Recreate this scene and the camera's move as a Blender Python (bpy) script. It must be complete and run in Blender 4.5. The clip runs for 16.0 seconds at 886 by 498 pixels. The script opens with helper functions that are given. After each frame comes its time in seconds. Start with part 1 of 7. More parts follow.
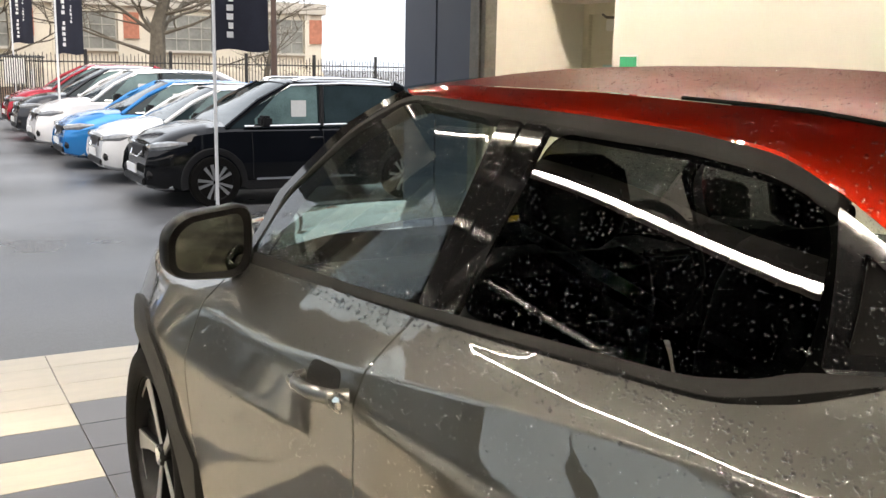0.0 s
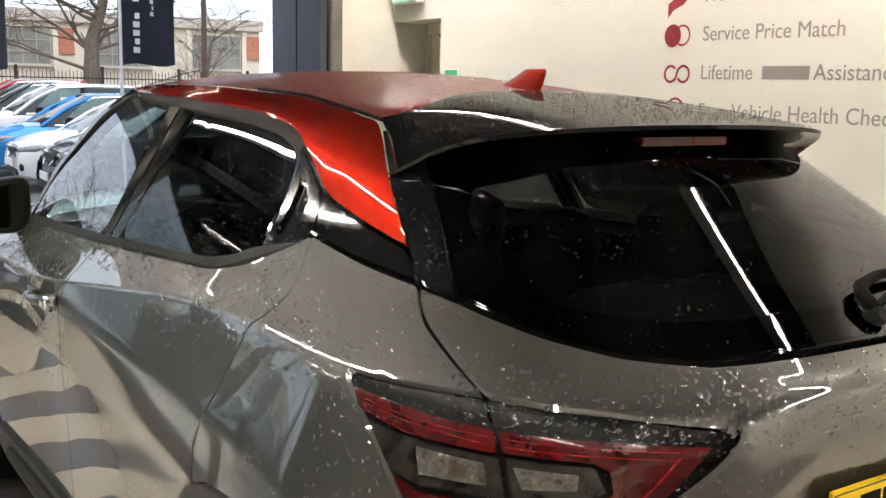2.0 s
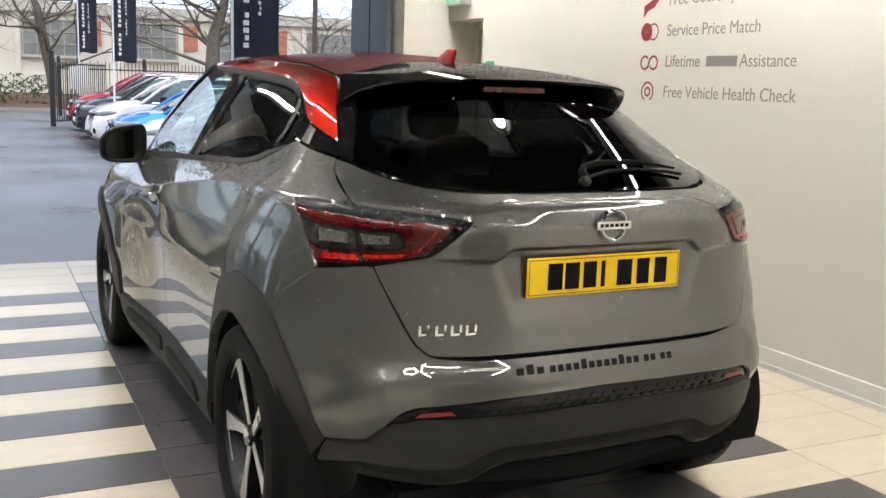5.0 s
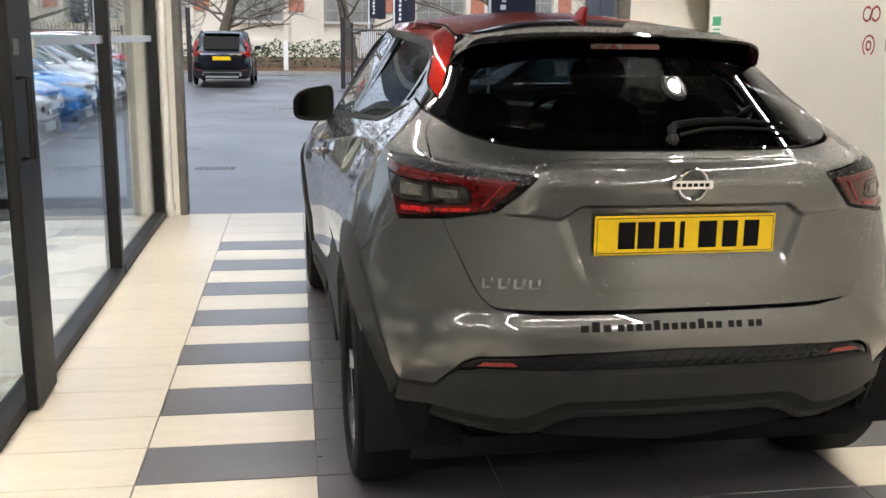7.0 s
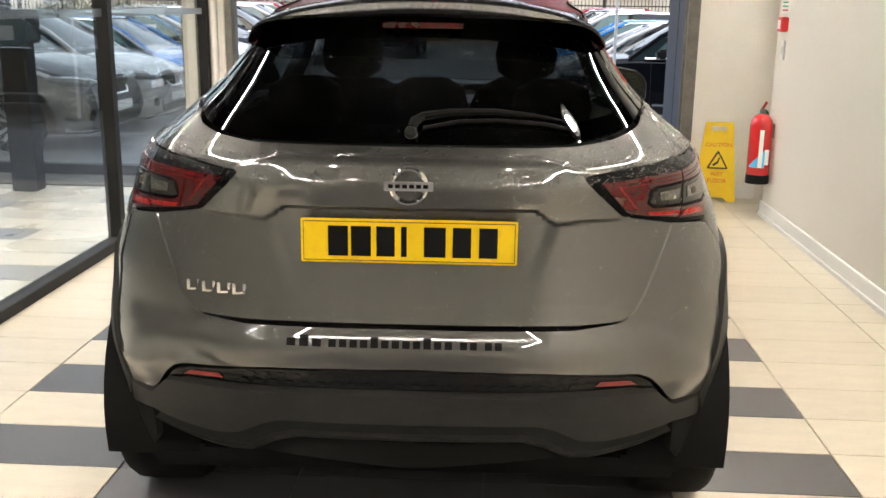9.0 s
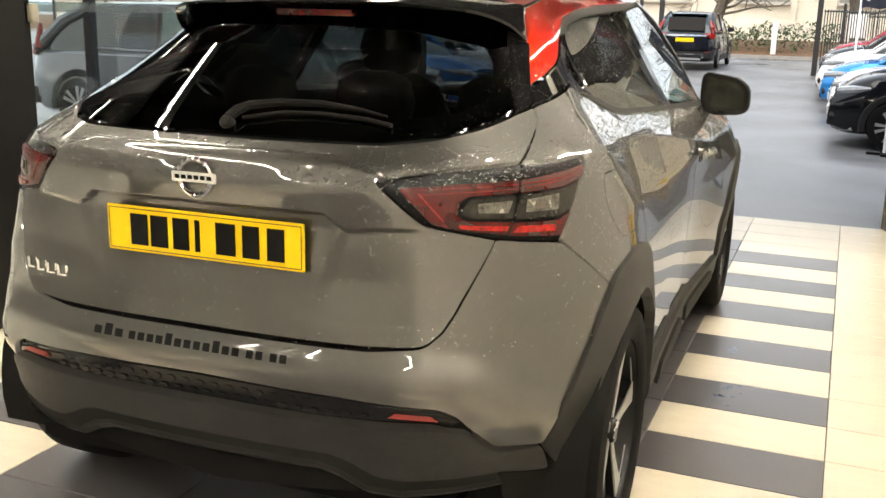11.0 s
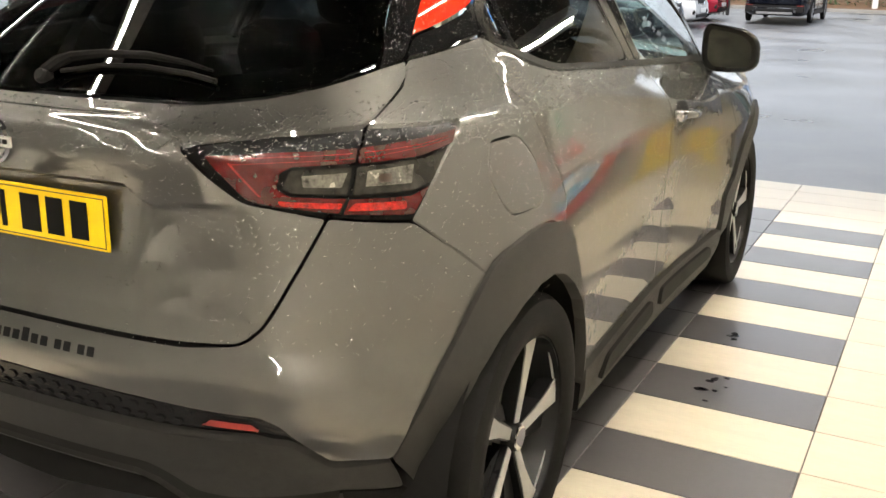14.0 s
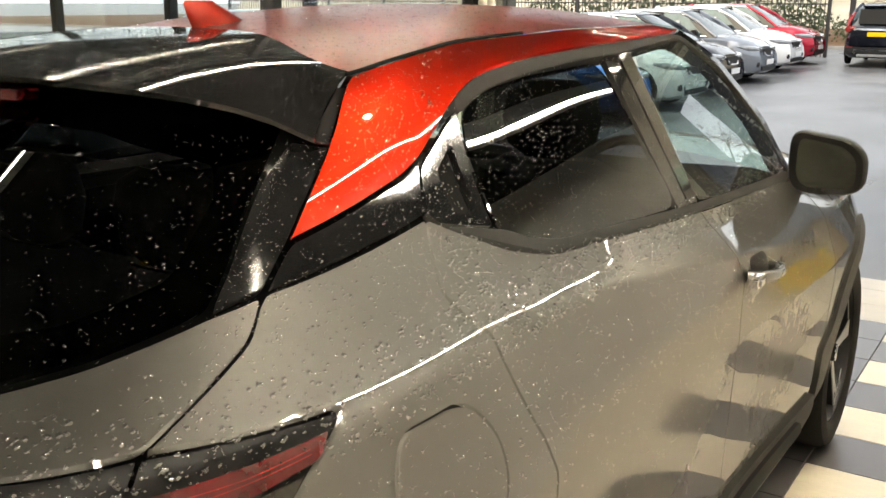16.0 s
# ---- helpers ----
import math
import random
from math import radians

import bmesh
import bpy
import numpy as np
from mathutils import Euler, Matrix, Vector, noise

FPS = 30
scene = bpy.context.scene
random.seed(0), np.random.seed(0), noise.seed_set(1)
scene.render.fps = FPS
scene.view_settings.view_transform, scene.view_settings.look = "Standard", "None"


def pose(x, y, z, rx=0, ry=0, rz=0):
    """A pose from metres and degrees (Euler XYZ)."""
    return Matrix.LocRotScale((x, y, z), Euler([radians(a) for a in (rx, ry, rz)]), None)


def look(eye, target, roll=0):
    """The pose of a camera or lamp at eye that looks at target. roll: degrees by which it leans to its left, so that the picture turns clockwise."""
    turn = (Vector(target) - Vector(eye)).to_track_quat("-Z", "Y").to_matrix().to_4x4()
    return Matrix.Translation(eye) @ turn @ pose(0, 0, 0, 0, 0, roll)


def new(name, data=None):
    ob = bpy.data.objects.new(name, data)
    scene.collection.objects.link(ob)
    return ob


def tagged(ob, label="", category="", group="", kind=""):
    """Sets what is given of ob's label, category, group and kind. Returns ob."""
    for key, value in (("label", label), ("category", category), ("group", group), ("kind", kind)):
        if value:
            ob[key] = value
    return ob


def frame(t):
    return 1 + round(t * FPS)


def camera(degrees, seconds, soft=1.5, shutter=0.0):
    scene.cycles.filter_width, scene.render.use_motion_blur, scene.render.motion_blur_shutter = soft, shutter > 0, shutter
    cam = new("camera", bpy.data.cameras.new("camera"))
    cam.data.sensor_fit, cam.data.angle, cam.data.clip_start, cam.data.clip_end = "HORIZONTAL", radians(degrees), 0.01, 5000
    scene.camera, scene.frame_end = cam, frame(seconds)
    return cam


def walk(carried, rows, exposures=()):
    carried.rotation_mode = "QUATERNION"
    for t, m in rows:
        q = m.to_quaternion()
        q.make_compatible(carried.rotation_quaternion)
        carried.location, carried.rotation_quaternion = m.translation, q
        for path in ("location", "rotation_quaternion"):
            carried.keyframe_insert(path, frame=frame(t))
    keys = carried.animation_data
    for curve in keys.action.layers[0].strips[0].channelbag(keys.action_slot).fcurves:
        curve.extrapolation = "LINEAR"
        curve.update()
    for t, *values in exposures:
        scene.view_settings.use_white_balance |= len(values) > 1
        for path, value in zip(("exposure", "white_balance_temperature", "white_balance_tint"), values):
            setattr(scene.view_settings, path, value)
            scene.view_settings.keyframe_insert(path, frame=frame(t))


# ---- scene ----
cam = camera(48.9, 16.0)
PATH = [
    (0, (-1.594, 0.28, 1.534), (-0.632, 1.996, 1.17), 1.1),
    (0.5, (-1.569, 0.083, 1.528), (-0.555, 1.773, 1.186), 1.1),
    (1, (-1.537, -0.188, 1.534), (-0.487, 1.482, 1.198), 1.3),
    (1.5, (-1.443, -0.462, 1.531), (-0.385, 1.202, 1.197), 1.3),
    (2, (-1.382, -0.761, 1.511), (-0.33, 0.909, 1.183), 1.3),
    (2.5, (-1.448, -1.094, 1.503), (-0.407, 0.582, 1.176), 1.4),
    (3, (-1.493, -1.38, 1.489), (-0.473, 0.309, 1.161), 1.5),
    (3.5, (-1.51, -1.668, 1.471), (-0.545, 0.052, 1.141), 1.6),
    (4, (-1.549, -1.898, 1.484), (-0.649, -0.143, 1.151), 1.7),
    (4.2, (-1.59, -1.982, 1.475), (-0.703, -0.22, 1.141), 1.8),
    (6.3, (-1.375, -2.403, 1.409), (-0.77, -0.534, 1.034), 0.7),
    (6.5, (-1.287, -2.441, 1.419), (-0.781, -0.546, 1.025), 0.6),
    (7, (-1.048, -2.455, 1.441), (-0.753, -0.523, 1.017), 0.7),
    (7.5, (-0.768, -2.39, 1.45), (-0.592, -0.451, 0.99), 0.6),
    (8, (-0.427, -2.38, 1.45), (-0.312, -0.443, 0.968), 0.9),
    (8.5, (-0.123, -2.353, 1.464), (-0.127, -0.413, 0.979), 0.9),
    (9, (0.205, -2.238, 1.475), (0.099, -0.3, 0.99), 0.8),
    (9.5, (0.554, -2.155, 1.454), (0.355, -0.225, 0.97), 0.8),
    (9.7, (0.681, -2.133, 1.453), (0.426, -0.209, 0.971), 0.8),
    (11.8, (1.564, -1.526, 1.409), (0.658, 0.193, 0.936), 1.2),
    (12, (1.617, -1.495, 1.403), (0.701, 0.219, 0.931), 1.1),
    (12.5, (1.684, -1.455, 1.396), (0.769, 0.259, 0.92), 1.2),
    (13, (1.706, -1.427, 1.39), (0.806, 0.293, 0.911), 1.3),
    (13.5, (1.698, -1.387, 1.373), (0.808, 0.331, 0.868), 1.2),
    (14, (1.614, -1.231, 1.404), (0.729, 0.472, 0.839), 1.1),
    (14.5, (1.538, -0.987, 1.478), (0.655, 0.709, 0.892), 1.2),
    (15, (1.484, -0.706, 1.521), (0.581, 0.982, 0.941), 1.2),
    (15.5, (1.441, -0.497, 1.555), (0.475, 1.17, 1.016), 0.7),
    (16, (1.406, -0.308, 1.558), (0.355, 1.321, 1.064), 0.3),
]
walk(cam, [(t, look(eye, target, roll)) for t, eye, target, roll in PATH], [(0, -0.02, 7200, 13), (1.5, -0.16, 6700, 13), (4, -0.22, 6150, 13), (7.5, -0.24, 6300, 13), (9.7, 0.02, 6700, 12), (12, 0.36, 7250, 10), (13.5, 0.28, 6950, 11), (15, 0.25, 6800, 11), (16, 0.22, 7350, 10)])

from mathutils.geometry import delaunay_2d_cdt

# ---- world and lights ----
world = bpy.data.worlds.new("overcast")
scene.world = world
world.use_nodes = True
wn = world.node_tree
sky = wn.nodes.new("ShaderNodeTexSky")
sky.sky_type, sky.sun_disc = "NISHITA", False
sky.sun_elevation, sky.sun_rotation = radians(32), radians(200)
sky.air_density, sky.dust_density, sky.ozone_density = 1.6, 6.0, 1.2
soften = wn.nodes.new("ShaderNodeMixRGB")
soften.inputs[0].default_value = 0.75
soften.inputs[2].default_value = (7.4, 8.2, 9.4, 1)
wn.links.new(sky.outputs[0], soften.inputs[1])
wn.links.new(soften.outputs[0], wn.nodes["Background"].inputs[0])
wn.nodes["Background"].inputs[1].default_value = 0.26
sun = new("sun", bpy.data.lights.new("sun", "SUN"))
sun.data.energy, sun.data.angle, sun.data.color = 2.0, radians(45), (1, 0.97, 0.93)
sun.matrix_world = look((0, 0, 30), (4, 14, 0))
scene.view_settings.exposure = 0.0


# ---- materials ----
def material(name, base, rough=0.5, metal=0.0, vary=0.12, scale=6.0, grain=60.0, bump=0.0, bump_scale=80.0, coat=0.0, rough_vary=0.08, per_object=0.0, per_island=0.0, spec=0.5, dark=None, stretch=None):
    m = bpy.data.materials.new(name)
    m.use_nodes = True
    t = m.node_tree
    b = t.nodes["Principled BSDF"]
    b.inputs["Roughness"].default_value, b.inputs["Metallic"].default_value = rough, metal
    b.inputs["Coat Weight"].default_value, b.inputs["Coat Roughness"].default_value = coat, 0.03
    b.inputs["Specular IOR Level"].default_value = spec
    co = t.nodes.new("ShaderNodeTexCoord")
    src = co.outputs["Object"]
    if stretch:
        mp = t.nodes.new("ShaderNodeMapping")
        mp.inputs["Scale"].default_value = stretch
        t.links.new(src, mp.inputs[0])
        src = mp.outputs[0]
    big, small = t.nodes.new("ShaderNodeTexNoise"), t.nodes.new("ShaderNodeTexNoise")
    big.inputs["Scale"].default_value, small.inputs["Scale"].default_value = scale, grain
    big.inputs["Detail"].default_value = 5
    small.inputs["Detail"].default_value = 3
    t.links.new(src, big.inputs["Vector"])
    t.links.new(src, small.inputs["Vector"])
    add = t.nodes.new("ShaderNodeMath")
    add.operation = "MULTIPLY_ADD"
    t.links.new(small.outputs[0], add.inputs[0])
    add.inputs[1].default_value = 0.5
    t.links.new(big.outputs[0], add.inputs[2])
    last = add.outputs[0]
    if per_object or per_island:
        info = t.nodes.new("ShaderNodeObjectInfo") if per_object else t.nodes.new("ShaderNodeNewGeometry")
        more = t.nodes.new("ShaderNodeMath")
        more.operation = "MULTIPLY_ADD"
        t.links.new(info.outputs["Random" if per_object else "Random Per Island"], more.inputs[0])
        more.inputs[1].default_value = per_object or per_island
        t.links.new(last, more.inputs[2])
        last = more.outputs[0]
    ramp = t.nodes.new("ShaderNodeMapRange")
    ramp.inputs["From Min"].default_value, ramp.inputs["From Max"].default_value = 0.35, 1.15 + (per_object or per_island)
    t.links.new(last, ramp.inputs["Value"])
    mix = t.nodes.new("ShaderNodeMixRGB")
    low = dark or tuple(c * (1 - vary * 1.6) for c in base)
    mix.inputs[1].default_value = (*low, 1)
    mix.inputs[2].default_value = (*(min(1, c * (1 + vary)) for c in base), 1)
    t.links.new(ramp.outputs[0], mix.inputs[0])
    t.links.new(mix.outputs[0], b.inputs["Base Color"])
    rr = t.nodes.new("ShaderNodeMapRange")
    rr.inputs["To Min"].default_value, rr.inputs["To Max"].default_value = max(0.01, rough - rough_vary), min(1, rough + rough_vary)
    t.links.new(big.outputs[0], rr.inputs["Value"])
    t.links.new(rr.outputs[0], b.inputs["Roughness"])
    if bump:
        bn, bt = t.nodes.new("ShaderNodeBump"), t.nodes.new("ShaderNodeTexNoise")
        bt.inputs["Scale"].default_value, bt.inputs["Detail"].default_value = bump_scale, 4
        t.links.new(src, bt.inputs["Vector"])
        bn.inputs["Strength"].default_value, bn.inputs["Distance"].default_value = bump, 0.004
        t.links.new(bt.outputs[0], bn.inputs["Height"])
        t.links.new(bn.outputs[0], b.inputs["Normal"])
    return m


def glowing(name, colour, strength):
    m = bpy.data.materials.new(name)
    m.use_nodes = True
    b = m.node_tree.nodes["Principled BSDF"]
    b.inputs["Base Color"].default_value = (0.9, 0.9, 0.9, 1)
    b.inputs["Emission Color"].default_value = (*colour, 1)
    b.inputs["Emission Strength"].default_value = strength
    return m


def glass(name, tint, rough=0.0, mirror=0.08):
    """A thin pane: mostly clear, with a real reflection that grows at grazing angles."""
    m = bpy.data.materials.new(name)
    m.use_nodes = True
    t = m.node_tree
    t.nodes.remove(t.nodes["Principled BSDF"])
    clear, shine, mix, edge = (t.nodes.new("ShaderNode" + k) for k in ("BsdfTransparent", "BsdfGlossy", "MixShader", "LayerWeight"))
    clear.inputs[0].default_value = (*tint, 1)
    shine.inputs["Roughness"].default_value = rough
    shine.inputs["Color"].default_value = (0.95, 0.97, 1, 1)
    edge.inputs[0].default_value = 0.5
    fifth, gain = t.nodes.new("ShaderNodeMath"), t.nodes.new("ShaderNodeMath")
    fifth.operation, gain.operation, gain.use_clamp = "POWER", "MULTIPLY_ADD", True
    fifth.inputs[1].default_value = 5.0
    gain.inputs[1].default_value, gain.inputs[2].default_value = 0.92, mirror
    t.links.new(edge.outputs["Facing"], fifth.inputs[0])
    t.links.new(fifth.outputs[0], gain.inputs[0])
    t.links.new(gain.outputs[0], mix.inputs[0])
    t.links.new(clear.outputs[0], mix.inputs[1])
    t.links.new(shine.outputs[0], mix.inputs[2])
    t.links.new(mix.outputs[0], t.nodes["Material Output"].inputs[0])
    return m


CREAM = material("cream wall paint", (0.74, 0.71, 0.63), 0.75, vary=0.03, scale=1.2, bump=0.15, bump_scale=220)
# darker than the other walls only to dim what the car's left side mirrors
SHOW_WALL = material("showroom wall greyed to dim its reflection", (0.30, 0.30, 0.29), 0.7, vary=0.05, scale=1.2)
WHITE = material("white satin paint", (0.80, 0.79, 0.76), 0.4, vary=0.03, scale=3)
CEIL = material("black painted ceiling", (0.018, 0.018, 0.018), 0.9, vary=0.2)
BEIGE_TILE = material("beige porcelain tile", (0.53, 0.475, 0.37), 0.3, vary=0.12, scale=1.6, grain=9, per_object=0.25, stretch=(2, 9, 4), rough_vary=0.06)
DARK_TILE = material("dark grey porcelain tile", (0.066, 0.063, 0.064), 0.30, vary=0.15, scale=3, grain=40, per_object=0.3, rough_vary=0.08)
PALE_TILE = material("pale showroom tile", (0.60, 0.57, 0.50), 0.28, vary=0.06, scale=1.6, grain=9, per_island=0.25)
GROUT = material("grey grout", (0.13, 0.12, 0.105), 0.9, vary=0.2)
BRONZE = material("dark aluminium frame", (0.012, 0.0115, 0.011), 0.48, vary=0.2, spec=0.18)
NAVY = material("navy metal cladding", (0.035, 0.05, 0.085), 0.45, vary=0.1, scale=2)
STEEL = material("worn steel guide", (0.16, 0.15, 0.13), 0.5, metal=0.5, vary=0.3, scale=8)
DOORPAINT = material("magnolia door paint", (0.66, 0.62, 0.50), 0.5, vary=0.04)
PANE = glass("clear window glass", (0.93, 0.95, 0.94), mirror=0.05)
LED = glowing("led strip", (1.0, 0.94, 0.84), 310.0)
DOWN = glowing("downlight lens", (1.0, 0.92, 0.8), 1700.0)
ASPHALT = material("wet asphalt", (0.15, 0.152, 0.158), 0.38, vary=0.6, scale=0.55, grain=55, bump=1.0, bump_scale=75, rough_vary=0.30)


# ---- small builders ----
def box(bm, x0, x1, y0, y1, z0, z1, bevel=0.0):
    r = bmesh.ops.create_cube(bm, size=1, matrix=Matrix.Translation(((x0 + x1) / 2, (y0 + y1) / 2, (z0 + z1) / 2)) @ Matrix.Diagonal((x1 - x0, y1 - y0, z1 - z0, 1)))
    if bevel:
        vs = set(r["verts"])
        bmesh.ops.bevel(bm, geom=[e for e in bm.edges if e.verts[0] in vs and e.verts[1] in vs], offset=bevel, segments=2, affect="EDGES", clamp_overlap=True)
    return bm


def boxes(*dims, bevel=0.0):
    bm = bmesh.new()
    for d in dims:
        box(bm, *d, bevel=bevel)
    return bm


def tube(bm, points, radius, sides=10, taper=None):
    """A pipe along points, closed at both ends."""
    rings = []
    for i, p in enumerate(points):
        p = Vector(p)
        a = Vector(points[max(0, i - 1)])
        b = Vector(points[min(len(points) - 1, i + 1)])
        d = (b - a).normalized()
        u = d.cross(Vector((0, 0, 1)) if abs(d.z) < 0.9 else Vector((1, 0, 0))).normalized()
        v = d.cross(u)
        r = radius * (taper[i] if taper else 1)
        rings.append([bm.verts.new(p + r * (math.cos(2 * math.pi * k / sides) * u + math.sin(2 * math.pi * k / sides) * v)) for k in range(sides)])
    for a, b in zip(rings, rings[1:]):
        for k in range(sides):
            bm.faces.new((a[k], a[(k + 1) % sides], b[(k + 1) % sides], b[k]))
    bm.faces.new(rings[0][::-1])
    bm.faces.new(rings[-1])
    return bm


def turned(bm, profile, matrix, sides=32):
    """A body of revolution about the matrix's z axis; profile: (radius, height)."""
    rings = [[bm.verts.new(matrix @ Vector((r * math.cos(2 * math.pi * k / sides), r * math.sin(2 * math.pi * k / sides), h))) for k in range(sides)] for r, h in profile]
    for a, b in zip(rings, rings[1:]):
        for k in range(sides):
            bm.faces.new((a[k], a[(k + 1) % sides], b[(k + 1) % sides], b[k]))
    bm.faces.new(rings[0][::-1])
    bm.faces.new(rings[-1])
    return bm


def mesh_of(name, bm, mat, smooth=False):
    me = bpy.data.meshes.new(name)
    bmesh.ops.recalc_face_normals(bm, faces=bm.faces)
    if smooth:
        for f in bm.faces:
            f.smooth = True
        for e in bm.edges:
            if len(e.link_faces) == 2 and e.calc_face_angle(0) > radians(35):
                e.smooth = False
    bm.to_mesh(me)
    bm.free()
    me.materials.append(mat)
    return me


def part(name, bm, mat, parent, label="", smooth=False):
    ob = new(name, mesh_of(name, bm, mat, smooth))
    ob.parent = parent
    if label:
        ob["label"] = label
    return ob


def thing(name, label, category, m=None, group="", kind=""):
    ob = new(name)
    ob.matrix_world = m or Matrix()
    return tagged(ob, label, category, group, kind)


def solid(name, bm, mat, label, category, kind="", smooth=False, group=""):
    return tagged(new(name, mesh_of(name, bm, mat, smooth)), label, category, group, kind)


def ground_z(y):
    return float(np.interp(y, [5.6, 6.4, 12.0, 19.0, 30.0, 36.0], [-0.02, -0.05, -0.29, -0.29, -0.06, -0.02]))


# ---- the handover bay ----
X_GLASS, X_WALL, Y_END = -2.14, 2.17, 5.62
solid("wall_east", boxes((X_WALL, X_WALL + 0.2, -9.0, 4.97, 0, 3.0), (X_WALL, X_WALL + 0.2, 4.97, Y_END, 1.97, 3.0)), CREAM, "cream painted plaster wall with printed service lettering", "wall", "structure")
solid("wall_recess", boxes((X_WALL + 0.2, X_WALL + 0.5, 4.80, 4.97, 0, 2.1), (X_WALL + 0.2, X_WALL + 0.5, 4.97, Y_END, 1.972, 2.1)), CREAM, "cream plaster reveal of the fire door", "wall", "structure")
solid("baseboard", boxes((X_WALL - 0.018, X_WALL, -9.0, 4.97, 0, 0.11), (X_WALL - 0.026, X_WALL, -9.0, 4.975, 0, 0.03), bevel=0.003), WHITE, "white painted skirting board along the cream wall", "skirting", "structure")
solid("baseboard_end", boxes((1.83, X_WALL + 0.1, Y_END - 0.018, Y_END, 0, 0.11), bevel=0.003), WHITE, "white painted skirting board beside the opening", "skirting", "structure")
solid("wall_north", boxes((1.74, X_WALL + 0.5, Y_END, Y_END + 0.2, 0, 3.0), (-2.2, 1.74, Y_END, Y_END + 0.2, 2.32, 3.0)), CREAM, "cream end wall round the drive-through opening", "wall", "structure")
solid("wall_south", boxes((-9.2, 2.4, -9.2, -9.0, 0, 3.0)), CREAM, "plain cream back wall", "wall", "structure")
solid("wall_west", boxes((-9.2, -9.0, -9.0, 6.0, 0, 3.0)), SHOW_WALL, "plain far showroom wall out of view, greyed to dim its reflection", "wall", "structure")
solid("ceiling", boxes((-9.2, X_WALL + 0.5, -9.2, Y_END + 0.2, 3.0, 3.12)), CEIL, "black painted open ceiling", "ceiling", "structure")


# ---- ceiling lights ----
def strip_light(x0, y0, x1, y1):
    d = Vector((x1 - x0, y1 - y0, 0))
    m = pose((x0 + x1) / 2, (y0 + y1) / 2, 2.97, 0, 0, math.degrees(math.atan2(d.y, d.x)))
    ob = thing("ceiling_light", "long slim white linear ceiling light, switched on; the rear cross strip is added fill", "ceiling light", m, "linear ceiling lights")
    h = d.length / 2
    part("housing", boxes((-h, h, -0.034, 0.034, -0.03, 0.03), (-h, h, -0.034, -0.015, -0.052, -0.0301), (-h, h, 0.015, 0.034, -0.052, -0.0301)), WHITE, ob)
    part("diffuser", boxes((-h + 0.02, h - 0.02, -0.012, 0.012, -0.042, -0.031)), LED, ob, "glowing warm white diffuser")


for x in (-1.78, 1.78):
    strip_light(x, -7.0, x, 5.25)
strip_light(-1.66, 5.38, 1.66, 5.38)
for x in (-3.3, -6.4):
    strip_light(x, -6.5, x, 5.0)


def down_light(x, y):
    """A recessed spot lamp with a bright round lens."""
    ob = thing("ceiling_spotlight", "small round white ceiling spotlight, switched on; the rear four are added fill", "ceiling light", pose(x, y, 2.995), "round ceiling spotlights")
    part("bezel", turned(bmesh.new(), [(0.060, 0.0), (0.060, -0.030), (0.072, -0.034), (0.080, -0.020), (0.080, 0.0)], Matrix(), 24), WHITE, ob, smooth=True)
    part("lens", turned(bmesh.new(), [(0.002, -0.018), (0.036, -0.018), (0.038, -0.012)], Matrix(), 20), DOWN, ob, "glowing round lens")


# added out of view to brighten the car's tail: this cross strip
strip_light(-1.66, -4.9, 1.66, -4.9)
# only the first spot belongs over the car; the rear four are added fill
for x, y in ((0.92, 1.40), (0.75, -2.4), (-0.75, -2.4), (0.75, -4.4), (-0.75, -4.4)):
    down_light(x, y)


# ---- outside ----
def ground_sheet():
    bm = bmesh.new()
    ys = [5.3, 5.7, 6.4, 8, 10, 12, 15, 19, 22, 26, 30, 33, 36, 45, 80, 400]
    xs = [-300, -60, -30, -12, -6, -3, 0, 3, 6, 12, 30, 60, 300]
    rows = [[bm.verts.new((x, y, ground_z(y))) for x in xs] for y in ys]
    for a, b in zip(rows, rows[1:]):
        for k in range(len(xs) - 1):
            bm.faces.new((a[k], a[k + 1], b[k + 1], b[k]))
    back = [[bm.verts.new((x, y, -0.06)) for x in xs] for y in (-300, 5.3)]
    for k in range(len(xs) - 1):
        bm.faces.new((back[0][k], back[0][k + 1], back[1][k + 1], back[1][k]))
    return bm


solid("ground", ground_sheet(), ASPHALT, "wet worn dark grey asphalt yard", "ground", "structure")
# ---- the shape of the hatchback: a wrapped skin, s runs from the tail's middle round the corner to the nose, z is height ----
N_REAR, A_REAR, N_NOSE, A_NOSE, LENGTH = 3.4, 1.0, 2.6, 1.1, 4.02
BASE_W = 0.88


def plan_curve():
    th = np.linspace(0, math.pi / 2, 400)
    rx, ry = BASE_W * np.sin(th) ** (2 / N_REAR), A_REAR * (1 - np.cos(th) ** (2 / N_REAR))
    fx, fy = BASE_W * np.sin(th[::-1]) ** (2 / N_NOSE), LENGTH - A_NOSE * (1 - np.cos(th[::-1]) ** (2 / N_NOSE))
    my = np.linspace(A_REAR, LENGTH - A_NOSE, 60)[1:-1]
    x, y = np.r_[rx, np.full(58, BASE_W), fx], np.r_[ry, my, fy]
    return np.r_[0, np.cumsum(np.hypot(np.diff(x), np.diff(y)))], x, y


PLAN_S, PLAN_X, PLAN_Y = plan_curve()
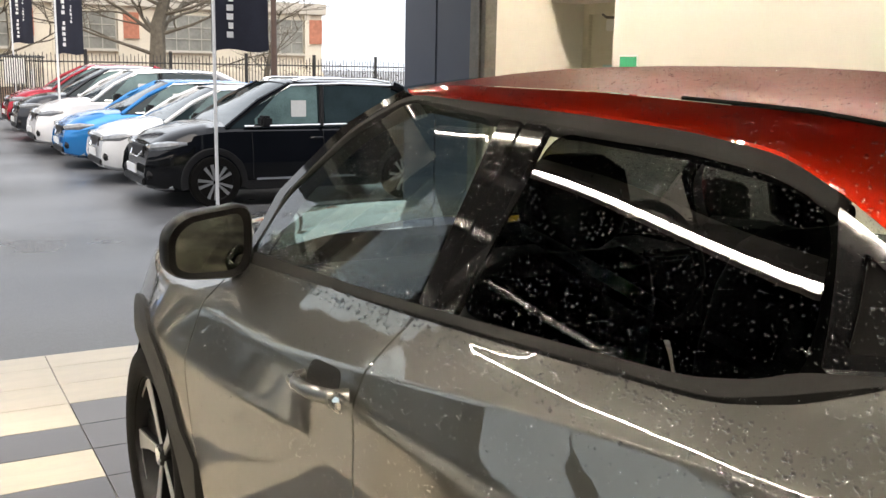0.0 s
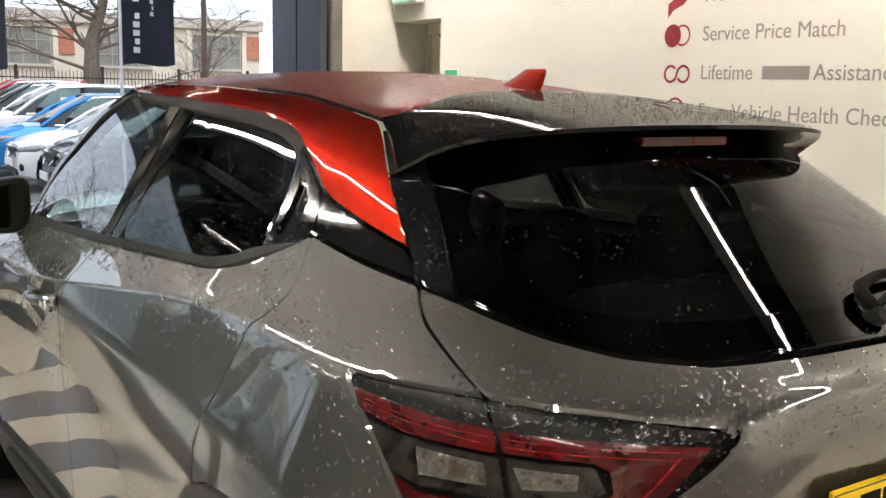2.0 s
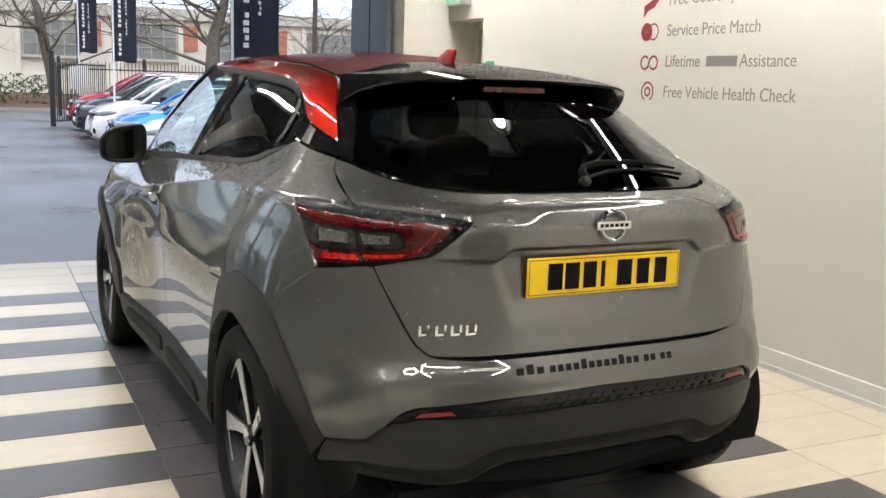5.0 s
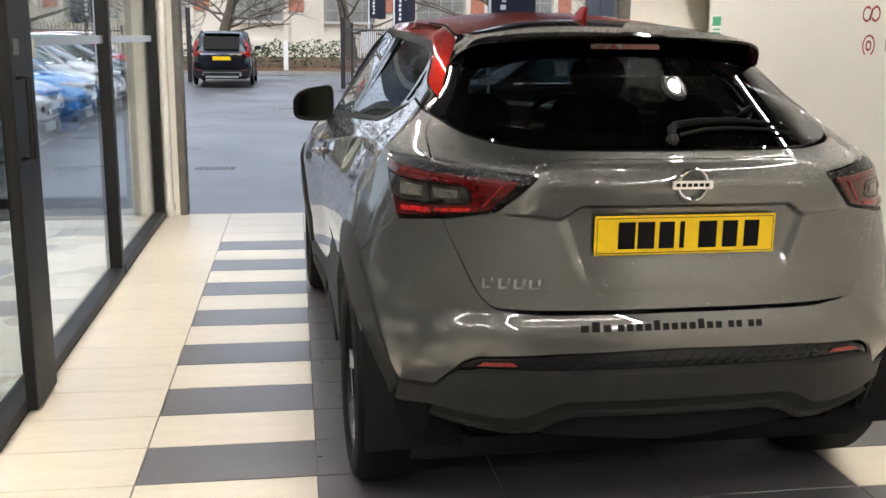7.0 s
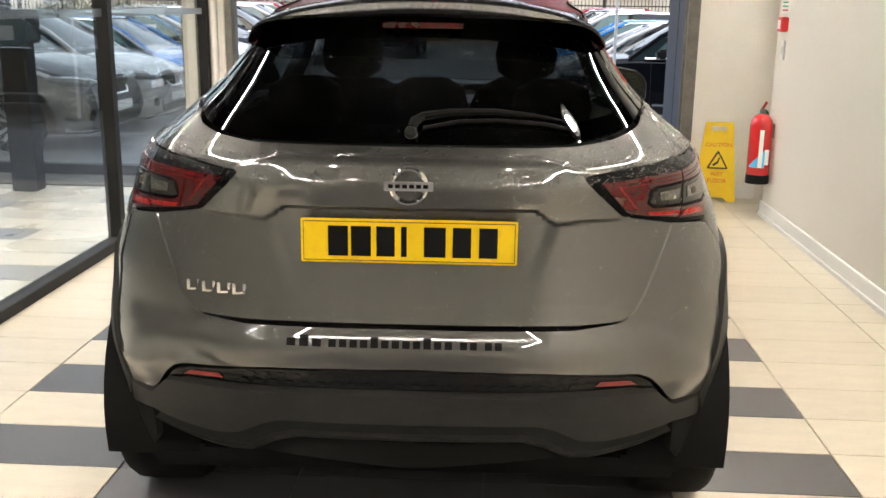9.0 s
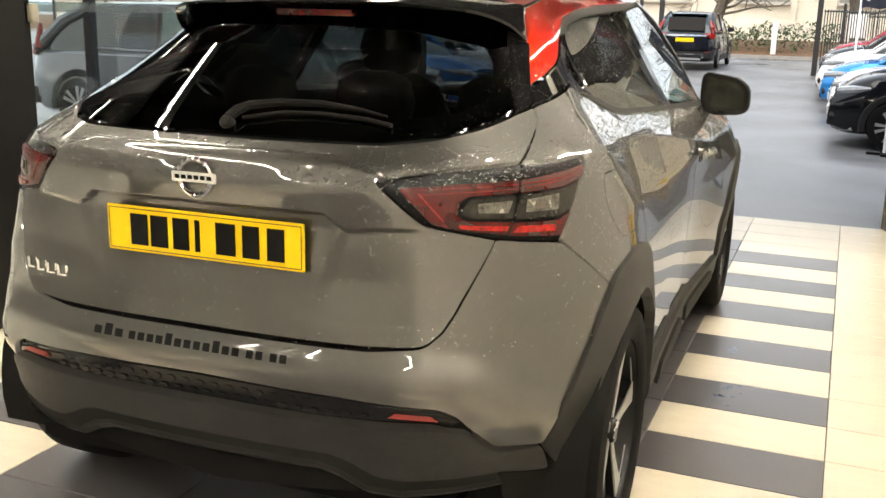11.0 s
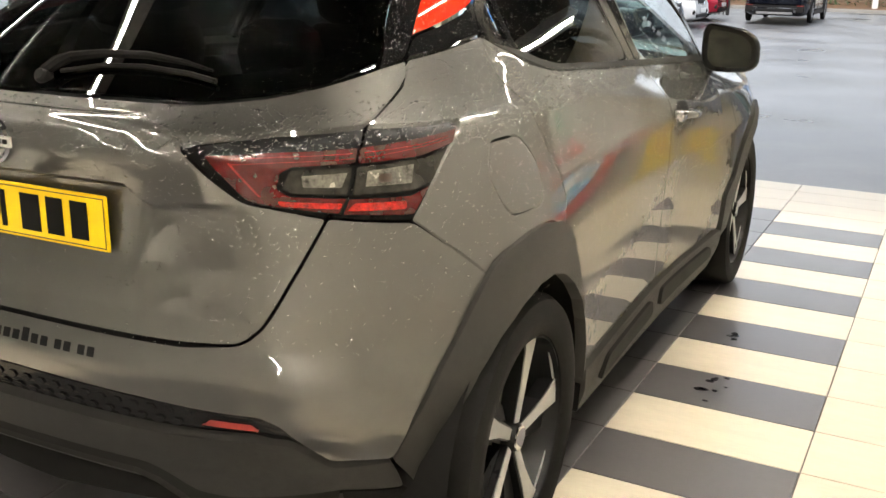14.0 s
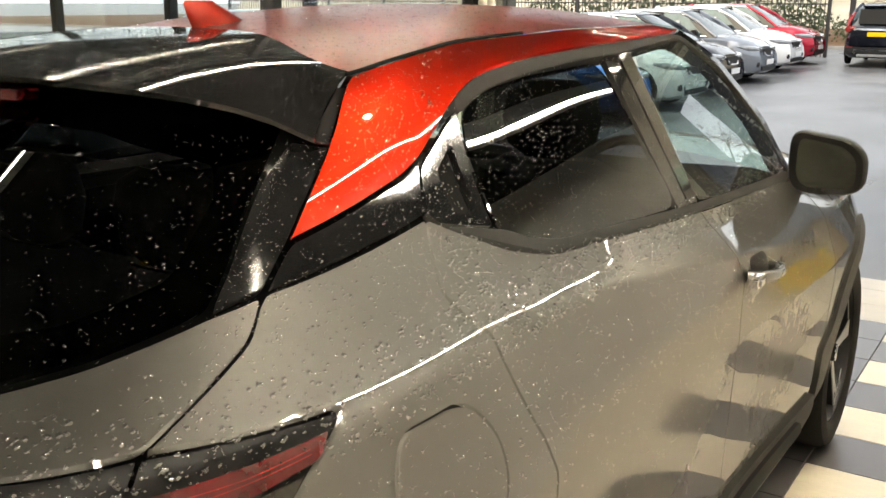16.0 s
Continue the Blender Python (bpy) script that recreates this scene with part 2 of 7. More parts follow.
# half widths: rows are stations along the car, columns heights
W_Y = np.array([0.0, 0.45, 0.85, 1.9, 3.1, 4.0])
W_Z = np.array([0.16, 0.30, 0.42, 0.60, 0.80, 0.94, 1.085, 1.17, 1.25, 1.36, 1.44, 1.56])
W_T = np.array([
    [0.78, 0.86, 0.89, 0.908, 0.895, 0.860, 0.812, 0.730, 0.645, 0.570, 0.520, 0.43],
    [0.79, 0.865, 0.895, 0.915, 0.90, 0.860, 0.797, 0.712, 0.625, 0.556, 0.515, 0.43],
    [0.80, 0.86, 0.875, 0.885, 0.87, 0.84, 0.765, 0.688, 0.610, 0.535, 0.495, 0.42],
    [0.81, 0.855, 0.855, 0.862, 0.874, 0.862, 0.79, 0.742, 0.697, 0.632, 0.583, 0.47],
    [0.83, 0.89, 0.915, 0.935, 0.94, 0.885, 0.755, 0.70, 0.66, 0.60, 0.56, 0.46],
    [0.76, 0.82, 0.85, 0.87, 0.875, 0.82, 0.72, 0.66, 0.63, 0.59, 0.54, 0.43]])
G_Z = np.array([0.16, 0.30, 0.38, 0.46, 0.56, 0.66, 0.72, 0.86, 0.97, 1.06, 1.110, 1.15, 1.25, 1.36, 1.45, 1.56])
G_T = np.array([0.08, 0.03, 0.015, 0.005, -0.025, -0.015, 0.005, 0.022, 0.028, 0.020, 0.036, 0.115, 0.30, 0.50, 0.66, 0.86])


def finer(z, values, half=0.018, upper=0.018):
    """A polyline over z made smooth; above the belt the smoothing is wider."""
    fine = np.linspace(z[0], z[-1], 561)
    step = fine[1] - fine[0]
    grid = np.linspace(fine[0] - 0.2, fine[-1] + 0.2, 561 + 2 * int(0.2 / step))
    ends = (values[1] - values[0]) / (z[1] - z[0]), (values[-1] - values[-2]) / (z[-1] - z[-2])
    raw = np.interp(grid, z, values) + np.where(grid < z[0], (grid - z[0]) * ends[0], 0) + np.where(grid > z[-1], (grid - z[-1]) * ends[1], 0)
    out = np.empty(561)
    for i, at in enumerate(fine):
        w = half + (upper - half) * np.clip((at - 1.10) / 0.06, 0, 1)
        k = np.clip(1 - np.abs(grid - at) / (w * 1.6), 0, 1) ** 2
        out[i] = (raw * k).sum() / k.sum()
    return fine, out


FINE_Z = finer(W_Z, W_T[0])[0]
FINE_W = np.array([finer(W_Z, row, 0.018, 0.07)[1] for row in W_T])
FINE_GZ, FINE_G = finer(G_Z, G_T, 0.012)


def half_width(y, z):
    """Smooth from station to station: a cubic through the rows."""
    y, z = np.asarray(y, float), np.asarray(z, float)
    shape = np.broadcast(y, z).shape
    y, z = np.broadcast_to(y, shape).ravel(), np.broadcast_to(z, shape).ravel()
    y = np.clip(y, W_Y[0], W_Y[-1] - 1e-6)
    cols = np.array([np.interp(z, FINE_Z, row) for row in FINE_W])
    slope = np.gradient(cols, W_Y, axis=0)
    i = np.clip(np.searchsorted(W_Y, y, side="right") - 1, 0, len(W_Y) - 2)
    h = W_Y[i + 1] - W_Y[i]
    f, k = (y - W_Y[i]) / h, np.arange(len(y))
    a, b, da, db = cols[i, k], cols[i + 1, k], slope[i, k] * h, slope[i + 1, k] * h
    out = a * (2 * f**3 - 3 * f**2 + 1) + da * (f**3 - 2 * f**2 + f) + b * (3 * f**2 - 2 * f**3) + db * (f**3 - f**2)
    return out.reshape(shape)


def skin(s, z):
    """The place on the right half of the skin; a negative s gives the left half."""
    s, z = np.broadcast_arrays(np.asarray(s, float), np.asarray(z, float))
    side = np.where(s < 0, -1.0, 1.0)
    a = np.abs(s)
    bx, by = np.interp(a, PLAN_S, PLAN_X), np.interp(a, PLAN_S, PLAN_Y)
    x = bx / BASE_W * half_width(by, z)
    fade = np.clip(1 - by / 1.9, 0, 1) ** 1.5
    y = by + np.interp(z, FINE_GZ, FINE_G) * fade
    return np.stack([side * x, y, z * np.ones_like(x)], -1)


def s_at(z, x=None, y=None):
    """The s at which the skin at height z has that half width (on the tail) or that y (on the side)."""
    a = np.linspace(0, PLAN_S[-1] * 0.8, 1200)
    p = skin(a, np.full_like(a, z))
    if y is not None:
        return float(np.interp(y, p[:, 1], a))
    rise = np.maximum.accumulate(p[:, 0] + 1e-6 * a)
    return float(math.copysign(np.interp(abs(x), rise, a), x))


# ---- car materials ----
def paint(name, base, metal=0.55, rough=0.34, ior=1.72, film=0.0, edge=(1, 1, 1)):
    m = material(name, base, rough, metal, vary=0.04, scale=40, grain=900, coat=1.0, rough_vary=0.04)
    t = m.node_tree
    b = t.nodes["Principled BSDF"]
    b.inputs["Coat Roughness"].default_value, b.inputs["Coat IOR"].default_value = 0.012, ior
    b.inputs["Specular Tint"].default_value = (*edge, 1)
    if film:
        # a thin broken sheet of rain on the coat
        wave, push = t.nodes.new("ShaderNodeTexNoise"), t.nodes.new("ShaderNodeBump")
        wave.inputs["Scale"].default_value, wave.inputs["Detail"].default_value = 130, 3
        push.inputs["Strength"].default_value, push.inputs["Distance"].default_value = film, 0.003
        co = t.nodes.new("ShaderNodeTexCoord")
        t.links.new(co.outputs["Object"], wave.inputs["Vector"])
        t.links.new(wave.outputs[0], push.inputs["Height"])
        t.links.new(push.outputs[0], b.inputs["Coat Normal"])
        b.inputs["Coat Roughness"].default_value, b.inputs["Coat Weight"].default_value = 0.05, 0.35
    return m


GREY_PAINT = paint("gunmetal metallic paint", (0.074, 0.073, 0.066), metal=0.84, rough=0.46, ior=2.0)
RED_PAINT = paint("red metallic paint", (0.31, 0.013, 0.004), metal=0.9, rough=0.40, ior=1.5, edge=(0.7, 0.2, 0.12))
# same red under a rain film; base and edge darkened for the black ceiling's reflection
ROOF_DARKENED = paint("rain-filmed red metallic paint", (0.15, 0.007, 0.003), metal=0.55, rough=0.45, ior=1.4, film=0.22, edge=(0.25, 0.03, 0.02))
BLACK_GLOSS = material("gloss black plastic", (0.006, 0.006, 0.0062), 0.05, vary=0.1, rough_vary=0.02, spec=0.27)
CLADDING = material("dark grey textured plastic", (0.026, 0.0253, 0.0235), 0.5, vary=0.3, scale=9, bump=0.35, bump_scale=500, spec=0.22)
TRIM = material("satin black trim", (0.014, 0.0137, 0.0128), 0.62, vary=0.15, scale=12, spec=0.12)
LAMP_BLACK = material("black lamp housing", (0.003, 0.003, 0.003), 0.3, vary=0.1, spec=0.10)
INNER = material("black inner hull", (0.009, 0.0088, 0.0085), 0.9, vary=0.1, spec=0.05)
RUBBER = material("tyre rubber", (0.007, 0.0068, 0.0064), 0.7, vary=0.3, scale=12, bump=0.3, bump_scale=200, spec=0.1)
ALLOY = material("machined alloy", (0.50, 0.50, 0.485), 0.3, 0.55, vary=0.08)
RIM_BLACK = material("rim gloss black", (0.006, 0.006, 0.0065), 0.3, vary=0.1, spec=0.15)
CHROME = material("chrome", (0.85, 0.85, 0.86), 0.06, 1.0, vary=0.02, rough_vary=0.02)
MIRROR_GLASS = material("dim mirror glass", (0.07, 0.077, 0.07), 0.03, 1.0, vary=0.2, scale=30, rough_vary=0.02)
PRIVACY = glass("dark privacy glass", (0.075, 0.078, 0.082), mirror=0.042)
EDGE_PRINT = glass("black glass edge", (0.003, 0.003, 0.003), mirror=0.03)
DOOR_GLASS = glass("green tinted glass", (0.66, 0.76, 0.72), mirror=0.05)
RED_LENS = material("red lamp lens", (0.055, 0.002, 0.0024), 0.2, vary=0.45, scale=24, coat=0.6, spec=0.25, rough_vary=0.05)
RED_BRIGHT = material("bright red reflector", (0.28, 0.006, 0.004), 0.15, vary=0.62, scale=70, grain=300, coat=0.4, bump=0.6, bump_scale=160)
SMOKE_LENS = material("smoked clear lens", (0.020, 0.019, 0.016), 0.14, vary=0.6, scale=25, coat=0.2, spec=0.3)
LAMP_SILVER = material("dim lamp reflector", (0.16, 0.155, 0.135), 0.25, 0.5, vary=0.7, scale=45, grain=200, coat=0.5)
RED_RIB = material("lit red lamp rib", (0.17, 0.006, 0.006), 0.25, vary=0.3, scale=60, coat=0.5)
DULL_RED = material("dull red reflector", (0.17, 0.018, 0.014), 0.3, vary=0.15, scale=60)
AMBER = material("amber bulb", (0.034, 0.020, 0.012), 0.3, vary=0.2)
PLATE_YELLOW = material("yellow plate", (0.80, 0.53, 0.008), 0.4, vary=0.06, scale=15, spec=0.3)
INK = material("black print", (0.006, 0.006, 0.006), 0.6, vary=0.1, spec=0.06)
SEAT = material("dark seat cloth", (0.009, 0.0088, 0.0088), 0.9, vary=0.2, scale=30, spec=0.1)
WATER = glass("rain water", (0.78, 0.79, 0.80), rough=0.08, mirror=0.17)


# ---- panels cut from the skin ----
def corner_cut(points, radius=0.012, steps=4):
    """A closed outline with each corner rounded; a third number in a point is its own radius."""
    out = []
    n = len(points)
    for i, p in enumerate(points):
        r = p[2] if len(p) > 2 else radius
        a, b, c = Vector(points[i - 1][:2]), Vector(p[:2]), Vector(points[(i + 1) % n][:2])
        u, v = a - b, c - b
        if u.length < 1e-6 or v.length < 1e-6:
            continue
        cut = min(r, u.length * 0.45, v.length * 0.45)
        if cut < 1e-4:
            out.append(b)
            continue
        p0, p1 = b + u.normalized() * cut, b + v.normalized() * cut
        for k in range(steps + 1):
            f = k / steps
            out.append((1 - f) ** 2 * p0 + 2 * f * (1 - f) * b + f * f * p1)
    return out


def resampled(points, step):
    out = []
    n = len(points)
    for i, a in enumerate(points):
        b = points[(i + 1) % n]
        k = max(1, int(math.ceil((b - a).length / step)))
        out += [a + (b - a) * (j / k) for j in range(k)]
    return out


def inset(points, d):
    n = len(points)
    area = sum(points[i - 1].x * points[i].y - points[i].x * points[i - 1].y for i in range(n))
    sign = 1 if area > 0 else -1
    out = []
    for i, p in enumerate(points):
        t = (points[(i + 1) % n] - points[i - 1])
        if t.length < 1e-9:
            out.append(p)
            continue
        t.normalize()
        out.append(p + Vector((-t.y, t.x)) * d * sign)
    return out


def inside(px, py, poly):
    x0, y0 = np.array([p.x for p in poly]), np.array([p.y for p in poly])
    x1, y1 = np.roll(x0, -1), np.roll(y0, -1)
    px, py = np.asarray(px)[:, None], np.asarray(py)[:, None]
    cross = ((y0 > py) != (y1 > py)) & (px < (x1 - x0) * (py - y0) / (y1 - y0 + 1e-15) + x0)
    return cross.sum(1) % 2 == 1


def gap_to(px, py, poly):
    a = np.array([(p.x, p.y) for p in poly])
    b = np.roll(a, -1, 0)
    q = np.stack([px, py], -1)[:, None]
    f = np.clip(((q - a) * (b - a)).sum(-1) / (((b - a) ** 2).sum(-1) + 1e-12), 0, 1)
    return np.linalg.norm(q - a - f[..., None] * (b - a), axis=-1).min(1)


def skin_normal(s, z, lift=None, e=0.0025):
    f = skin if lift is None else (lambda a, b: lifted(a, b, lift))
    n = np.cross(f(s + e, z) - f(s - e, z), f(s, z + e) - f(s, z - e))
    n /= np.linalg.norm(n, axis=-1, keepdims=True) + 1e-12
    return n


def lifted(s, z, lift):
    p = skin(s, z)
    e = 0.004
    n = np.cross(skin(s + e, z) - skin(s - e, z), skin(s, z + e) - skin(s, z - e))
    n /= np.linalg.norm(n, axis=-1, keepdims=True) + 1e-12
    return p + n * np.asarray(lift(s, z))[..., None]


FLATS = []


def panel(name, outline, mat, parent, off=0.0, res=0.028, gap=0.0033, lip=0.014, holes=(), relief=None, radius=0.012, mirror=False, label="", flat=None, soft=0.0025, turn_to=None, crease=None):
    """A sheet-metal piece: an outline on the skin, filled with a fine net, its rim turned inwards."""
    loops = [inset(resampled(corner_cut(outline, radius), res * 0.8), gap)]
    loops += [inset(resampled(corner_cut(h, radius), res * 0.5), -gap) for h in holes]
    xs, ys = [p.x for p in loops[0]], [p.y for p in loops[0]]
    gx, gy = np.meshgrid(np.arange(min(xs), max(xs), res), np.arange(min(ys), max(ys), res))
    gx = gx + (np.arange(gx.shape[0]) % 2)[:, None] * res * 0.5
    gx, gy = gx.ravel(), gy.ravel()
    ok = inside(gx, gy, loops[0])
    for h in loops[1:]:
        ok &= ~inside(gx, gy, h)
    gx, gy = gx[ok], gy[ok]
    if len(gx):
        ok = np.min([gap_to(gx, gy, h) for h in loops], 0) > res * 0.45
        gx, gy = gx[ok], gy[ok]
    lines = []
    if crease is not None:
        # rows of points along the sharp line, so that the net follows it
        ok = np.abs(gy - crease(np.abs(gx))) > res * 0.6
        gx, gy = gx[ok], gy[ok]
        cs = np.arange(min(xs), max(xs), res * 0.6)
        for d in (-0.006, 0.0, 0.006):
            cz = crease(np.abs(cs)) + d
            ok = inside(cs, cz, loops[0]) & (np.min([gap_to(cs, cz, h) for h in loops], 0) > res * 0.3)
            for h in loops[1:]:
                ok &= ~inside(cs, cz, h)
            lines.append([(Vector((q, r)), k) for q, r, k in zip(cs.tolist(), cz.tolist(), ok)])
    pts, edges = [], []
    for loop in loops:
        k = len(pts)
        pts += loop
        edges += [(k + i, k + (i + 1) % len(loop)) for i in range(len(loop))]
    for line in lines:
        last = None
        for q, k in line:
            if k:
                pts.append(q)
                if last is not None:
                    edges.append((last, len(pts) - 1))
            last = len(pts) - 1 if k else None
    pts += [Vector(p) for p in zip(gx.tolist(), gy.tolist())]
    co, ed, fa, _, _, _ = delaunay_2d_cdt(pts, edges, [], 0, 1e-7)
    cx = np.array([sum(co[i].x for i in f) / len(f) for f in fa])
    cy = np.array([sum(co[i].y for i in f) / len(f) for f in fa])
    keep = inside(cx, cy, loops[0])
    for h in loops[1:]:
        keep &= ~inside(cx, cy, h)
    fa = [f for f, k in zip(fa, keep) if k]
    s, z = np.array([p.x for p in co]), np.array([p.y for p in co])
    lift = (lambda a, b: off + relief(a, b)) if relief else (lambda a, b: off + 0 * a)
    place, normal = lifted(s, z, lift), skin_normal(s, z, lift, soft) if turn_to is None else turn_to(s, z)
    if flat is not None:
        # a pane: nearly plane, with a little of the skin's bow
        mid = place.mean(0)
        axis = np.linalg.svd(place - mid)[2][2]
        axis = axis if axis @ normal.mean(0) > 0 else -axis
        place = place - ((place - mid) @ axis * (1 - flat))[:, None] * axis
        FLATS.append((loops[0], mid, axis, flat, off))
        normal = axis * (1 - flat) + normal * flat
        normal = normal / np.linalg.norm(normal, axis=-1, keepdims=True)
    count = {}
    for f in fa:
        for a, b in zip(f, [*f[1:], f[0]]):
            count[(min(a, b), max(a, b))] = count.get((min(a, b), max(a, b)), 0) + 1
    border = {}
    verts, normals, faces = place.tolist(), normal.tolist(), [list(f) for f in fa]

    def lower(i):
        if i not in border:
            # a rounded rim: an edge row just below, then the turned-in row
            verts.append((place[i] - normal[i] * lip).tolist())
            normals.append(normal[i].tolist())
            border[i] = len(verts) - 1
        return border[i]

    for f in fa:
        for a, b in zip(f, [*f[1:], f[0]]):
            if count[(min(a, b), max(a, b))] == 1:
                faces.append([b, a, lower(a), lower(b)])
    made = []
    for side in ((1, -1) if mirror else (1,)):
        me = bpy.data.meshes.new(name)
        v = [(side * x, y, q) for x, y, q in verts]
        f = faces if side > 0 else [list(reversed(q)) for q in faces]
        me.from_pydata(v, [], f)
        me.polygons.foreach_set("use_smooth", [True] * len(f))
        me.normals_split_custom_set_from_vertices([(side * x, y, q) for x, y, q in normals])
        me.materials.append(mat)
        ob = new(name, me)
        ob.parent = parent
        if label:
            ob["label"] = label
        made.append(ob)
    return made


def both(half):
    """A closed outline across the tail from its right half, given from the bottom's middle to the top's middle."""
    return list(half) + [(-p[0], *p[1:]) for p in reversed(half) if p[0] > 1e-6]


def arch(sc, zc, r, a0, a1, n=14):
    return [(sc + r * math.cos(radians(a0 + (a1 - a0) * k / (n - 1))), zc + r * math.sin(radians(a0 + (a1 - a0) * k / (n - 1))), 0.004) for k in range(n)]


CAR = thing("hatchback", "gunmetal grey crossover hatchback with a red roof, wet with rain", "car", Matrix.Rotation(radians(1.4), 4, "Z"))


def step(v, a, b):
    f = np.clip((v - a) / (b - a), 0, 1)
    return f * f * (3 - 2 * f)


def tail_relief(s, z):
    a = np.abs(s)
    # a crisp brow runs from lamp to lamp; the badge bar stands proud above it, the plate's shallow hollow lies below
    brow = 1.004 - 0.032 * step(a, 0.305, 0.365) + 0.04 * np.clip(a - 0.365, 0, 1)
    edge = 0.27 + 0.08 * np.clip((z - 0.80) / 0.17, 0, 1)
    bowl = step(z, 0.77, 0.90) * (1 - step(z, brow - 0.005, brow + 0.002)) * (1 - step(a, edge - 0.012, edge + 0.030))
    top = 1.114 - 0.25 * np.clip(a - 0.36, 0, 1) - 0.9 * np.clip(a - 0.46, 0, 1)
    bar = step(z, brow - 0.005, brow + 0.005) * (1 - step(z, top - 0.002, top + 0.016)) * (1 - step(a, 0.47, 0.55))
    lip = np.clip((0.772 - z) / 0.05, 0, 1)
    return -0.011 * bowl + 0.012 * bar + 0.004 * lip


def shoulder(a):
    """Height of the sharp shoulder line along the side."""
    return np.interp(a, [1.1, 1.43, 1.68, 1.85, 2.06, 2.36, 2.76, 3.2], [1.100, 1.095, 1.078, 1.062, 1.038, 1.000, 0.955, 0.90])


def side_relief(s, z):
    """A sharp shoulder from the lamp's corner along the doors: a shelf above it, a near upright face below it."""
    a = np.abs(s)
    high = np.interp(a, [1.02, 1.14, 1.43, 1.9, 2.45, 2.8, 3.15], [0, 0.010, 0.014, 0.028, 0.026, 0.012, 0])
    d = z - shoulder(a)
    return high * np.where(d > 0, np.clip(1 - d / 0.082, 0, 1), np.clip(1 + d / 0.28, 0, 1) ** 2)


def bumper_relief(s, z):
    a = np.abs(s)
    roll = step(z, 0.61, 0.65) * (1 - step(z, 0.675, 0.713)) * (1 - step(a, 0.55, 0.9))
    slant = 0.62 - 0.55 * (a - 0.58)
    wing = step(a, 0.55, 0.66) * (1 - step(np.abs(z - slant - 0.03), 0.02, 0.09))
    return 0.002 * roll + 0.010 * wing


def flow(points, n):
    """A smooth line through the points, n steps between each two."""
    out = []
    p = [Vector(q) for q in points]
    p = [2 * p[0] - p[1]] + p + [2 * p[-1] - p[-2]]
    for i in range(1, len(p) - 2):
        for k in range(n):
            f = k / n
            q = 0.5 * (2 * p[i] + (p[i + 1] - p[i - 1]) * f + (2 * p[i - 1] - 5 * p[i] + 4 * p[i + 1] - p[i + 2]) * f * f + (3 * p[i] - p[i - 1] - 3 * p[i + 1] + p[i + 2]) * f ** 3)
            out.append((q.x, q.y, 0.0))
    return out + [(p[-2].x, p[-2].y, 0.0)]


# grey body panels
FLOW = 5
ARCH_LINE = flow([(0.80, 0.485), (0.906, 0.665), (1.027, 0.812), (1.16, 0.848), (1.30, 0.852), (1.462, 0.815), (1.543, 0.700), (1.627, 0.515), (1.66, 0.375)], FLOW)
SEAM = [(0.522, 0.724, 0.04), (0.560, 0.758), (0.606, 0.83), (0.700, 0.958)]
LAMP_IN = [(0.616, 0.974), (0.546, 0.985), (0.447, 1.080), (0.636, 1.104), (0.826, 1.111)]
SEAM_UP = [(0.886, 1.146), (0.942, 1.178, 0.03), (0.950, 1.212)]
DOOR_REAR = [(1.355, 1.240), (1.340, 1.155), (1.417, 1.090), (1.447, 0.965), (1.490, 0.875), (1.462, 0.815)]
tailgate = part("tailgate", bmesh.new(), GREY_PAINT, CAR)
panel("tailgate_skin", both([(0, 0.719), (0.40, 0.719)] + SEAM + LAMP_IN + SEAM_UP + [(0.865, 1.202), (0.72, 1.176), (0.60, 1.159), (0.46, 1.148), (0, 1.146)]), GREY_PAINT, tailgate, res=0.0085, relief=tail_relief, gap=0.004)
FUEL = [(1.147, 1.050, 0.03), (1.297, 1.045, 0.05), (1.347, 0.985, 0.03), (1.327, 0.890, 0.05), (1.147, 0.900, 0.06), (1.100, 0.975, 0.04)]
QUARTER = [(0.826, 1.112)] + SEAM_UP + DOOR_REAR + ARCH_LINE[5 * FLOW - 1:2 * FLOW - 1:-1] + [(0.936, 0.885), (0.866, 0.940), (0.966, 1.025), (1.080, 1.101)]
panel("quarter_panel", QUARTER, GREY_PAINT, CAR, res=0.014, holes=[FUEL], soft=0.0045, relief=side_relief, crease=shoulder)
panel("quarter_panel", [(-p[0], *p[1:]) for p in QUARTER], GREY_PAINT, CAR, res=0.014, soft=0.0045, relief=side_relief, crease=shoulder)
panel("fuel_flap", FUEL, GREY_PAINT, CAR, res=0.014, gap=0.0026, soft=0.0045, relief=side_relief, crease=shoulder)
panel("rear_bumper", both([(0, 0.612), (0.33, 0.606), (0.56, 0.592), (0.60, 0.575), (0.685, 0.492), (0.80, 0.486)] + ARCH_LINE[1:2 * FLOW + 1] + [(0.936, 0.885), (0.866, 0.938)] + SEAM[::-1] + [(0.40, 0.713), (0, 0.713)]), GREY_PAINT, CAR, res=0.018, relief=bumper_relief, gap=0.003)
BELT = [(1.597, 1.166), (1.718, 1.138, 0.05), (1.978, 1.126), (2.39, 1.106)]
B_SEAM = [(2.415, 1.06), (2.435, 0.945), (2.45, 0.60), (2.45, 0.39)]
panel("rear_door", [DOOR_REAR[0]] + BELT + B_SEAM + ARCH_LINE[:5 * FLOW:-1] + DOOR_REAR[:0:-1], GREY_PAINT, CAR, mirror=True, res=0.018, soft=0.0045, relief=side_relief, crease=shoulder)
F_SEAM = [(3.25, 1.05), (3.30, 0.95), (3.33, 0.75), (3.30, 0.52), (3.27, 0.385)]
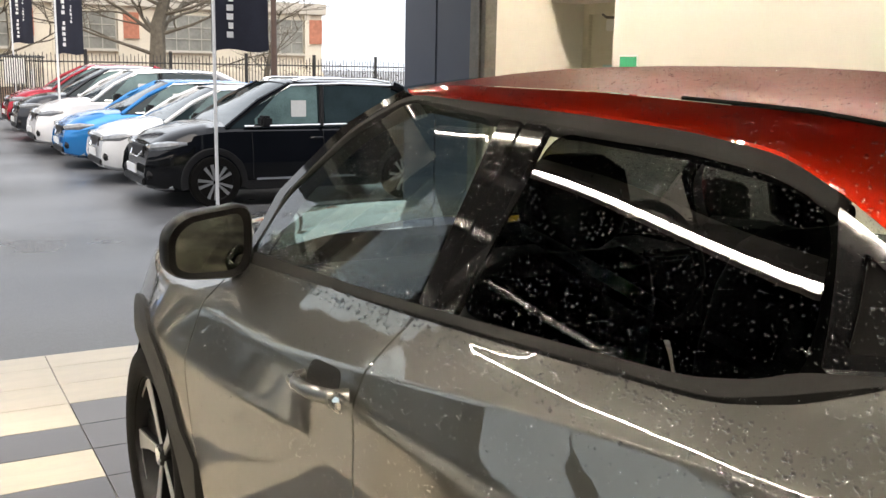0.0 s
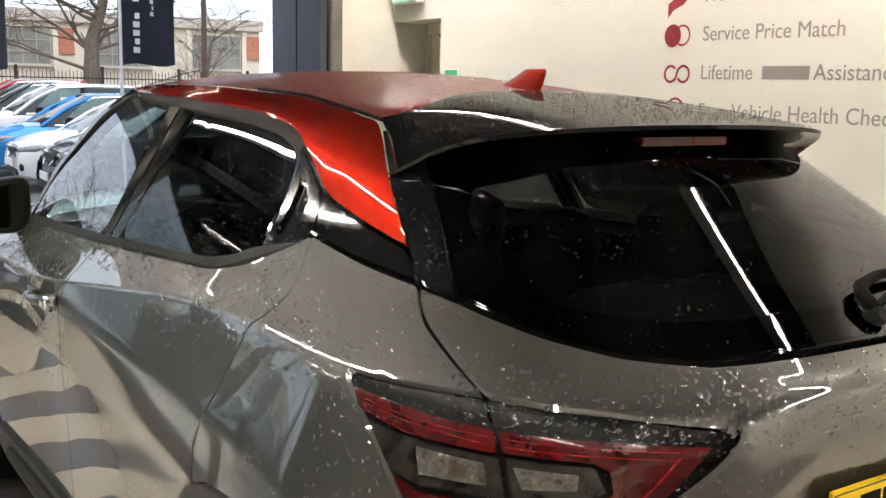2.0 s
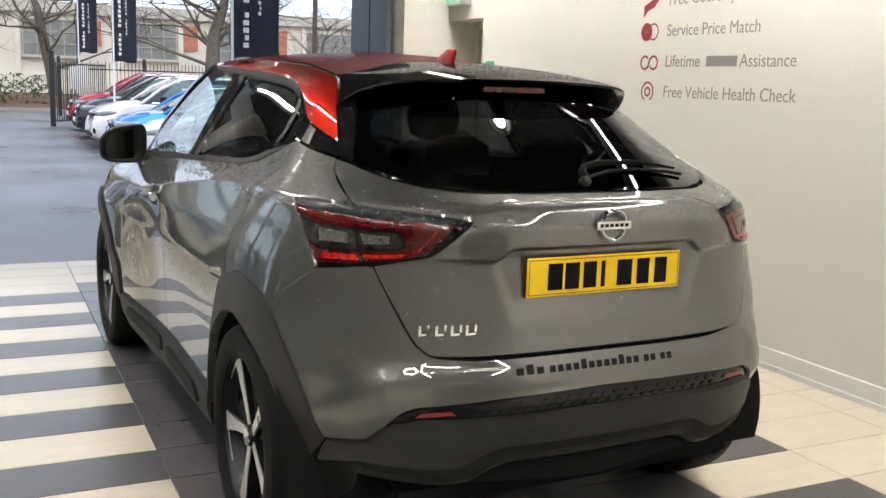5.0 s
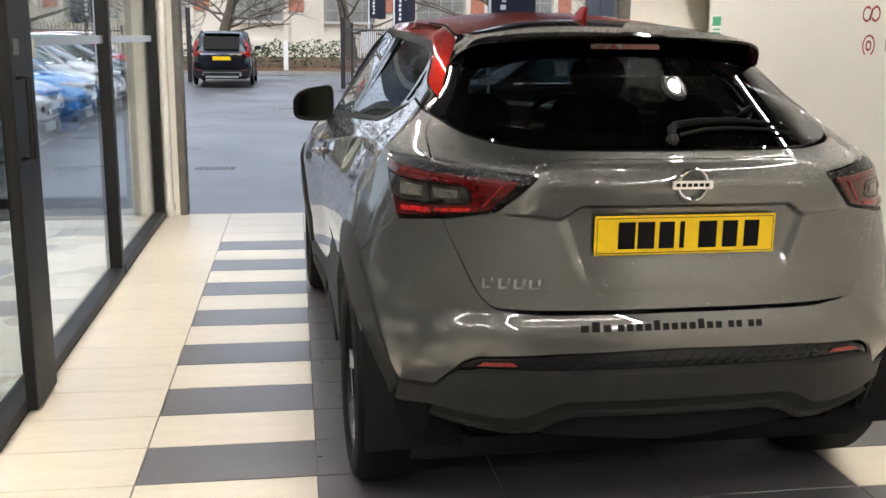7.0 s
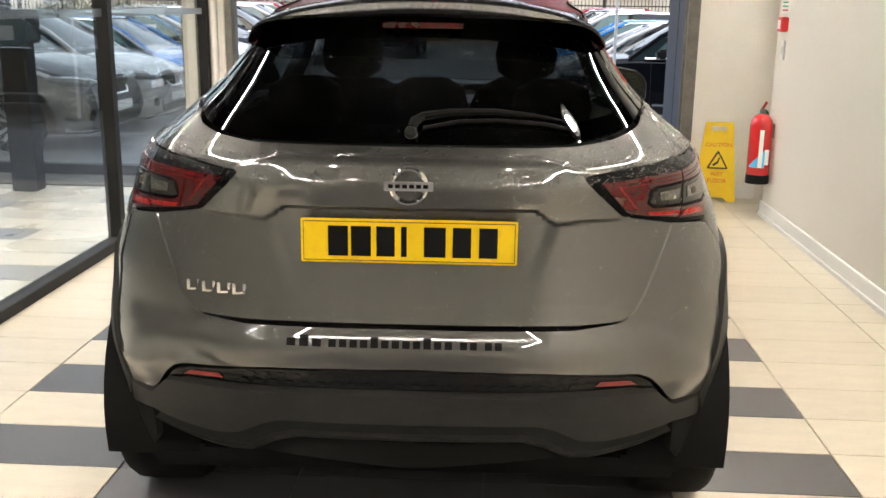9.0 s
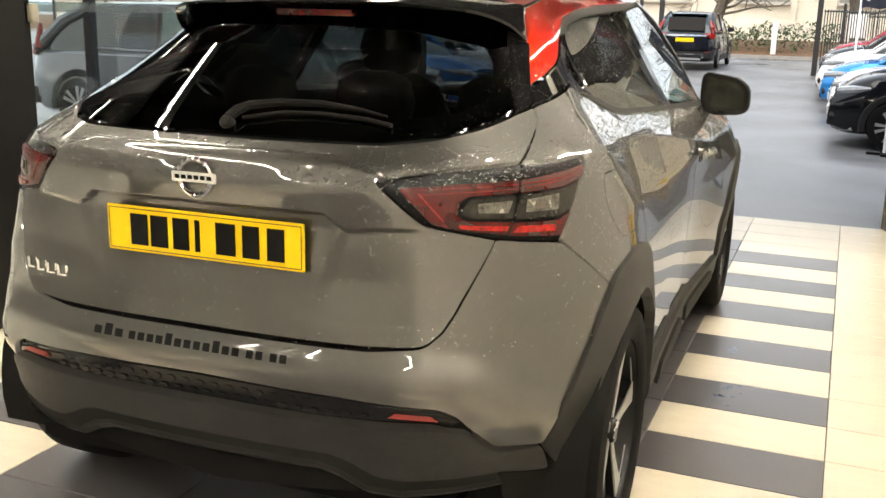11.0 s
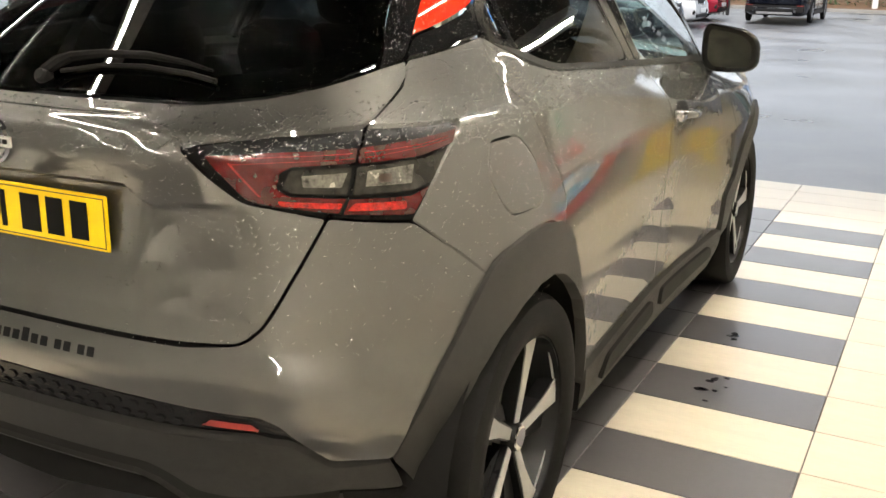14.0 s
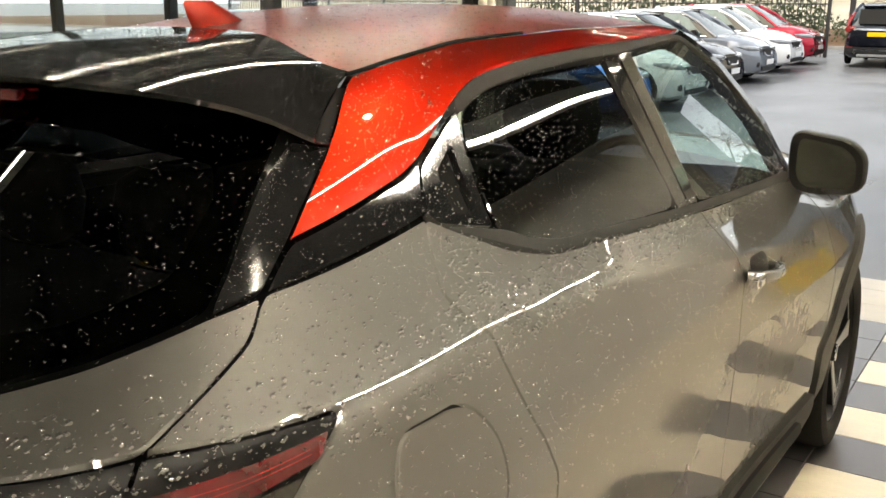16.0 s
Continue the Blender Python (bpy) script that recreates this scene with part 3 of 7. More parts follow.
panel("front_door", [(2.39, 1.106), (2.75, 1.087), (3.20, 1.058)] + F_SEAM + B_SEAM[::-1], GREY_PAINT, CAR, mirror=True, res=0.018, soft=0.0045, relief=side_relief, crease=shoulder)
panel("front_wing", [(3.25, 1.05), (3.55, 1.03), (3.95, 0.985), (4.35, 0.90), (4.45, 0.66), (4.30, 0.50)] + arch(3.82, 0.345, 0.50, 20, 152) + F_SEAM[-2:0:-1], GREY_PAINT, CAR, mirror=True, res=0.028)
panel("front_bumper", [(4.35, 0.90), (4.8, 0.86), (5.25, 0.84), (5.25, 0.25), (4.42, 0.25), (4.30, 0.50), (4.45, 0.66)], GREY_PAINT, CAR, mirror=True, res=0.04)

# dark cladding
def edge_fall(a):
    """Height of the bumper's lower edge, below which it curls under the car."""
    return np.interp(a, [0, 0.285, 0.335, 0.405, 0.48, 0.70, 0.86], [0.424, 0.427, 0.414, 0.378, 0.372, 0.396, 0.41])


panel("rear_arch_trim", [(0.80, 0.484)] + ARCH_LINE[1:] + [(1.668, 0.34)] + arch(1.275, 0.345, 0.392, 0, 176) + [(0.86, 0.40)], CLADDING, CAR, off=0.010, lip=0.03, mirror=True, res=0.02, gap=0.001)
panel("mud_flap", [(0.70, 0.426), (0.83, 0.409), (0.862, 0.401), (0.884, 0.372), (0.905, 0.285), (0.82, 0.270), (0.73, 0.335)], RUBBER, CAR, off=0.006, lip=0.02, mirror=True, res=0.03, gap=0.001, label="black rubber mud flap behind the wheel")
panel("front_arch_trim", arch(3.82, 0.345, 0.502, 20, 152) + [(3.30, 0.52), (3.33, 0.34)] + arch(3.82, 0.345, 0.395, 178, 5) + [(4.30, 0.34)], CLADDING, CAR, off=0.010, lip=0.03, mirror=True, res=0.02, gap=0.001)
panel("sill_trim", [(1.66, 0.372), (2.43, 0.388), (3.29, 0.384), (3.33, 0.33), (3.30, 0.215), (1.70, 0.215)], CLADDING, CAR, off=0.014, lip=0.03, mirror=True, res=0.035)
panel("sill_step", [(1.86, 0.345), (2.36, 0.360), (2.38, 0.30), (1.80, 0.285)], TRIM, CAR, off=0.026, lip=0.014, mirror=True, res=0.04, radius=0.03)
panel("sill_step", [(2.48, 0.362), (3.12, 0.358), (3.17, 0.30), (2.46, 0.30)], TRIM, CAR, off=0.026, lip=0.014, mirror=True, res=0.04, radius=0.03)
EDGE_UP = [(0, 0.459), (0.315, 0.462), (0.36, 0.448, 0.02), (0.425, 0.414, 0.02), (0.49, 0.408, 0.02), (0.70, 0.428)]
EDGE_LOW = [(0, 0.424), (0.285, 0.427), (0.335, 0.414, 0.02), (0.405, 0.378, 0.02), (0.48, 0.372, 0.02), (0.70, 0.396)]
panel("lower_bumper", both(EDGE_UP + [(0.83, 0.41, 0.02), (0.80, 0.483), (0.685, 0.488), (0.62, 0.545), (0.55, 0.552), (0, 0.552)]), CLADDING, CAR, off=0.008, lip=0.03, res=0.022)
panel("bumper_channel", both(EDGE_LOW + [(0.70, 0.429), (0.49, 0.409), (0.425, 0.415), (0.36, 0.449), (0.315, 0.463), (0, 0.460)]), TRIM, CAR, off=-0.006, lip=0.01, res=0.025, gap=0)
panel("bumper_insert", both([(0, 0.553), (0.55, 0.553), (0.645, 0.522), (0.60, 0.572), (0.55, 0.59), (0.33, 0.604), (0, 0.610)]), BLACK_GLOSS, CAR, off=-0.010, lip=0.02, res=0.03)
panel("bumper_lip", both([(0, 0.400), (0.28, 0.403), (0.345, 0.385), (0.41, 0.352), (0.48, 0.346), (0.70, 0.372), (0.86, 0.40), (0.70, 0.397)] + EDGE_LOW[4:0:-1] + [(0, 0.4245)]), CLADDING, CAR, off=0.004, lip=0.02, res=0.02, gap=0, relief=lambda a, z: -0.9 * np.clip(edge_fall(np.abs(a)) - z, 0, 1))
panel("skid_plate", both([(0, 0.335), (0.43, 0.315), (0.70, 0.345), (0.84, 0.385), (0.70, 0.374), (0.48, 0.348), (0.41, 0.354), (0.345, 0.387), (0.28, 0.405), (0, 0.402)]), TRIM, CAR, off=-0.016, lip=0.02, res=0.025, gap=0, relief=lambda a, z: -2.4 * np.clip(edge_fall(np.abs(a)) - 0.022 - z, 0, 1))
for k in range(22):
    c = -0.40 + 0.8 * k / 21
    for j in (0, 1):
        a, zc = c + 0.018 * j, 0.567 + 0.020 * j
        panel("grille_cell", [(a + 0.013 * math.cos(q), zc + 0.008 * math.sin(q), 0.0) for q in np.linspace(0, 2 * math.pi, 7)[:-1]], BLACK_GLOSS, CAR, off=-0.0065, res=0.03, lip=0.004, gap=0)
for sg in (1, -1):
    panel("bumper_reflector", [(sg * 0.450, 0.568), (sg * 0.565, 0.563), (sg * 0.548, 0.579), (sg * 0.465, 0.583)], DULL_RED, CAR, off=-0.003, res=0.03, lip=0.01, radius=0.006, label="red reflector strip in the bumper")

# inner hull that closes the gaps
panel("hull", both([(0, 0.30), (0.80, 0.38)] + arch(1.275, 0.345, 0.42, 176, 4) + [(1.72, 0.25), (3.32, 0.25)] + arch(3.82, 0.345, 0.42, 176, 4) + [(4.3, 0.3), (4.8, 0.3), (4.8, 0.82), (4.3, 0.88), (3.9, 0.94), (3.3, 1.02), (2.3, 1.08), (1.70, 1.10), (1.5, 1.14), (1.36, 1.19), (0.96, 1.17), (0.85, 1.10), (0.5, 1.07), (0, 1.10)]), INNER, CAR, off=-0.035, res=0.08, lip=0.002)

# windows and their trim
TOP = [(1.547, 1.366), (1.677, 1.402), (1.908, 1.423), (2.275, 1.440)]
panel("rear_side_window", TOP + [(2.285, 1.128), (1.978, 1.143), (1.768, 1.153), (1.66, 1.172), (1.60, 1.190)], PRIVACY, CAR, off=-0.004, mirror=True, res=0.04, lip=0.004, flat=0.2, radius=0.06)
panel("front_side_window", [(2.405, 1.122), (2.445, 1.444), (2.81, 1.467), (2.995, 1.384), (3.188, 1.217), (3.222, 1.074)], DOOR_GLASS, CAR, off=-0.004, mirror=True, res=0.04, lip=0.004, flat=0.25, radius=0.05)
panel("b_pillar_trim", [(2.288, 1.127), (2.278, 1.442), (2.360, 1.446), (2.346, 1.123)], BLACK_GLOSS, CAR, off=-0.001, mirror=True, res=0.04, flat=0.2)
panel("b_pillar_trim", [(2.349, 1.123), (2.363, 1.446), (2.442, 1.448), (2.402, 1.121)], BLACK_GLOSS, CAR, off=0.0, mirror=True, res=0.04, flat=0.2)
panel("window_trim", [(1.535, 1.388), (1.66, 1.426), (1.90, 1.447), (2.26, 1.463), (2.83, 1.478), (3.01, 1.39), (3.20, 1.22), (3.235, 1.056), (3.226, 1.073), (3.192, 1.217), (2.998, 1.387), (2.812, 1.470), (2.445, 1.448), (2.275, 1.443)] + TOP[2::-1], TRIM, CAR, off=0.002, lip=0.045, mirror=True, res=0.03, gap=0.0, radius=0.06)
panel("belt_trim", [(1.40, 1.222), (1.60, 1.170), (1.718, 1.141, 0.04), (1.978, 1.128), (2.39, 1.108), (3.23, 1.056), (3.205, 1.080), (2.405, 1.122), (2.285, 1.128), (1.978, 1.143), (1.768, 1.153, 0.04), (1.66, 1.172), (1.60, 1.191)], TRIM, CAR, off=0.003, lip=0.045, mirror=True, res=0.03, gap=0.0, radius=0.04)
panel("door_corner_trim", [(1.365, 1.305), (1.545, 1.378), (1.572, 1.198), (1.400, 1.224), (1.362, 1.242)], BLACK_GLOSS, CAR, off=-0.001, mirror=True, res=0.03, holes=[[(1.43, 1.29), (1.50, 1.325), (1.535, 1.225), (1.46, 1.235)]])
panel("hidden_handle", [(1.43, 1.29), (1.50, 1.325), (1.535, 1.225), (1.46, 1.235)], INNER, CAR, off=-0.018, mirror=True, res=0.03, lip=0.004, gap=-0.004, label="recessed black rear door handle")
panel("quarter_trim", [(0.955, 1.214), (0.990, 1.254), (1.297, 1.297), (1.358, 1.313), (1.356, 1.242)], BLACK_GLOSS, CAR, mirror=True, res=0.03)
panel("rear_pillar_trim", [(0.866, 1.204), (0.950, 1.214), (0.986, 1.258), (1.035, 1.356), (0.92, 1.368), (0.885, 1.32), (0.882, 1.24)], BLACK_GLOSS, CAR, mirror=True, res=0.03)
panel("rear_window", both([(0, 1.148), (0.46, 1.150), (0.60, 1.161), (0.72, 1.178), (0.862, 1.205), (0.880, 1.24), (0.884, 1.33), (0.885, 1.405), (0.6, 1.438), (0, 1.444)]), PRIVACY, CAR, off=-0.003, res=0.035, lip=0.004, label="dark tinted rear window")

panel("window_band", both([(0, 1.150), (0.46, 1.152), (0.60, 1.163), (0.72, 1.180), (0.860, 1.207), (0.878, 1.24), (0.882, 1.33), (0.883, 1.403), (0.6, 1.436), (0, 1.442)]), EDGE_PRINT, CAR, off=-0.0022, res=0.03, lip=0.002, holes=[both([(0, 1.190), (0.45, 1.192), (0.66, 1.210), (0.785, 1.240), (0.80, 1.31), (0.76, 1.345), (0.45, 1.380), (0, 1.388)])], label="black printed edge of the rear window")
panel("spoiler_end", [(0.84, 1.36), (0.90, 1.33), (1.04, 1.345), (1.05, 1.44), (0.86, 1.43)], LAMP_BLACK, CAR, off=-0.012, res=0.03, lip=0.02, mirror=True)

# red roof rail and pillar
def pillar_normal(s, z):
    """A plain barrel: it leans back more with height, and turns tailwards towards the rear edge."""
    top = np.interp(s, [1.0, 1.2, 1.6, 2.2, 2.8], [1.44, 1.462, 1.486, 1.503, 1.497])
    low = np.interp(s, [1.0, 1.36, 1.54, 1.9, 2.75], [1.256, 1.315, 1.39, 1.449, 1.478])
    f = np.clip((z - low) / (top - low + 1e-6), 0, 1)
    tilt = np.radians(26 + 16 * step(s, 1.2, 1.8) + f * 34)
    back = np.radians(np.interp(s, [1.0, 1.3, 1.7, 2.3, 2.8], [38, 24, 12, 4, -4]))
    return np.stack([np.cos(tilt) * np.cos(back), -np.cos(tilt) * np.sin(back), np.sin(tilt)], -1)


RAIL_TOP = [(1.03, 1.447), (1.20, 1.462), (1.60, 1.486), (2.20, 1.503), (2.68, 1.505), (2.88, 1.490)]
panel("roof_pillar", [(0.988, 1.256, 0.004), (1.297, 1.299), (1.362, 1.316), (1.535, 1.390, 0.04), (1.66, 1.428), (1.90, 1.449), (2.26, 1.465), (2.83, 1.480)] + RAIL_TOP[::-1] + [(1.037, 1.36)], RED_PAINT, CAR, mirror=True, res=0.022, radius=0.05, turn_to=pillar_normal, label="red metallic roof pillar")
panel("windscreen_pillar", [(2.83, 1.480), (2.88, 1.490), (3.065, 1.40), (3.265, 1.22), (3.285, 1.05), (3.235, 1.056), (3.203, 1.22), (3.013, 1.392)], BLACK_GLOSS, CAR, mirror=True, res=0.03)


def across(name, stations, mat, n=25, label="", parent=None):
    """A skin from side to side: stations of (half width, y at the side, z at the side, crown, y at the middle)."""
    bm = bmesh.new()
    rows = []
    for xe, ye, ze, crown, ym in stations:
        row = []
        for k in range(n):
            u = -1 + 2 * k / (n - 1)
            row.append(bm.verts.new((u * xe, ym + (ye - ym) * u * u, ze + crown * (1 - abs(u) ** 2.2))))
        rows.append(row)
    for a, b in zip(rows, rows[1:]):
        for k in range(n - 1):
            bm.faces.new((a[k], a[k + 1], b[k + 1], b[k]))
    ob = part(name, bm, mat, parent or CAR, label, smooth=True)
    return ob


def rail(s):
    z = float(np.interp(s, [p[0] for p in RAIL_TOP], [p[1] for p in RAIL_TOP]))
    return skin(s, z)


stations = []
for s in np.linspace(1.03, 2.88, 25):
    x, y, z = rail(s)
    stations.append((x - 0.004, y, z - 0.002, float(np.interp(y, [0.85, 1.05, 1.5, 1.9, 2.25], [0.040, 0.044, 0.050, 0.047, 0.035])), y + 0.02 + 0.05 * step(np.array(s), 1.9, 2.8)))
across("roof", stations, ROOF_DARKENED, label="red metallic roof skin, its colour darkened for the ceiling it mirrors")
x, y, z = rail(2.88)
for sg in (1, -1):
    # the dark joint between roof and rail
    part("roof_joint", tube(bmesh.new(), [tuple(Vector(rail(q)) * 1.0 + Vector((-0.003, 0, 0.0005))) if sg > 0 else (-rail(q)[0] + 0.003, rail(q)[1], rail(q)[2] + 0.0005) for q in np.linspace(1.034, 1.95, 24)], 0.0035, 6), INNER, CAR, smooth=True)
across("windscreen", [(x + (0.71 - x) * f, y + 0.03 + (2.78 - y) * f, z + (1.055 - z) * f ** 0.93, 0.035 - 0.01 * f, y + 0.07 + (2.95 - y) * f) for f in np.linspace(0, 1, 10)], DOOR_GLASS, label="clear curved windscreen")
across("bonnet", [(float(np.interp(f, [0, 0.3, 0.7, 1], [0.74, 0.80, 0.78, 0.62])), 2.66 + 1.10 * f, 1.056 - 0.02 * f - 0.13 * f ** 2, 0.03 + 0.03 * math.sin(f * 3), 2.88 + 1.02 * f) for f in np.linspace(0, 1, 14)], GREY_PAINT)

# black roof spoiler
def spoiler_row(u):
    """From the red border to the trailing lip: the border steps forward towards the middle."""
    a = abs(u)
    xe, ye, ze = rail(1.03)
    xf = a * (xe - 0.004)
    yf = ye + 0.012 + 0.105 * float(1 - step(np.array(xf), 0.16, 0.46))
    xr, yr, zr = rail(s_at(1.45, y=yf))
    zf = zr + 0.042 * (1 - min(1, xf / xr) ** 2.2) + 0.002
    front = Vector((math.copysign(xf, u), yf, zf))
    back = Vector((u * 0.535, 0.522 + 0.05 * a ** 2 + 0.15 * a ** 9, 1.453 - 0.016 * a ** 2 - 0.012 * a ** 4 - 0.055 * a ** 14))
    mid = front.lerp(back, 0.5) + Vector((0, 0, 0.007))
    mid.x = u * (xe + (0.535 - xe) * 0.35)
    return front, mid, back


bm = bmesh.new()
rows = []
for k in range(41):
    u = -1 + 2 * k / 40
    a = abs(u)
    front, mid, back = spoiler_row(u)
    rows.append([bm.verts.new(q) for q in (front, front.lerp(mid, 0.5) + Vector((0, 0, 0.002)), mid, mid.lerp(back, 0.6) + Vector((0, 0, 0.002)), back, back + Vector((0, 0.003, -0.008)), back + Vector((0, 0.05, -0.016)), Vector((u * 0.50, 0.615 + 0.15 * a ** 4, 1.424 - 0.05 * a ** 4)))])
for a, b in zip(rows, rows[1:]):
    for k in range(7):
        bm.faces.new((a[k], a[k + 1], b[k + 1], b[k]))
bm.faces.new(rows[0])
bm.faces.new(rows[-1][::-1])
spoiler = part("roof_spoiler", bm, BLACK_GLOSS, CAR, smooth=True, label="gloss black roof spoiler beaded with rain")
part("brake_lamp", boxes((-0.115, 0.115, 0.560, 0.60, 1.412, 1.428), bevel=0.003), RED_LENS, CAR, "high red brake lamp under the spoiler")

# shark fin aerial
bm = bmesh.new()
rings = []
for f, w, y0, y1 in ((0, 0.036, 1.030, 1.225), (0.25, 0.027, 1.018, 1.190), (0.6, 0.017, 1.004, 1.135), (0.9, 0.011, 0.996, 1.085), (1, 0.005, 1.000, 1.072)):
    zc = 1.484 + 0.072 * f
    rings.append([bm.verts.new((0.012 + w * math.sin(q) * (1 if math.cos(q) < 0.3 else 0.75), (y0 + y1) / 2 - (y1 - y0) / 2 * math.cos(q), zc)) for q in np.linspace(0, 2 * math.pi, 17)[:-1]])
for a, b in zip(rings, rings[1:]):
    for k in range(16):
        bm.faces.new((a[k], a[(k + 1) % 16], b[(k + 1) % 16], b[k]))
bm.faces.new(rings[-1])
bm.faces.new(rings[0][::-1])
part("roof_aerial", bm, RED_PAINT, CAR, "red shark fin aerial", smooth=True)

# tail lamps
for sg in (1, -1):
    lamp = part("tail_lamp", bmesh.new(), BLACK_GLOSS, CAR, "red and smoked tail lamp")

    def lamp_piece(name, pts, mat, off, label="", res=0.02, lip=0.008, radius=0.006):
        panel(name, [(sg * p[0], *p[1:]) for p in pts], mat, lamp, off=off, res=res, lip=lip, radius=radius, gap=0.001, label=label)

    lamp_piece("housing", [(0.70, 0.957), (0.616, 0.973), (0.546, 0.984), (0.447, 1.080, 0.003), (0.636, 1.104), (0.825, 1.110)], LAMP_BLACK, -0.004)
    lamp_piece("housing", [(0.704, 0.957), (0.866, 0.941), (0.966, 1.025), (1.078, 1.100, 0.004), (0.829, 1.110)], LAMP_BLACK, -0.004)
    lamp_piece("red_lens", [(0.497, 1.068), (0.63, 1.076), (0.792, 1.078), (0.782, 1.052), (0.66, 1.050), (0.635, 1.040), (0.62, 1.01), (0.64, 0.998), (0.745, 0.992), (0.722, 0.964), (0.62, 0.978), (0.56, 0.990)], RED_LENS, 0.004, "glossy red lamp lens")
    lamp_piece("red_lens", [(0.797, 1.078), (0.93, 1.083), (1.05, 1.088), (1.025, 1.065), (0.93, 1.052), (0.788, 1.050)], RED_LENS, 0.004, "glossy red lamp lens")
    lamp_piece("red_lens", [(0.750, 0.990), (0.88, 0.985), (0.925, 0.998), (0.868, 0.950), (0.728, 0.962)], RED_LENS, 0.004, "glossy red lamp lens")
    lamp_piece("reflector", [(0.755, 0.983), (0.86, 0.978), (0.855, 0.961), (0.735, 0.968)], RED_BRIGHT, 0.0075, "bright red faceted reflector", lip=0.003)
    lamp_piece("reflector", [(0.615, 0.992), (0.735, 0.984), (0.725, 0.972), (0.62, 0.981)], RED_BRIGHT, 0.0075, "bright red faceted reflector", lip=0.003)
    lamp_piece("clear_lens", [(0.655, 1.045), (0.775, 1.047), (0.748, 0.998), (0.645, 1.003), (0.630, 1.014)], SMOKE_LENS, 0.003, "smoked clear lamp window")
    lamp_piece("clear_lens", [(0.785, 1.046), (0.93, 1.049), (1.00, 1.055), (0.935, 1.004), (0.88, 0.992), (0.756, 0.996)], SMOKE_LENS, 0.003, "smoked clear lamp window")
    lamp_piece("bulb", [(0.818, 1.030, 0.006), (0.848, 1.031, 0.006), (0.845, 1.013, 0.006), (0.815, 1.013, 0.006)], AMBER, 0.006, "amber bulb", lip=0.002)
    lamp_piece("inner_mirror", [(0.672, 1.036), (0.762, 1.038), (0.740, 1.010), (0.668, 1.014)], LAMP_SILVER, 0.0055, "pale reflector behind the clear window", lip=0.002, radius=0.004)
    lamp_piece("inner_mirror", [(0.800, 1.038), (0.905, 1.041), (0.885, 1.006), (0.785, 1.009)], LAMP_SILVER, 0.0052, "pale reflector behind the clear window", lip=0.002, radius=0.004)
    for low, rise in ((1.066, 0.0), (1.0575, 0.004)):
        # fine bright ribs along the upper red band
        lamp_piece("rib", [(0.545, low - 0.004), (0.64, low), (0.78, low + 0.001), (0.78, low + 0.004), (0.64, low + 0.003), (0.545, low - 0.001)], RED_RIB, 0.0062, lip=0.001, radius=0.001)
        lamp_piece("rib", [(0.802, low + 0.001), (0.93, low + 0.004 + rise), (1.015, low + 0.010 + rise), (1.015, low + 0.013 + rise), (0.93, low + 0.007 + rise), (0.802, low + 0.004)], RED_RIB, 0.0062, lip=0.001, radius=0.001)
    lamp_piece("rib", [(0.540, 1.058), (0.583, 0.998), (0.590, 0.998), (0.547, 1.059)], RED_RIB, 0.0062, lip=0.001, radius=0.001)


# number plate, badge, lettering
def on_tail(x, z, lift=0.0):
    s = s_at(z, x=x) if abs(x) > 0.004 else 0.0
    p = lifted(np.array([s]), np.array([z]), lambda a, b: tail_relief(a, b) + lift if z > 0.716 else bumper_relief(a, b) + lift)[0]
    return Vector(p)


plate = part("number_plate", boxes((-0.26, 0.26, 0.020, 0.026, 0.871, 0.979), bevel=0.002), PLATE_YELLOW, CAR, "yellow rear number plate with black bars")
part("plate_edge", boxes((-0.254, 0.254, 0.0186, 0.0196, 0.9715, 0.9735), (-0.254, 0.254, 0.0186, 0.0196, 0.8765, 0.8785), (-0.254, -0.2525, 0.0186, 0.0196, 0.8785, 0.9715), (0.2525, 0.254, 0.0186, 0.0196, 0.8785, 0.9715)), AMBER, plate)
for k, xc in enumerate((-0.170, -0.115, -0.056, -0.012, 0.062, 0.127, 0.190)):
    w = (0.024, 0.024, 0.022, 0.007, 0.026, 0.022, 0.022)[k]
    part("bar", boxes((xc - w, xc + w, 0.0182, 0.0195, 0.888, 0.962), bevel=0.0005), INK, plate)

badge = part("badge", bmesh.new(), CHROME, CAR, "round chrome badge with a cross bar")
bm = bmesh.new()
R0 = Vector((0, float(on_tail(0, 1.064).y) - 0.006, 1.064))
for k in range(40):
    q0, q1 = 2 * math.pi * k / 40, 2 * math.pi * (k + 1) / 40
    quad = [[R0 + Vector((r * math.cos(q), -0.5 * h - 0.04 * r * math.sin(q), r * math.sin(q))) for r, h in ((0.0465, -0.004), (0.0465, 0.008), (0.041, 0.014), (0.0355, 0.008), (0.0355, -0.004))] for q in (q0, q1)]
    va, vb = [bm.verts.new(p) for p in quad[0]], [bm.verts.new(p) for p in quad[1]]
    for j in range(4):
        bm.faces.new((va[j], va[j + 1], vb[j + 1], vb[j]))
bmesh.ops.remove_doubles(bm, verts=bm.verts, dist=1e-5)
part("ring", bm, CHROME, badge, smooth=True)
part("cross_bar", boxes((-0.058, 0.058, R0.y - 0.009, R0.y + 0.004, 1.0525, 1.0755), bevel=0.002), CHROME, badge)
for k in range(6):
    part("bar", boxes((-0.048 + 0.0165 * k, -0.048 + 0.0165 * k + 0.0115, R0.y - 0.0102, R0.y - 0.0085, 1.0595, 1.0685), bevel=0.0003), INK, badge)
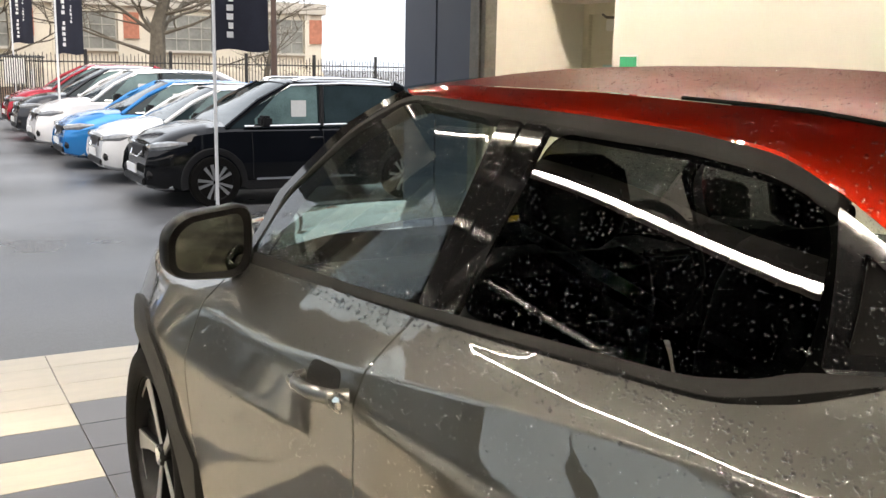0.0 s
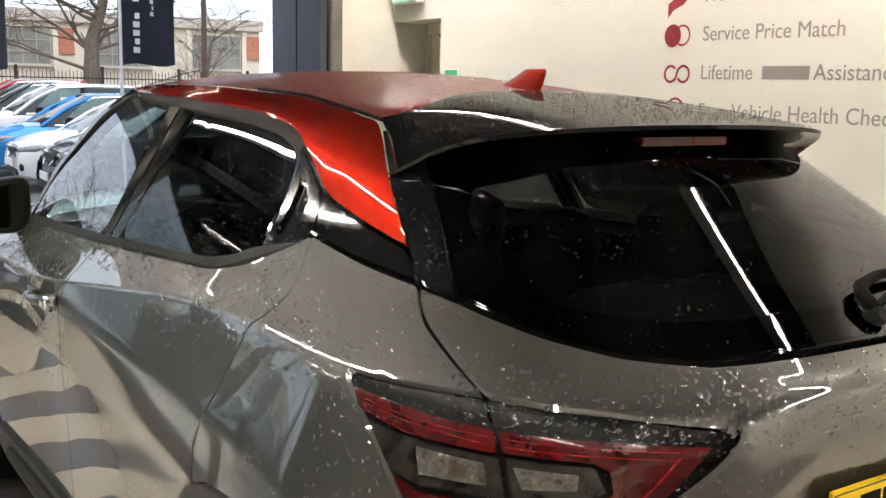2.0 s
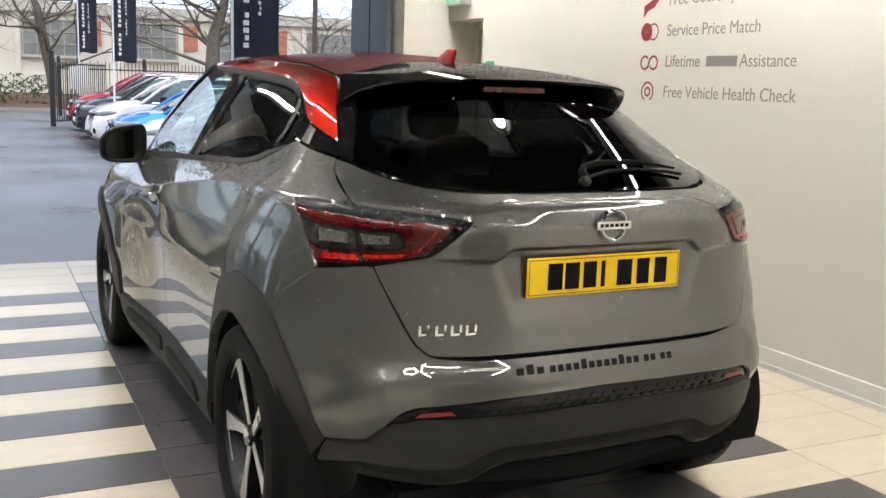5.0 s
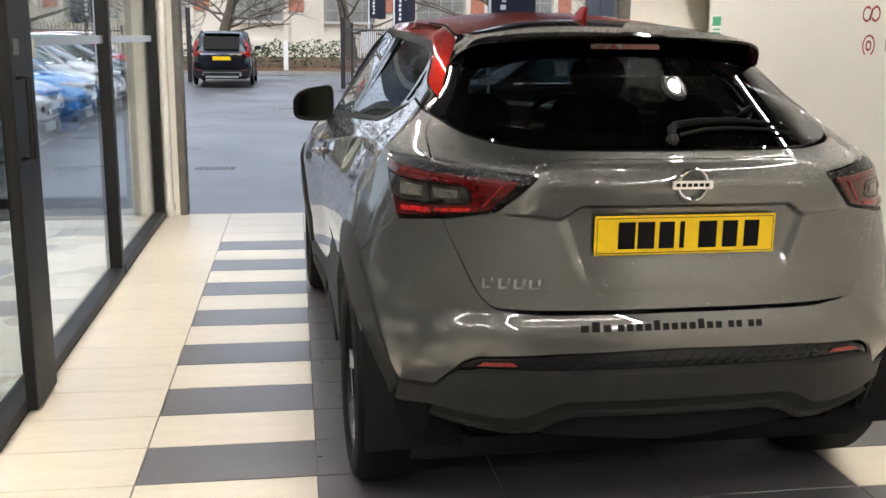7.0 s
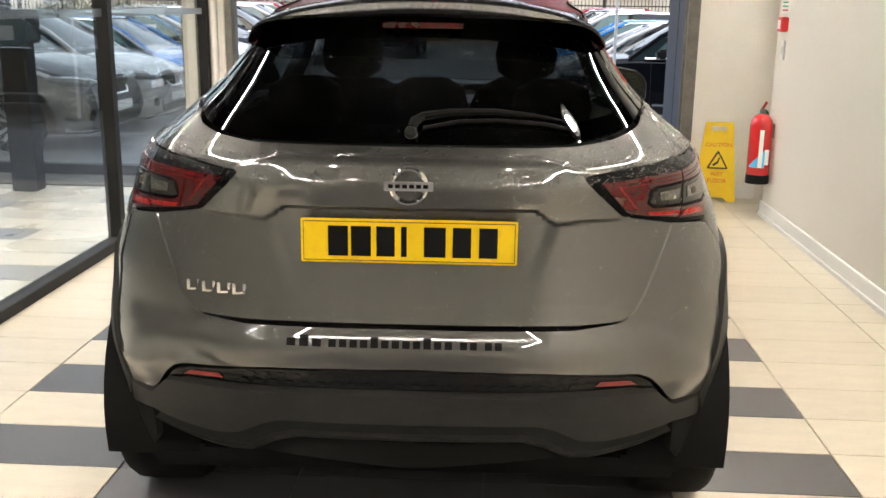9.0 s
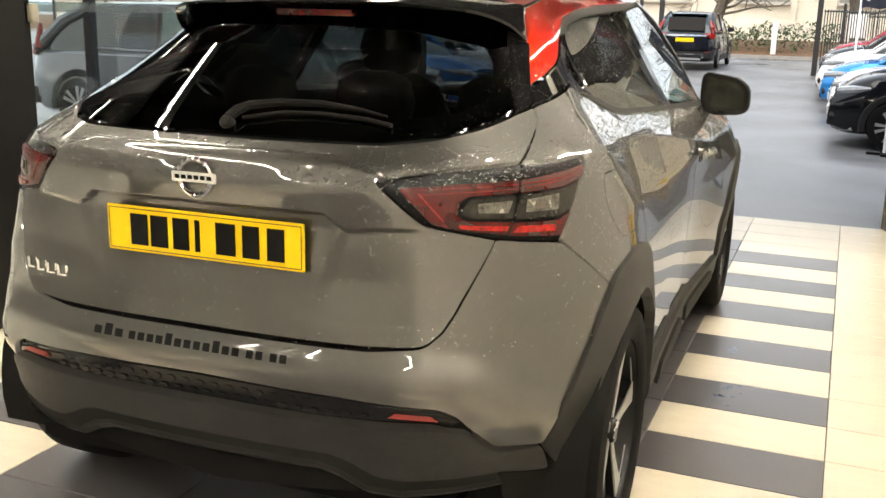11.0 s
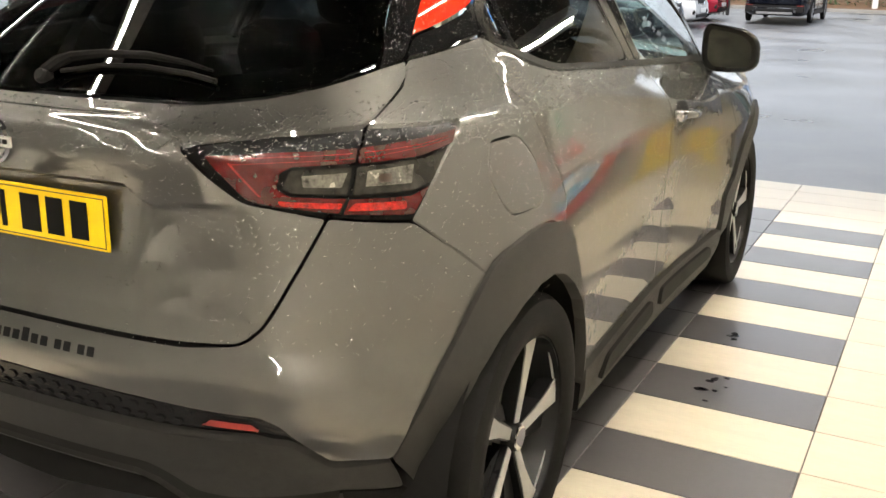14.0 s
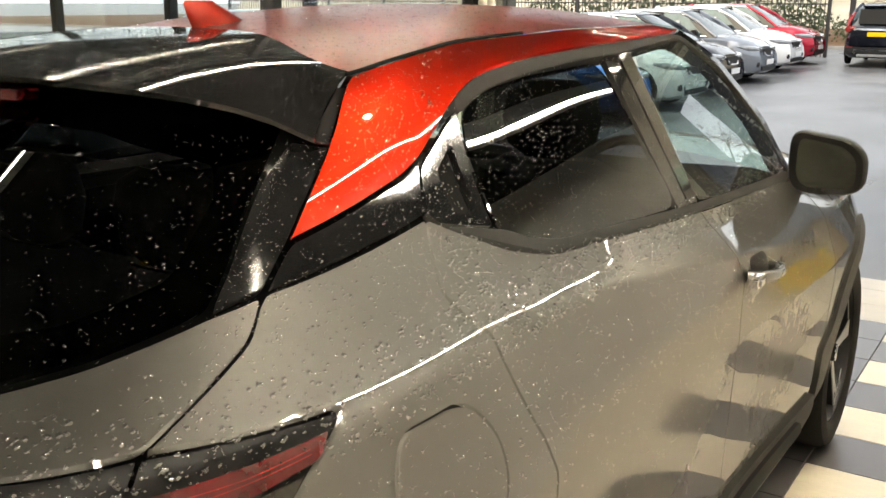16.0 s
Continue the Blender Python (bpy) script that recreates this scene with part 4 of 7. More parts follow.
for x0 in (-0.556, -0.514, -0.474, -0.434):
    # plain chrome blocks where the model name stands
    bm = bmesh.new()
    p = on_tail(x0 + 0.015, 0.793)
    for a, b, c, d in ((0.004, 0.036, 0.0, 0.006), (0.0, 0.008, 0.0, 0.028), (0.026, 0.034, 0.008, 0.028)):
        box(bm, x0 + a, x0 + b, p.y - 0.004, p.y + 0.006, 0.780 + c, 0.780 + d, bevel=0.001)
    part("chrome_block", bm, CHROME, CAR, "plain chrome block in place of lettering")
for a, b, n in ((-0.300, -0.206, 3), (-0.196, 0.112, 12), (0.124, 0.172, 2), (0.184, 0.232, 2)):
    # one narrow bar for each letter of the web address
    for k in range(n):
        x0, x1 = a + (b - a) * (k + 0.14) / n, a + (b - a) * (k + 0.84) / n
        s0, s1 = s_at(0.675, x=x0), s_at(0.675, x=x1)
        tall = 0.692 if (k * 7 + n) % 5 == 0 else 0.684
        panel("lettering_bar", [(s0, 0.666, 0.001), (s1, 0.666, 0.001), (s1, tall, 0.001), (s0, tall, 0.001)], INK, CAR, off=0.0012, res=0.02, lip=0.001, gap=0, relief=bumper_relief, label="black bar in place of a web address")


# door handles, mirrors
for sg in (1, -1):
    c = lifted(np.array([2.56]), np.array([0.945]), side_relief)[0]
    grip = part("door_handle", tube(bmesh.new(), [(sg * (c[0] + o), c[1] + d, 0.943 - 0.10 * d) for d, o in ((-0.105, 0.0), (-0.095, 0.030), (-0.04, 0.043), (0.03, 0.043), (0.085, 0.030), (0.10, 0.0))], 0.015, 12), GREY_PAINT, CAR, "grey door handle with a chrome face", smooth=True)
    part("keyhole_cap", boxes((sg * c[0] + sg * 0.028 - 0.014, sg * c[0] + sg * 0.028 + 0.014, c[1] - 0.145, c[1] - 0.10, 0.935, 0.965), bevel=0.008), CHROME, grip)
    panel("handle_bowl", [(sg * 2.50, 0.975, 0.03), (sg * 2.64, 0.968, 0.03), (sg * 2.64, 0.905, 0.03), (sg * 2.50, 0.905, 0.03)], TRIM, CAR, off=0.0015, res=0.03, lip=0.003, gap=0, relief=side_relief)
    # mirror: a rounded shell, narrower to its tip
    bm = bmesh.new()
    base, rings = Vector((sg * 0.890, 2.60, 1.103)), []
    for f, k in ((0.0, 0.94), (0.05, 1.0), (0.35, 1.02), (0.7, 0.86), (0.92, 0.55), (1.0, 0.2)):
        ring = []
        for q in np.linspace(0, 2 * math.pi, 25)[:-1]:
            cx, cz = math.cos(q), math.sin(q)
            x = 0.100 * k * math.copysign(abs(cx) ** 0.55, cx)
            z = 0.083 * k * math.copysign(abs(cz) ** 0.55, cz) * (1.0 - 0.22 * cx)
            ring.append(bm.verts.new(base + Vector((sg * x, 0.13 * f + 0.22 * x, z - 0.018 * cx))))
        rings.append(ring)
    for a, b in zip(rings, rings[1:]):
        for k in range(24):
            bm.faces.new((a[k], a[(k + 1) % 24], b[(k + 1) % 24], b[k]))
    bm.faces.new(rings[-1])
    bm.faces.new(rings[0][::-1])
    mirror = part("door_mirror", bm, RED_PAINT, CAR, "door mirror with a red shell and black rim", smooth=True)
    bm = bmesh.new()
    rings = []
    for d, k in ((0.055, 1.012), (0.030, 1.022), (0.004, 1.012), (-0.006, 0.96), (-0.0015, 0.70)):
        ring = []
        for q in np.linspace(0, 2 * math.pi, 33)[:-1]:
            cx, cz = math.cos(q), math.sin(q)
            x = 0.101 * k * math.copysign(abs(cx) ** 0.55, cx)
            z = 0.084 * k * math.copysign(abs(cz) ** 0.55, cz) * (1.0 - 0.22 * cx)
            ring.append(bm.verts.new(base + Vector((sg * x, d + 0.22 * x, z - 0.018 * cx))))
        rings.append(ring)
    for a, b in zip(rings, rings[1:]):
        for k in range(32):
            bm.faces.new((a[k], a[(k + 1) % 32], b[(k + 1) % 32], b[k]))
    part("rim", bm, LAMP_BLACK, mirror, "black mirror rim", smooth=True)
    bm = bmesh.new()
    ring = []
    for q in np.linspace(0, 2 * math.pi, 25)[:-1]:
        cx, cz = math.cos(q), math.sin(q)
        ring.append(bm.verts.new(base + Vector((sg * 0.084 * math.copysign(abs(cx) ** 0.55, cx), -0.003 + 0.22 * 0.084 * math.copysign(abs(cx) ** 0.55, cx), 0.066 * math.copysign(abs(cz) ** 0.55, cz) * (1 - 0.22 * cx) - 0.018 * cx))))
    f = bm.faces.new(ring)
    bmesh.ops.extrude_face_region(bm, geom=[f])
    part("mirror_glass", bm, MIRROR_GLASS, mirror, "mirror glass")
    bm = bmesh.new()
    for q in range(1):
        tube(bm, [(sg * 0.80, 2.66, 1.045), (sg * 0.86, 2.66, 1.050), (sg * 0.90, 2.665, 1.075)], 0.028, 10, (1.2, 1.0, 0.9))
    part("mirror_foot", bm, BLACK_GLOSS, mirror, smooth=True)

# wheels
def wheel(x, y, sg):
    w = part("wheel", bmesh.new(), RUBBER, CAR, "black and silver five spoke alloy wheel")
    m = Matrix.Translation((x, y, 0.345)) @ Matrix.Rotation(sg * math.pi / 2, 4, "Y")
    part("tyre", turned(bmesh.new(), [(0.235, -0.10), (0.30, -0.115), (0.330, -0.105), (0.343, -0.085), (0.345, -0.04), (0.345, 0.04), (0.343, 0.085), (0.330, 0.105), (0.30, 0.113), (0.258, 0.106), (0.246, 0.098), (0.243, 0.05), (0.235, -0.02)], m, 48), RUBBER, w, smooth=True)
    part("rim", turned(bmesh.new(), [(0.05, -0.03), (0.236, -0.06), (0.242, 0.05), (0.247, 0.092), (0.240, 0.095), (0.232, 0.06), (0.20, 0.0), (0.05, -0.005)], m, 48), RIM_BLACK, w, smooth=True)
    part("brake_disc", turned(bmesh.new(), [(0.02, -0.005), (0.15, -0.005), (0.15, 0.012), (0.02, 0.012)], m, 32), STEEL, w, smooth=True)
    for k in range(5):
        turn = m @ Matrix.Rotation(2 * math.pi * k / 5 + 0.35, 4, "Z")
        bm = bmesh.new()
        # a black arm with a thin machined face that widens to the rim, and a thin bright edge beside it
        def slab(pts, low, high, slope):
            lo = [bm.verts.new(turn @ Vector((a, b, low + slope * a))) for a, b in pts]
            hi = [bm.verts.new(turn @ Vector((a, b, high + slope * a))) for a, b in pts]
            bm.faces.new(hi)
            bm.faces.new(lo[::-1])
            for i in range(len(pts)):
                bm.faces.new((lo[i], lo[(i + 1) % len(pts)], hi[(i + 1) % len(pts)], hi[i]))

        slab(((0.034, -0.013), (0.034, 0.013), (0.120, 0.021), (0.205, 0.040), (0.232, 0.052), (0.240, 0.020), (0.241, -0.014), (0.150, -0.009)), 0.0685, 0.0715, 0.06)
        slab(((0.234, 0.050), (0.222, 0.056), (0.186, 0.142), (0.204, 0.132)), 0.0735, 0.0755, 0.03)
        arm = part("spoke", bm, ALLOY, w, "machined silver spoke face")
        bm = bmesh.new()
        slab(((0.033, -0.017), (0.033, 0.017), (0.150, 0.030), (0.234, 0.055), (0.242, -0.018), (0.150, -0.018)), 0.030, 0.068, 0.06)
        part("spoke_arm", bm, RIM_BLACK, w)
        bm = bmesh.new()
        flat = ((0.09, -0.052), (0.045, -0.026), (0.238, -0.012), (0.225, -0.085))
        lo = [bm.verts.new(turn @ Vector((a, b, 0.03))) for a, b in flat]
        hi = [bm.verts.new(turn @ Vector((a, b, 0.058))) for a, b in flat]
        bm.faces.new(hi)
        for i in range(4):
            bm.faces.new((lo[i], lo[(i + 1) % 4], hi[(i + 1) % 4], hi[i]))
        part("spoke_fin", bm, RIM_BLACK, w)
    cap = part("hub_cap", turned(bmesh.new(), [(0.034, 0.05), (0.034, 0.078), (0.030, 0.084), (0.0, 0.086)][:3], m, 24), RIM_BLACK, w, smooth=True)
    part("ring", turned(bmesh.new(), [(0.030, 0.083), (0.030, 0.087), (0.024, 0.088)], m, 24), CHROME, w, smooth=True)


for y in (0.655, 3.20):
    for sg in (1, -1):
        wheel(sg * (0.765 if y < 2 else 0.80), y, sg)
        # wheel house
        bm = bmesh.new()
        a0, a1 = [], []
        for q in np.linspace(-0.25, math.pi + 0.25, 22):
            a0.append(bm.verts.new((sg * 0.86, y + 0.415 * math.cos(q), 0.345 + 0.415 * math.sin(q))))
            a1.append(bm.verts.new((sg * 0.50, y + 0.415 * math.cos(q), 0.345 + 0.415 * math.sin(q))))
        for k in range(21):
            bm.faces.new((a0[k], a0[k + 1], a1[k + 1], a1[k]))
        bm.faces.new(a1)
        part("wheel_house", bm, INNER, CAR, smooth=True)
part("underbody", boxes((-0.74, 0.74, 0.25, 3.9, 0.20, 0.27), (-0.58, 0.58, 0.16, 0.3, 0.26, 0.33), bevel=0.02), INNER, CAR)

# rear wiper
def on_glass(points, lift):
    return [tuple(lifted(np.array([a]), np.array([z]), lambda p, q: lift + 0 * p)[0]) for a, z in points]


wiper = part("rear_wiper", tube(bmesh.new(), on_glass(((-0.005, 1.168), (0.004, 1.184), (0.03, 1.195), (0.12, 1.204), (0.26, 1.206), (0.38, 1.198), (0.46, 1.187)), 0.014), 0.009, 8, (1.3, 1.5, 1.2, 1.0, 0.9, 0.6, 0.3)), INNER, CAR, "black rear wiper at rest", smooth=True)
part("pivot_cap", turned(bmesh.new(), [(0.016, -0.01), (0.016, 0.010), (0.011, 0.016)], Matrix.Translation(on_glass(((-0.005, 1.166),), 0.004)[0]) @ Matrix.Rotation(radians(62), 4, "X"), 18), TRIM, wiper, smooth=True)
part("blade", tube(bmesh.new(), on_glass(((0.03, 1.176), (0.14, 1.190), (0.26, 1.193), (0.40, 1.186), (0.475, 1.176)), 0.006), 0.0055, 6), RUBBER, wiper)

# inside: seats, dashboard, steering wheel
def cushion(x, rings):
    """A padded body: rounded cross sections of (half width, y, half depth, z)."""
    bm = bmesh.new()
    made = []
    for w, y, d, z in rings:
        made.append([bm.verts.new((x + w * math.copysign(abs(math.cos(q)) ** 0.6, math.cos(q)), y + d * math.copysign(abs(math.sin(q)) ** 0.8, math.sin(q)), z)) for q in np.linspace(0, 2 * math.pi, 21)[:-1]])
    for a, b in zip(made, made[1:]):
        for k in range(20):
            bm.faces.new((a[k], a[(k + 1) % 20], b[(k + 1) % 20], b[k]))
    bm.faces.new(made[0][::-1])
    bm.faces.new(made[-1])
    return bm


def seat(x, y, back=0.70, wide=0.25):
    st = part("seat", boxes((x - wide, x + wide, y, y + 0.5, 0.42, 0.62), bevel=0.06), SEAT, CAR)
    top = 0.58 + back - 0.10
    part("backrest", cushion(x, [(wide * 0.95, y, 0.07, 0.58), (wide, y - 0.04, 0.09, 0.85), (wide * 0.97, y - 0.08, 0.08, top - 0.14), (wide * 0.80, y - 0.10, 0.07, top - 0.04), (wide * 0.5, y - 0.11, 0.04, top)]), SEAT, st, smooth=True)
    part("headrest", cushion(x, [(0.05, y - 0.11, 0.03, top - 0.01), (0.115, y - 0.11, 0.05, top + 0.03), (0.130, y - 0.11, 0.06, top + 0.10), (0.115, y - 0.11, 0.05, top + 0.16), (0.06, y - 0.11, 0.03, top + 0.19)]), SEAT, st, smooth=True)


seat(-0.36, 1.98)
seat(0.36, 1.98)
for x in (-0.40, 0.0, 0.40):
    seat(x, 1.05, 0.58, 0.20)
part("dashboard", boxes((-0.70, 0.70, 2.48, 2.85, 0.70, 0.99), bevel=0.05), SEAT, CAR, smooth=True)
part("parcel_shelf", boxes((-0.55, 0.55, 0.35, 0.95, 1.04, 1.055)), SEAT, CAR)
part("headlining", boxes((-0.40, 0.40, 1.20, 2.0, 1.452, 1.460)), TRIM, CAR)
bm = bmesh.new()
tube(bm, [(0.36 + 0.185 * math.cos(q), 2.40 + 0.06 * math.sin(q), 0.98 + 0.175 * math.sin(q)) for q in np.linspace(0, 2 * math.pi, 25)], 0.016, 8)
box(bm, 0.20, 0.52, 2.40, 2.43, 0.95, 1.0, bevel=0.01)
box(bm, 0.31, 0.41, 2.385, 2.43, 0.93, 1.03, bevel=0.02)
part("steering_wheel", bm, SEAT, CAR, smooth=True)


# rain beads
def beads(name, places, normals, sizes, parent):
    p, n, r = (np.array([tuple(q) for q in v], float) if k < 2 else np.asarray(v, float)[:, None] for k, v in enumerate((places, normals, sizes)))
    u = np.cross(n, (0.31, 0.2, 0.93))
    u /= np.linalg.norm(u, axis=1, keepdims=True)
    v = np.cross(n, u)
    q = np.linspace(0, 2 * math.pi, 7)[:-1]
    rows = [p + (u * math.cos(a) + v * math.sin(a)) * r - n * r * 0.05 for a in q]
    rows += [p + (u * math.cos(a) + v * math.sin(a)) * r * 0.66 + n * r * 0.40 for a in q] + [p + n * r * 0.56]
    vs = np.stack(rows, 1).reshape(-1, 3).tolist()
    one = [f for k in range(6) for f in ((k, (k + 1) % 6, 6 + (k + 1) % 6, 6 + k), (6 + k, 6 + (k + 1) % 6, 12))]
    fs = [tuple(13 * i + k for k in f) for i in range(len(p)) for f in one]
    me = bpy.data.meshes.new(name)
    me.from_pydata(vs, [], fs)
    me.polygons.foreach_set("use_smooth", [True] * len(fs))
    me.materials.append(WATER)
    ob = new(name, me)
    ob.parent = parent
    return tagged(ob, "clear rain beads on paint and glass", kind="stuff")


rng = np.random.default_rng(7)


def scattered(n):
    """Beads thin out in patches and on the steeper faces; none past the windscreen pillar, the rail or the spoiler."""
    s = rng.uniform(0.0, 3.3, n)
    z = rng.uniform(0.70, 1.50, n)
    f = np.array([noise.noise((a * 3, b * 5, 1.0)) * 0.3 + 0.6 for a, b in zip(s, z)])
    up = np.where(z > 1.06, 1.0, np.where(z > 0.9, 0.30, 0.14))
    up = np.where((s < 0.87) & (z > 1.15), 0.28, up)
    up = np.where((s > 0.93) & (s < 1.55) & (z > 1.22), 0.45, up)
    up = np.where((s > 1.55) & (z > 1.13), 0.5, up)
    keep = rng.random(n) < f * 1.3 * up
    keep &= s < np.interp(z, [1.06, 1.22, 1.40, 1.49], [3.24, 3.22, 3.02, 2.85])
    keep &= z < np.interp(s, [0, 0.5, 0.86, 1.0, 1.03, 1.6, 2.6], [1.41, 1.41, 1.37, 1.37, 1.445, 1.482, 1.50])
    return s[keep] * rng.choice((1, -1), keep.sum()), z[keep]


bs, bz = scattered(150000)
rise = lambda a, b: 0.0008 + np.where((np.abs(a) < 0.56) & (b < 1.14), tail_relief(a, b), side_relief(a, b))
P, N = lifted(bs, bz, rise), skin_normal(bs, bz)
for loop, mid, axis, flat, off in FLATS:
    # on a pane the beads follow the pane
    hit = inside(np.abs(bs), bz, loop)
    for side in (1, -1):
        k = hit & (np.sign(bs) == side)
        c, ax = mid * (side, 1, 1), axis * (side, 1, 1)
        q = lifted(bs[k], bz[k], lambda a, b: off + 0 * a)
        P[k] = q - ((q - c) @ ax * (1 - flat))[:, None] * ax + ax * 0.0006
        N[k] = ax
small = np.where(bz < 1.06, 0.7, 1.0) * np.where((bz > 1.14) & ((np.abs(bs) < 1.38) | (np.abs(bs) > 1.5)), 0.6, 1.0)
beads("rain_bead", P, N, (0.0009 + 0.0036 * rng.random(len(P)) ** 2.6) * small, CAR)
# on the roof and the spoiler
P, N, R = [], [], []
for k in range(6500):
    s, u = rng.uniform(1.03, 2.75), rng.uniform(-1, 1)
    x, y, z = rail(s)
    crown = float(np.interp(y, [0.85, 1.05, 1.5, 1.9, 2.25], [0.040, 0.044, 0.050, 0.047, 0.035]))
    a = abs(u)
    P.append(((x - 0.004) * u, y + 0.02 * (1 - u * u), z - 0.002 + crown * (1 - a ** 2.2)))
    N.append(Vector((crown * 2.2 * a ** 1.2 / x * (1 if u > 0 else -1), 0, 1)).normalized())
    R.append(0.0006 + 0.0018 * rng.random() ** 3)
for k in range(9000):
    u, f = rng.uniform(-1, 1), rng.uniform(0.05, 0.95)
    front, mid, back = spoiler_row(u)
    p = (front.lerp(mid, f * 2) if f < 0.5 else mid.lerp(back, f * 2 - 1)) + Vector((0, 0, 0.003))
    P.append(p)
    N.append(Vector((0.1 * u, -0.12, 1)).normalized())
    R.append(0.0007 + 0.0018 * rng.random() ** 3)
beads("roof_bead", P, N, R, CAR)


# drips on the floor beside the car
DRIP = glass("wet film on tiles", (0.30, 0.30, 0.31), rough=0.08, mirror=0.05)
drips = thing("water_drip", "dark wet drips on the floor tiles beside the car", "water")
bm = bmesh.new()
for cx, cy, n, spread in ((1.02, 1.98, 9, 0.06), (0.97, 2.55, 4, 0.03), (-0.62, 1.1, 16, 0.25), (-0.70, 2.2, 14, 0.3), (-0.66, -0.2, 10, 0.25), (0.55, -0.5, 12, 0.3), (-0.2, -0.45, 10, 0.3)):
    for k in range(n):
        x, y, r = cx + rng.normal() * spread * 0.6, cy + rng.normal() * spread, rng.uniform(0.004, 0.016)
        rim = [bm.verts.new((x + r * rng.uniform(0.7, 1.5) * math.cos(q), y + r * rng.uniform(0.6, 1.2) * math.sin(q), 0.0012)) for q in np.linspace(0, 2 * math.pi, 11)[:-1]]
        bm.faces.new(rim)
tagged(part("wet_spots", bm, DRIP, drips), kind="stuff")


# ---- parked cars ----
CAR_GLASS = material("parked car glass", (0.022, 0.036, 0.040), 0.05, vary=0.3, scale=2, rough_vary=0.02)
SIDE_GLASS = material("greenish side glass", (0.12, 0.19, 0.19), 0.06, vary=0.4, scale=3, rough_vary=0.02)
DULL_ALLOY = material("dull alloy", (0.30, 0.31, 0.32), 0.35, 0.4, vary=0.1)
CAR_TRIM = material("parked car black plastic", (0.012, 0.012, 0.013), 0.55, vary=0.15, spec=0.25)
HEADLAMP = material("headlamp glass", (0.22, 0.235, 0.25), 0.1, vary=0.35, scale=14, coat=1.0)
PAPER = material("white price sheet", (0.75, 0.77, 0.76), 0.6, vary=0.06, scale=20)
PLATE_WHITE = material("white plate", (0.75, 0.75, 0.74), 0.4, vary=0.04)


def ring_mesh(bm, rows):
    for a, b in zip(rows, rows[1:]):
        for k in range(len(a) - 1):
            bm.faces.new((a[k], a[k + 1], b[k + 1], b[k]))


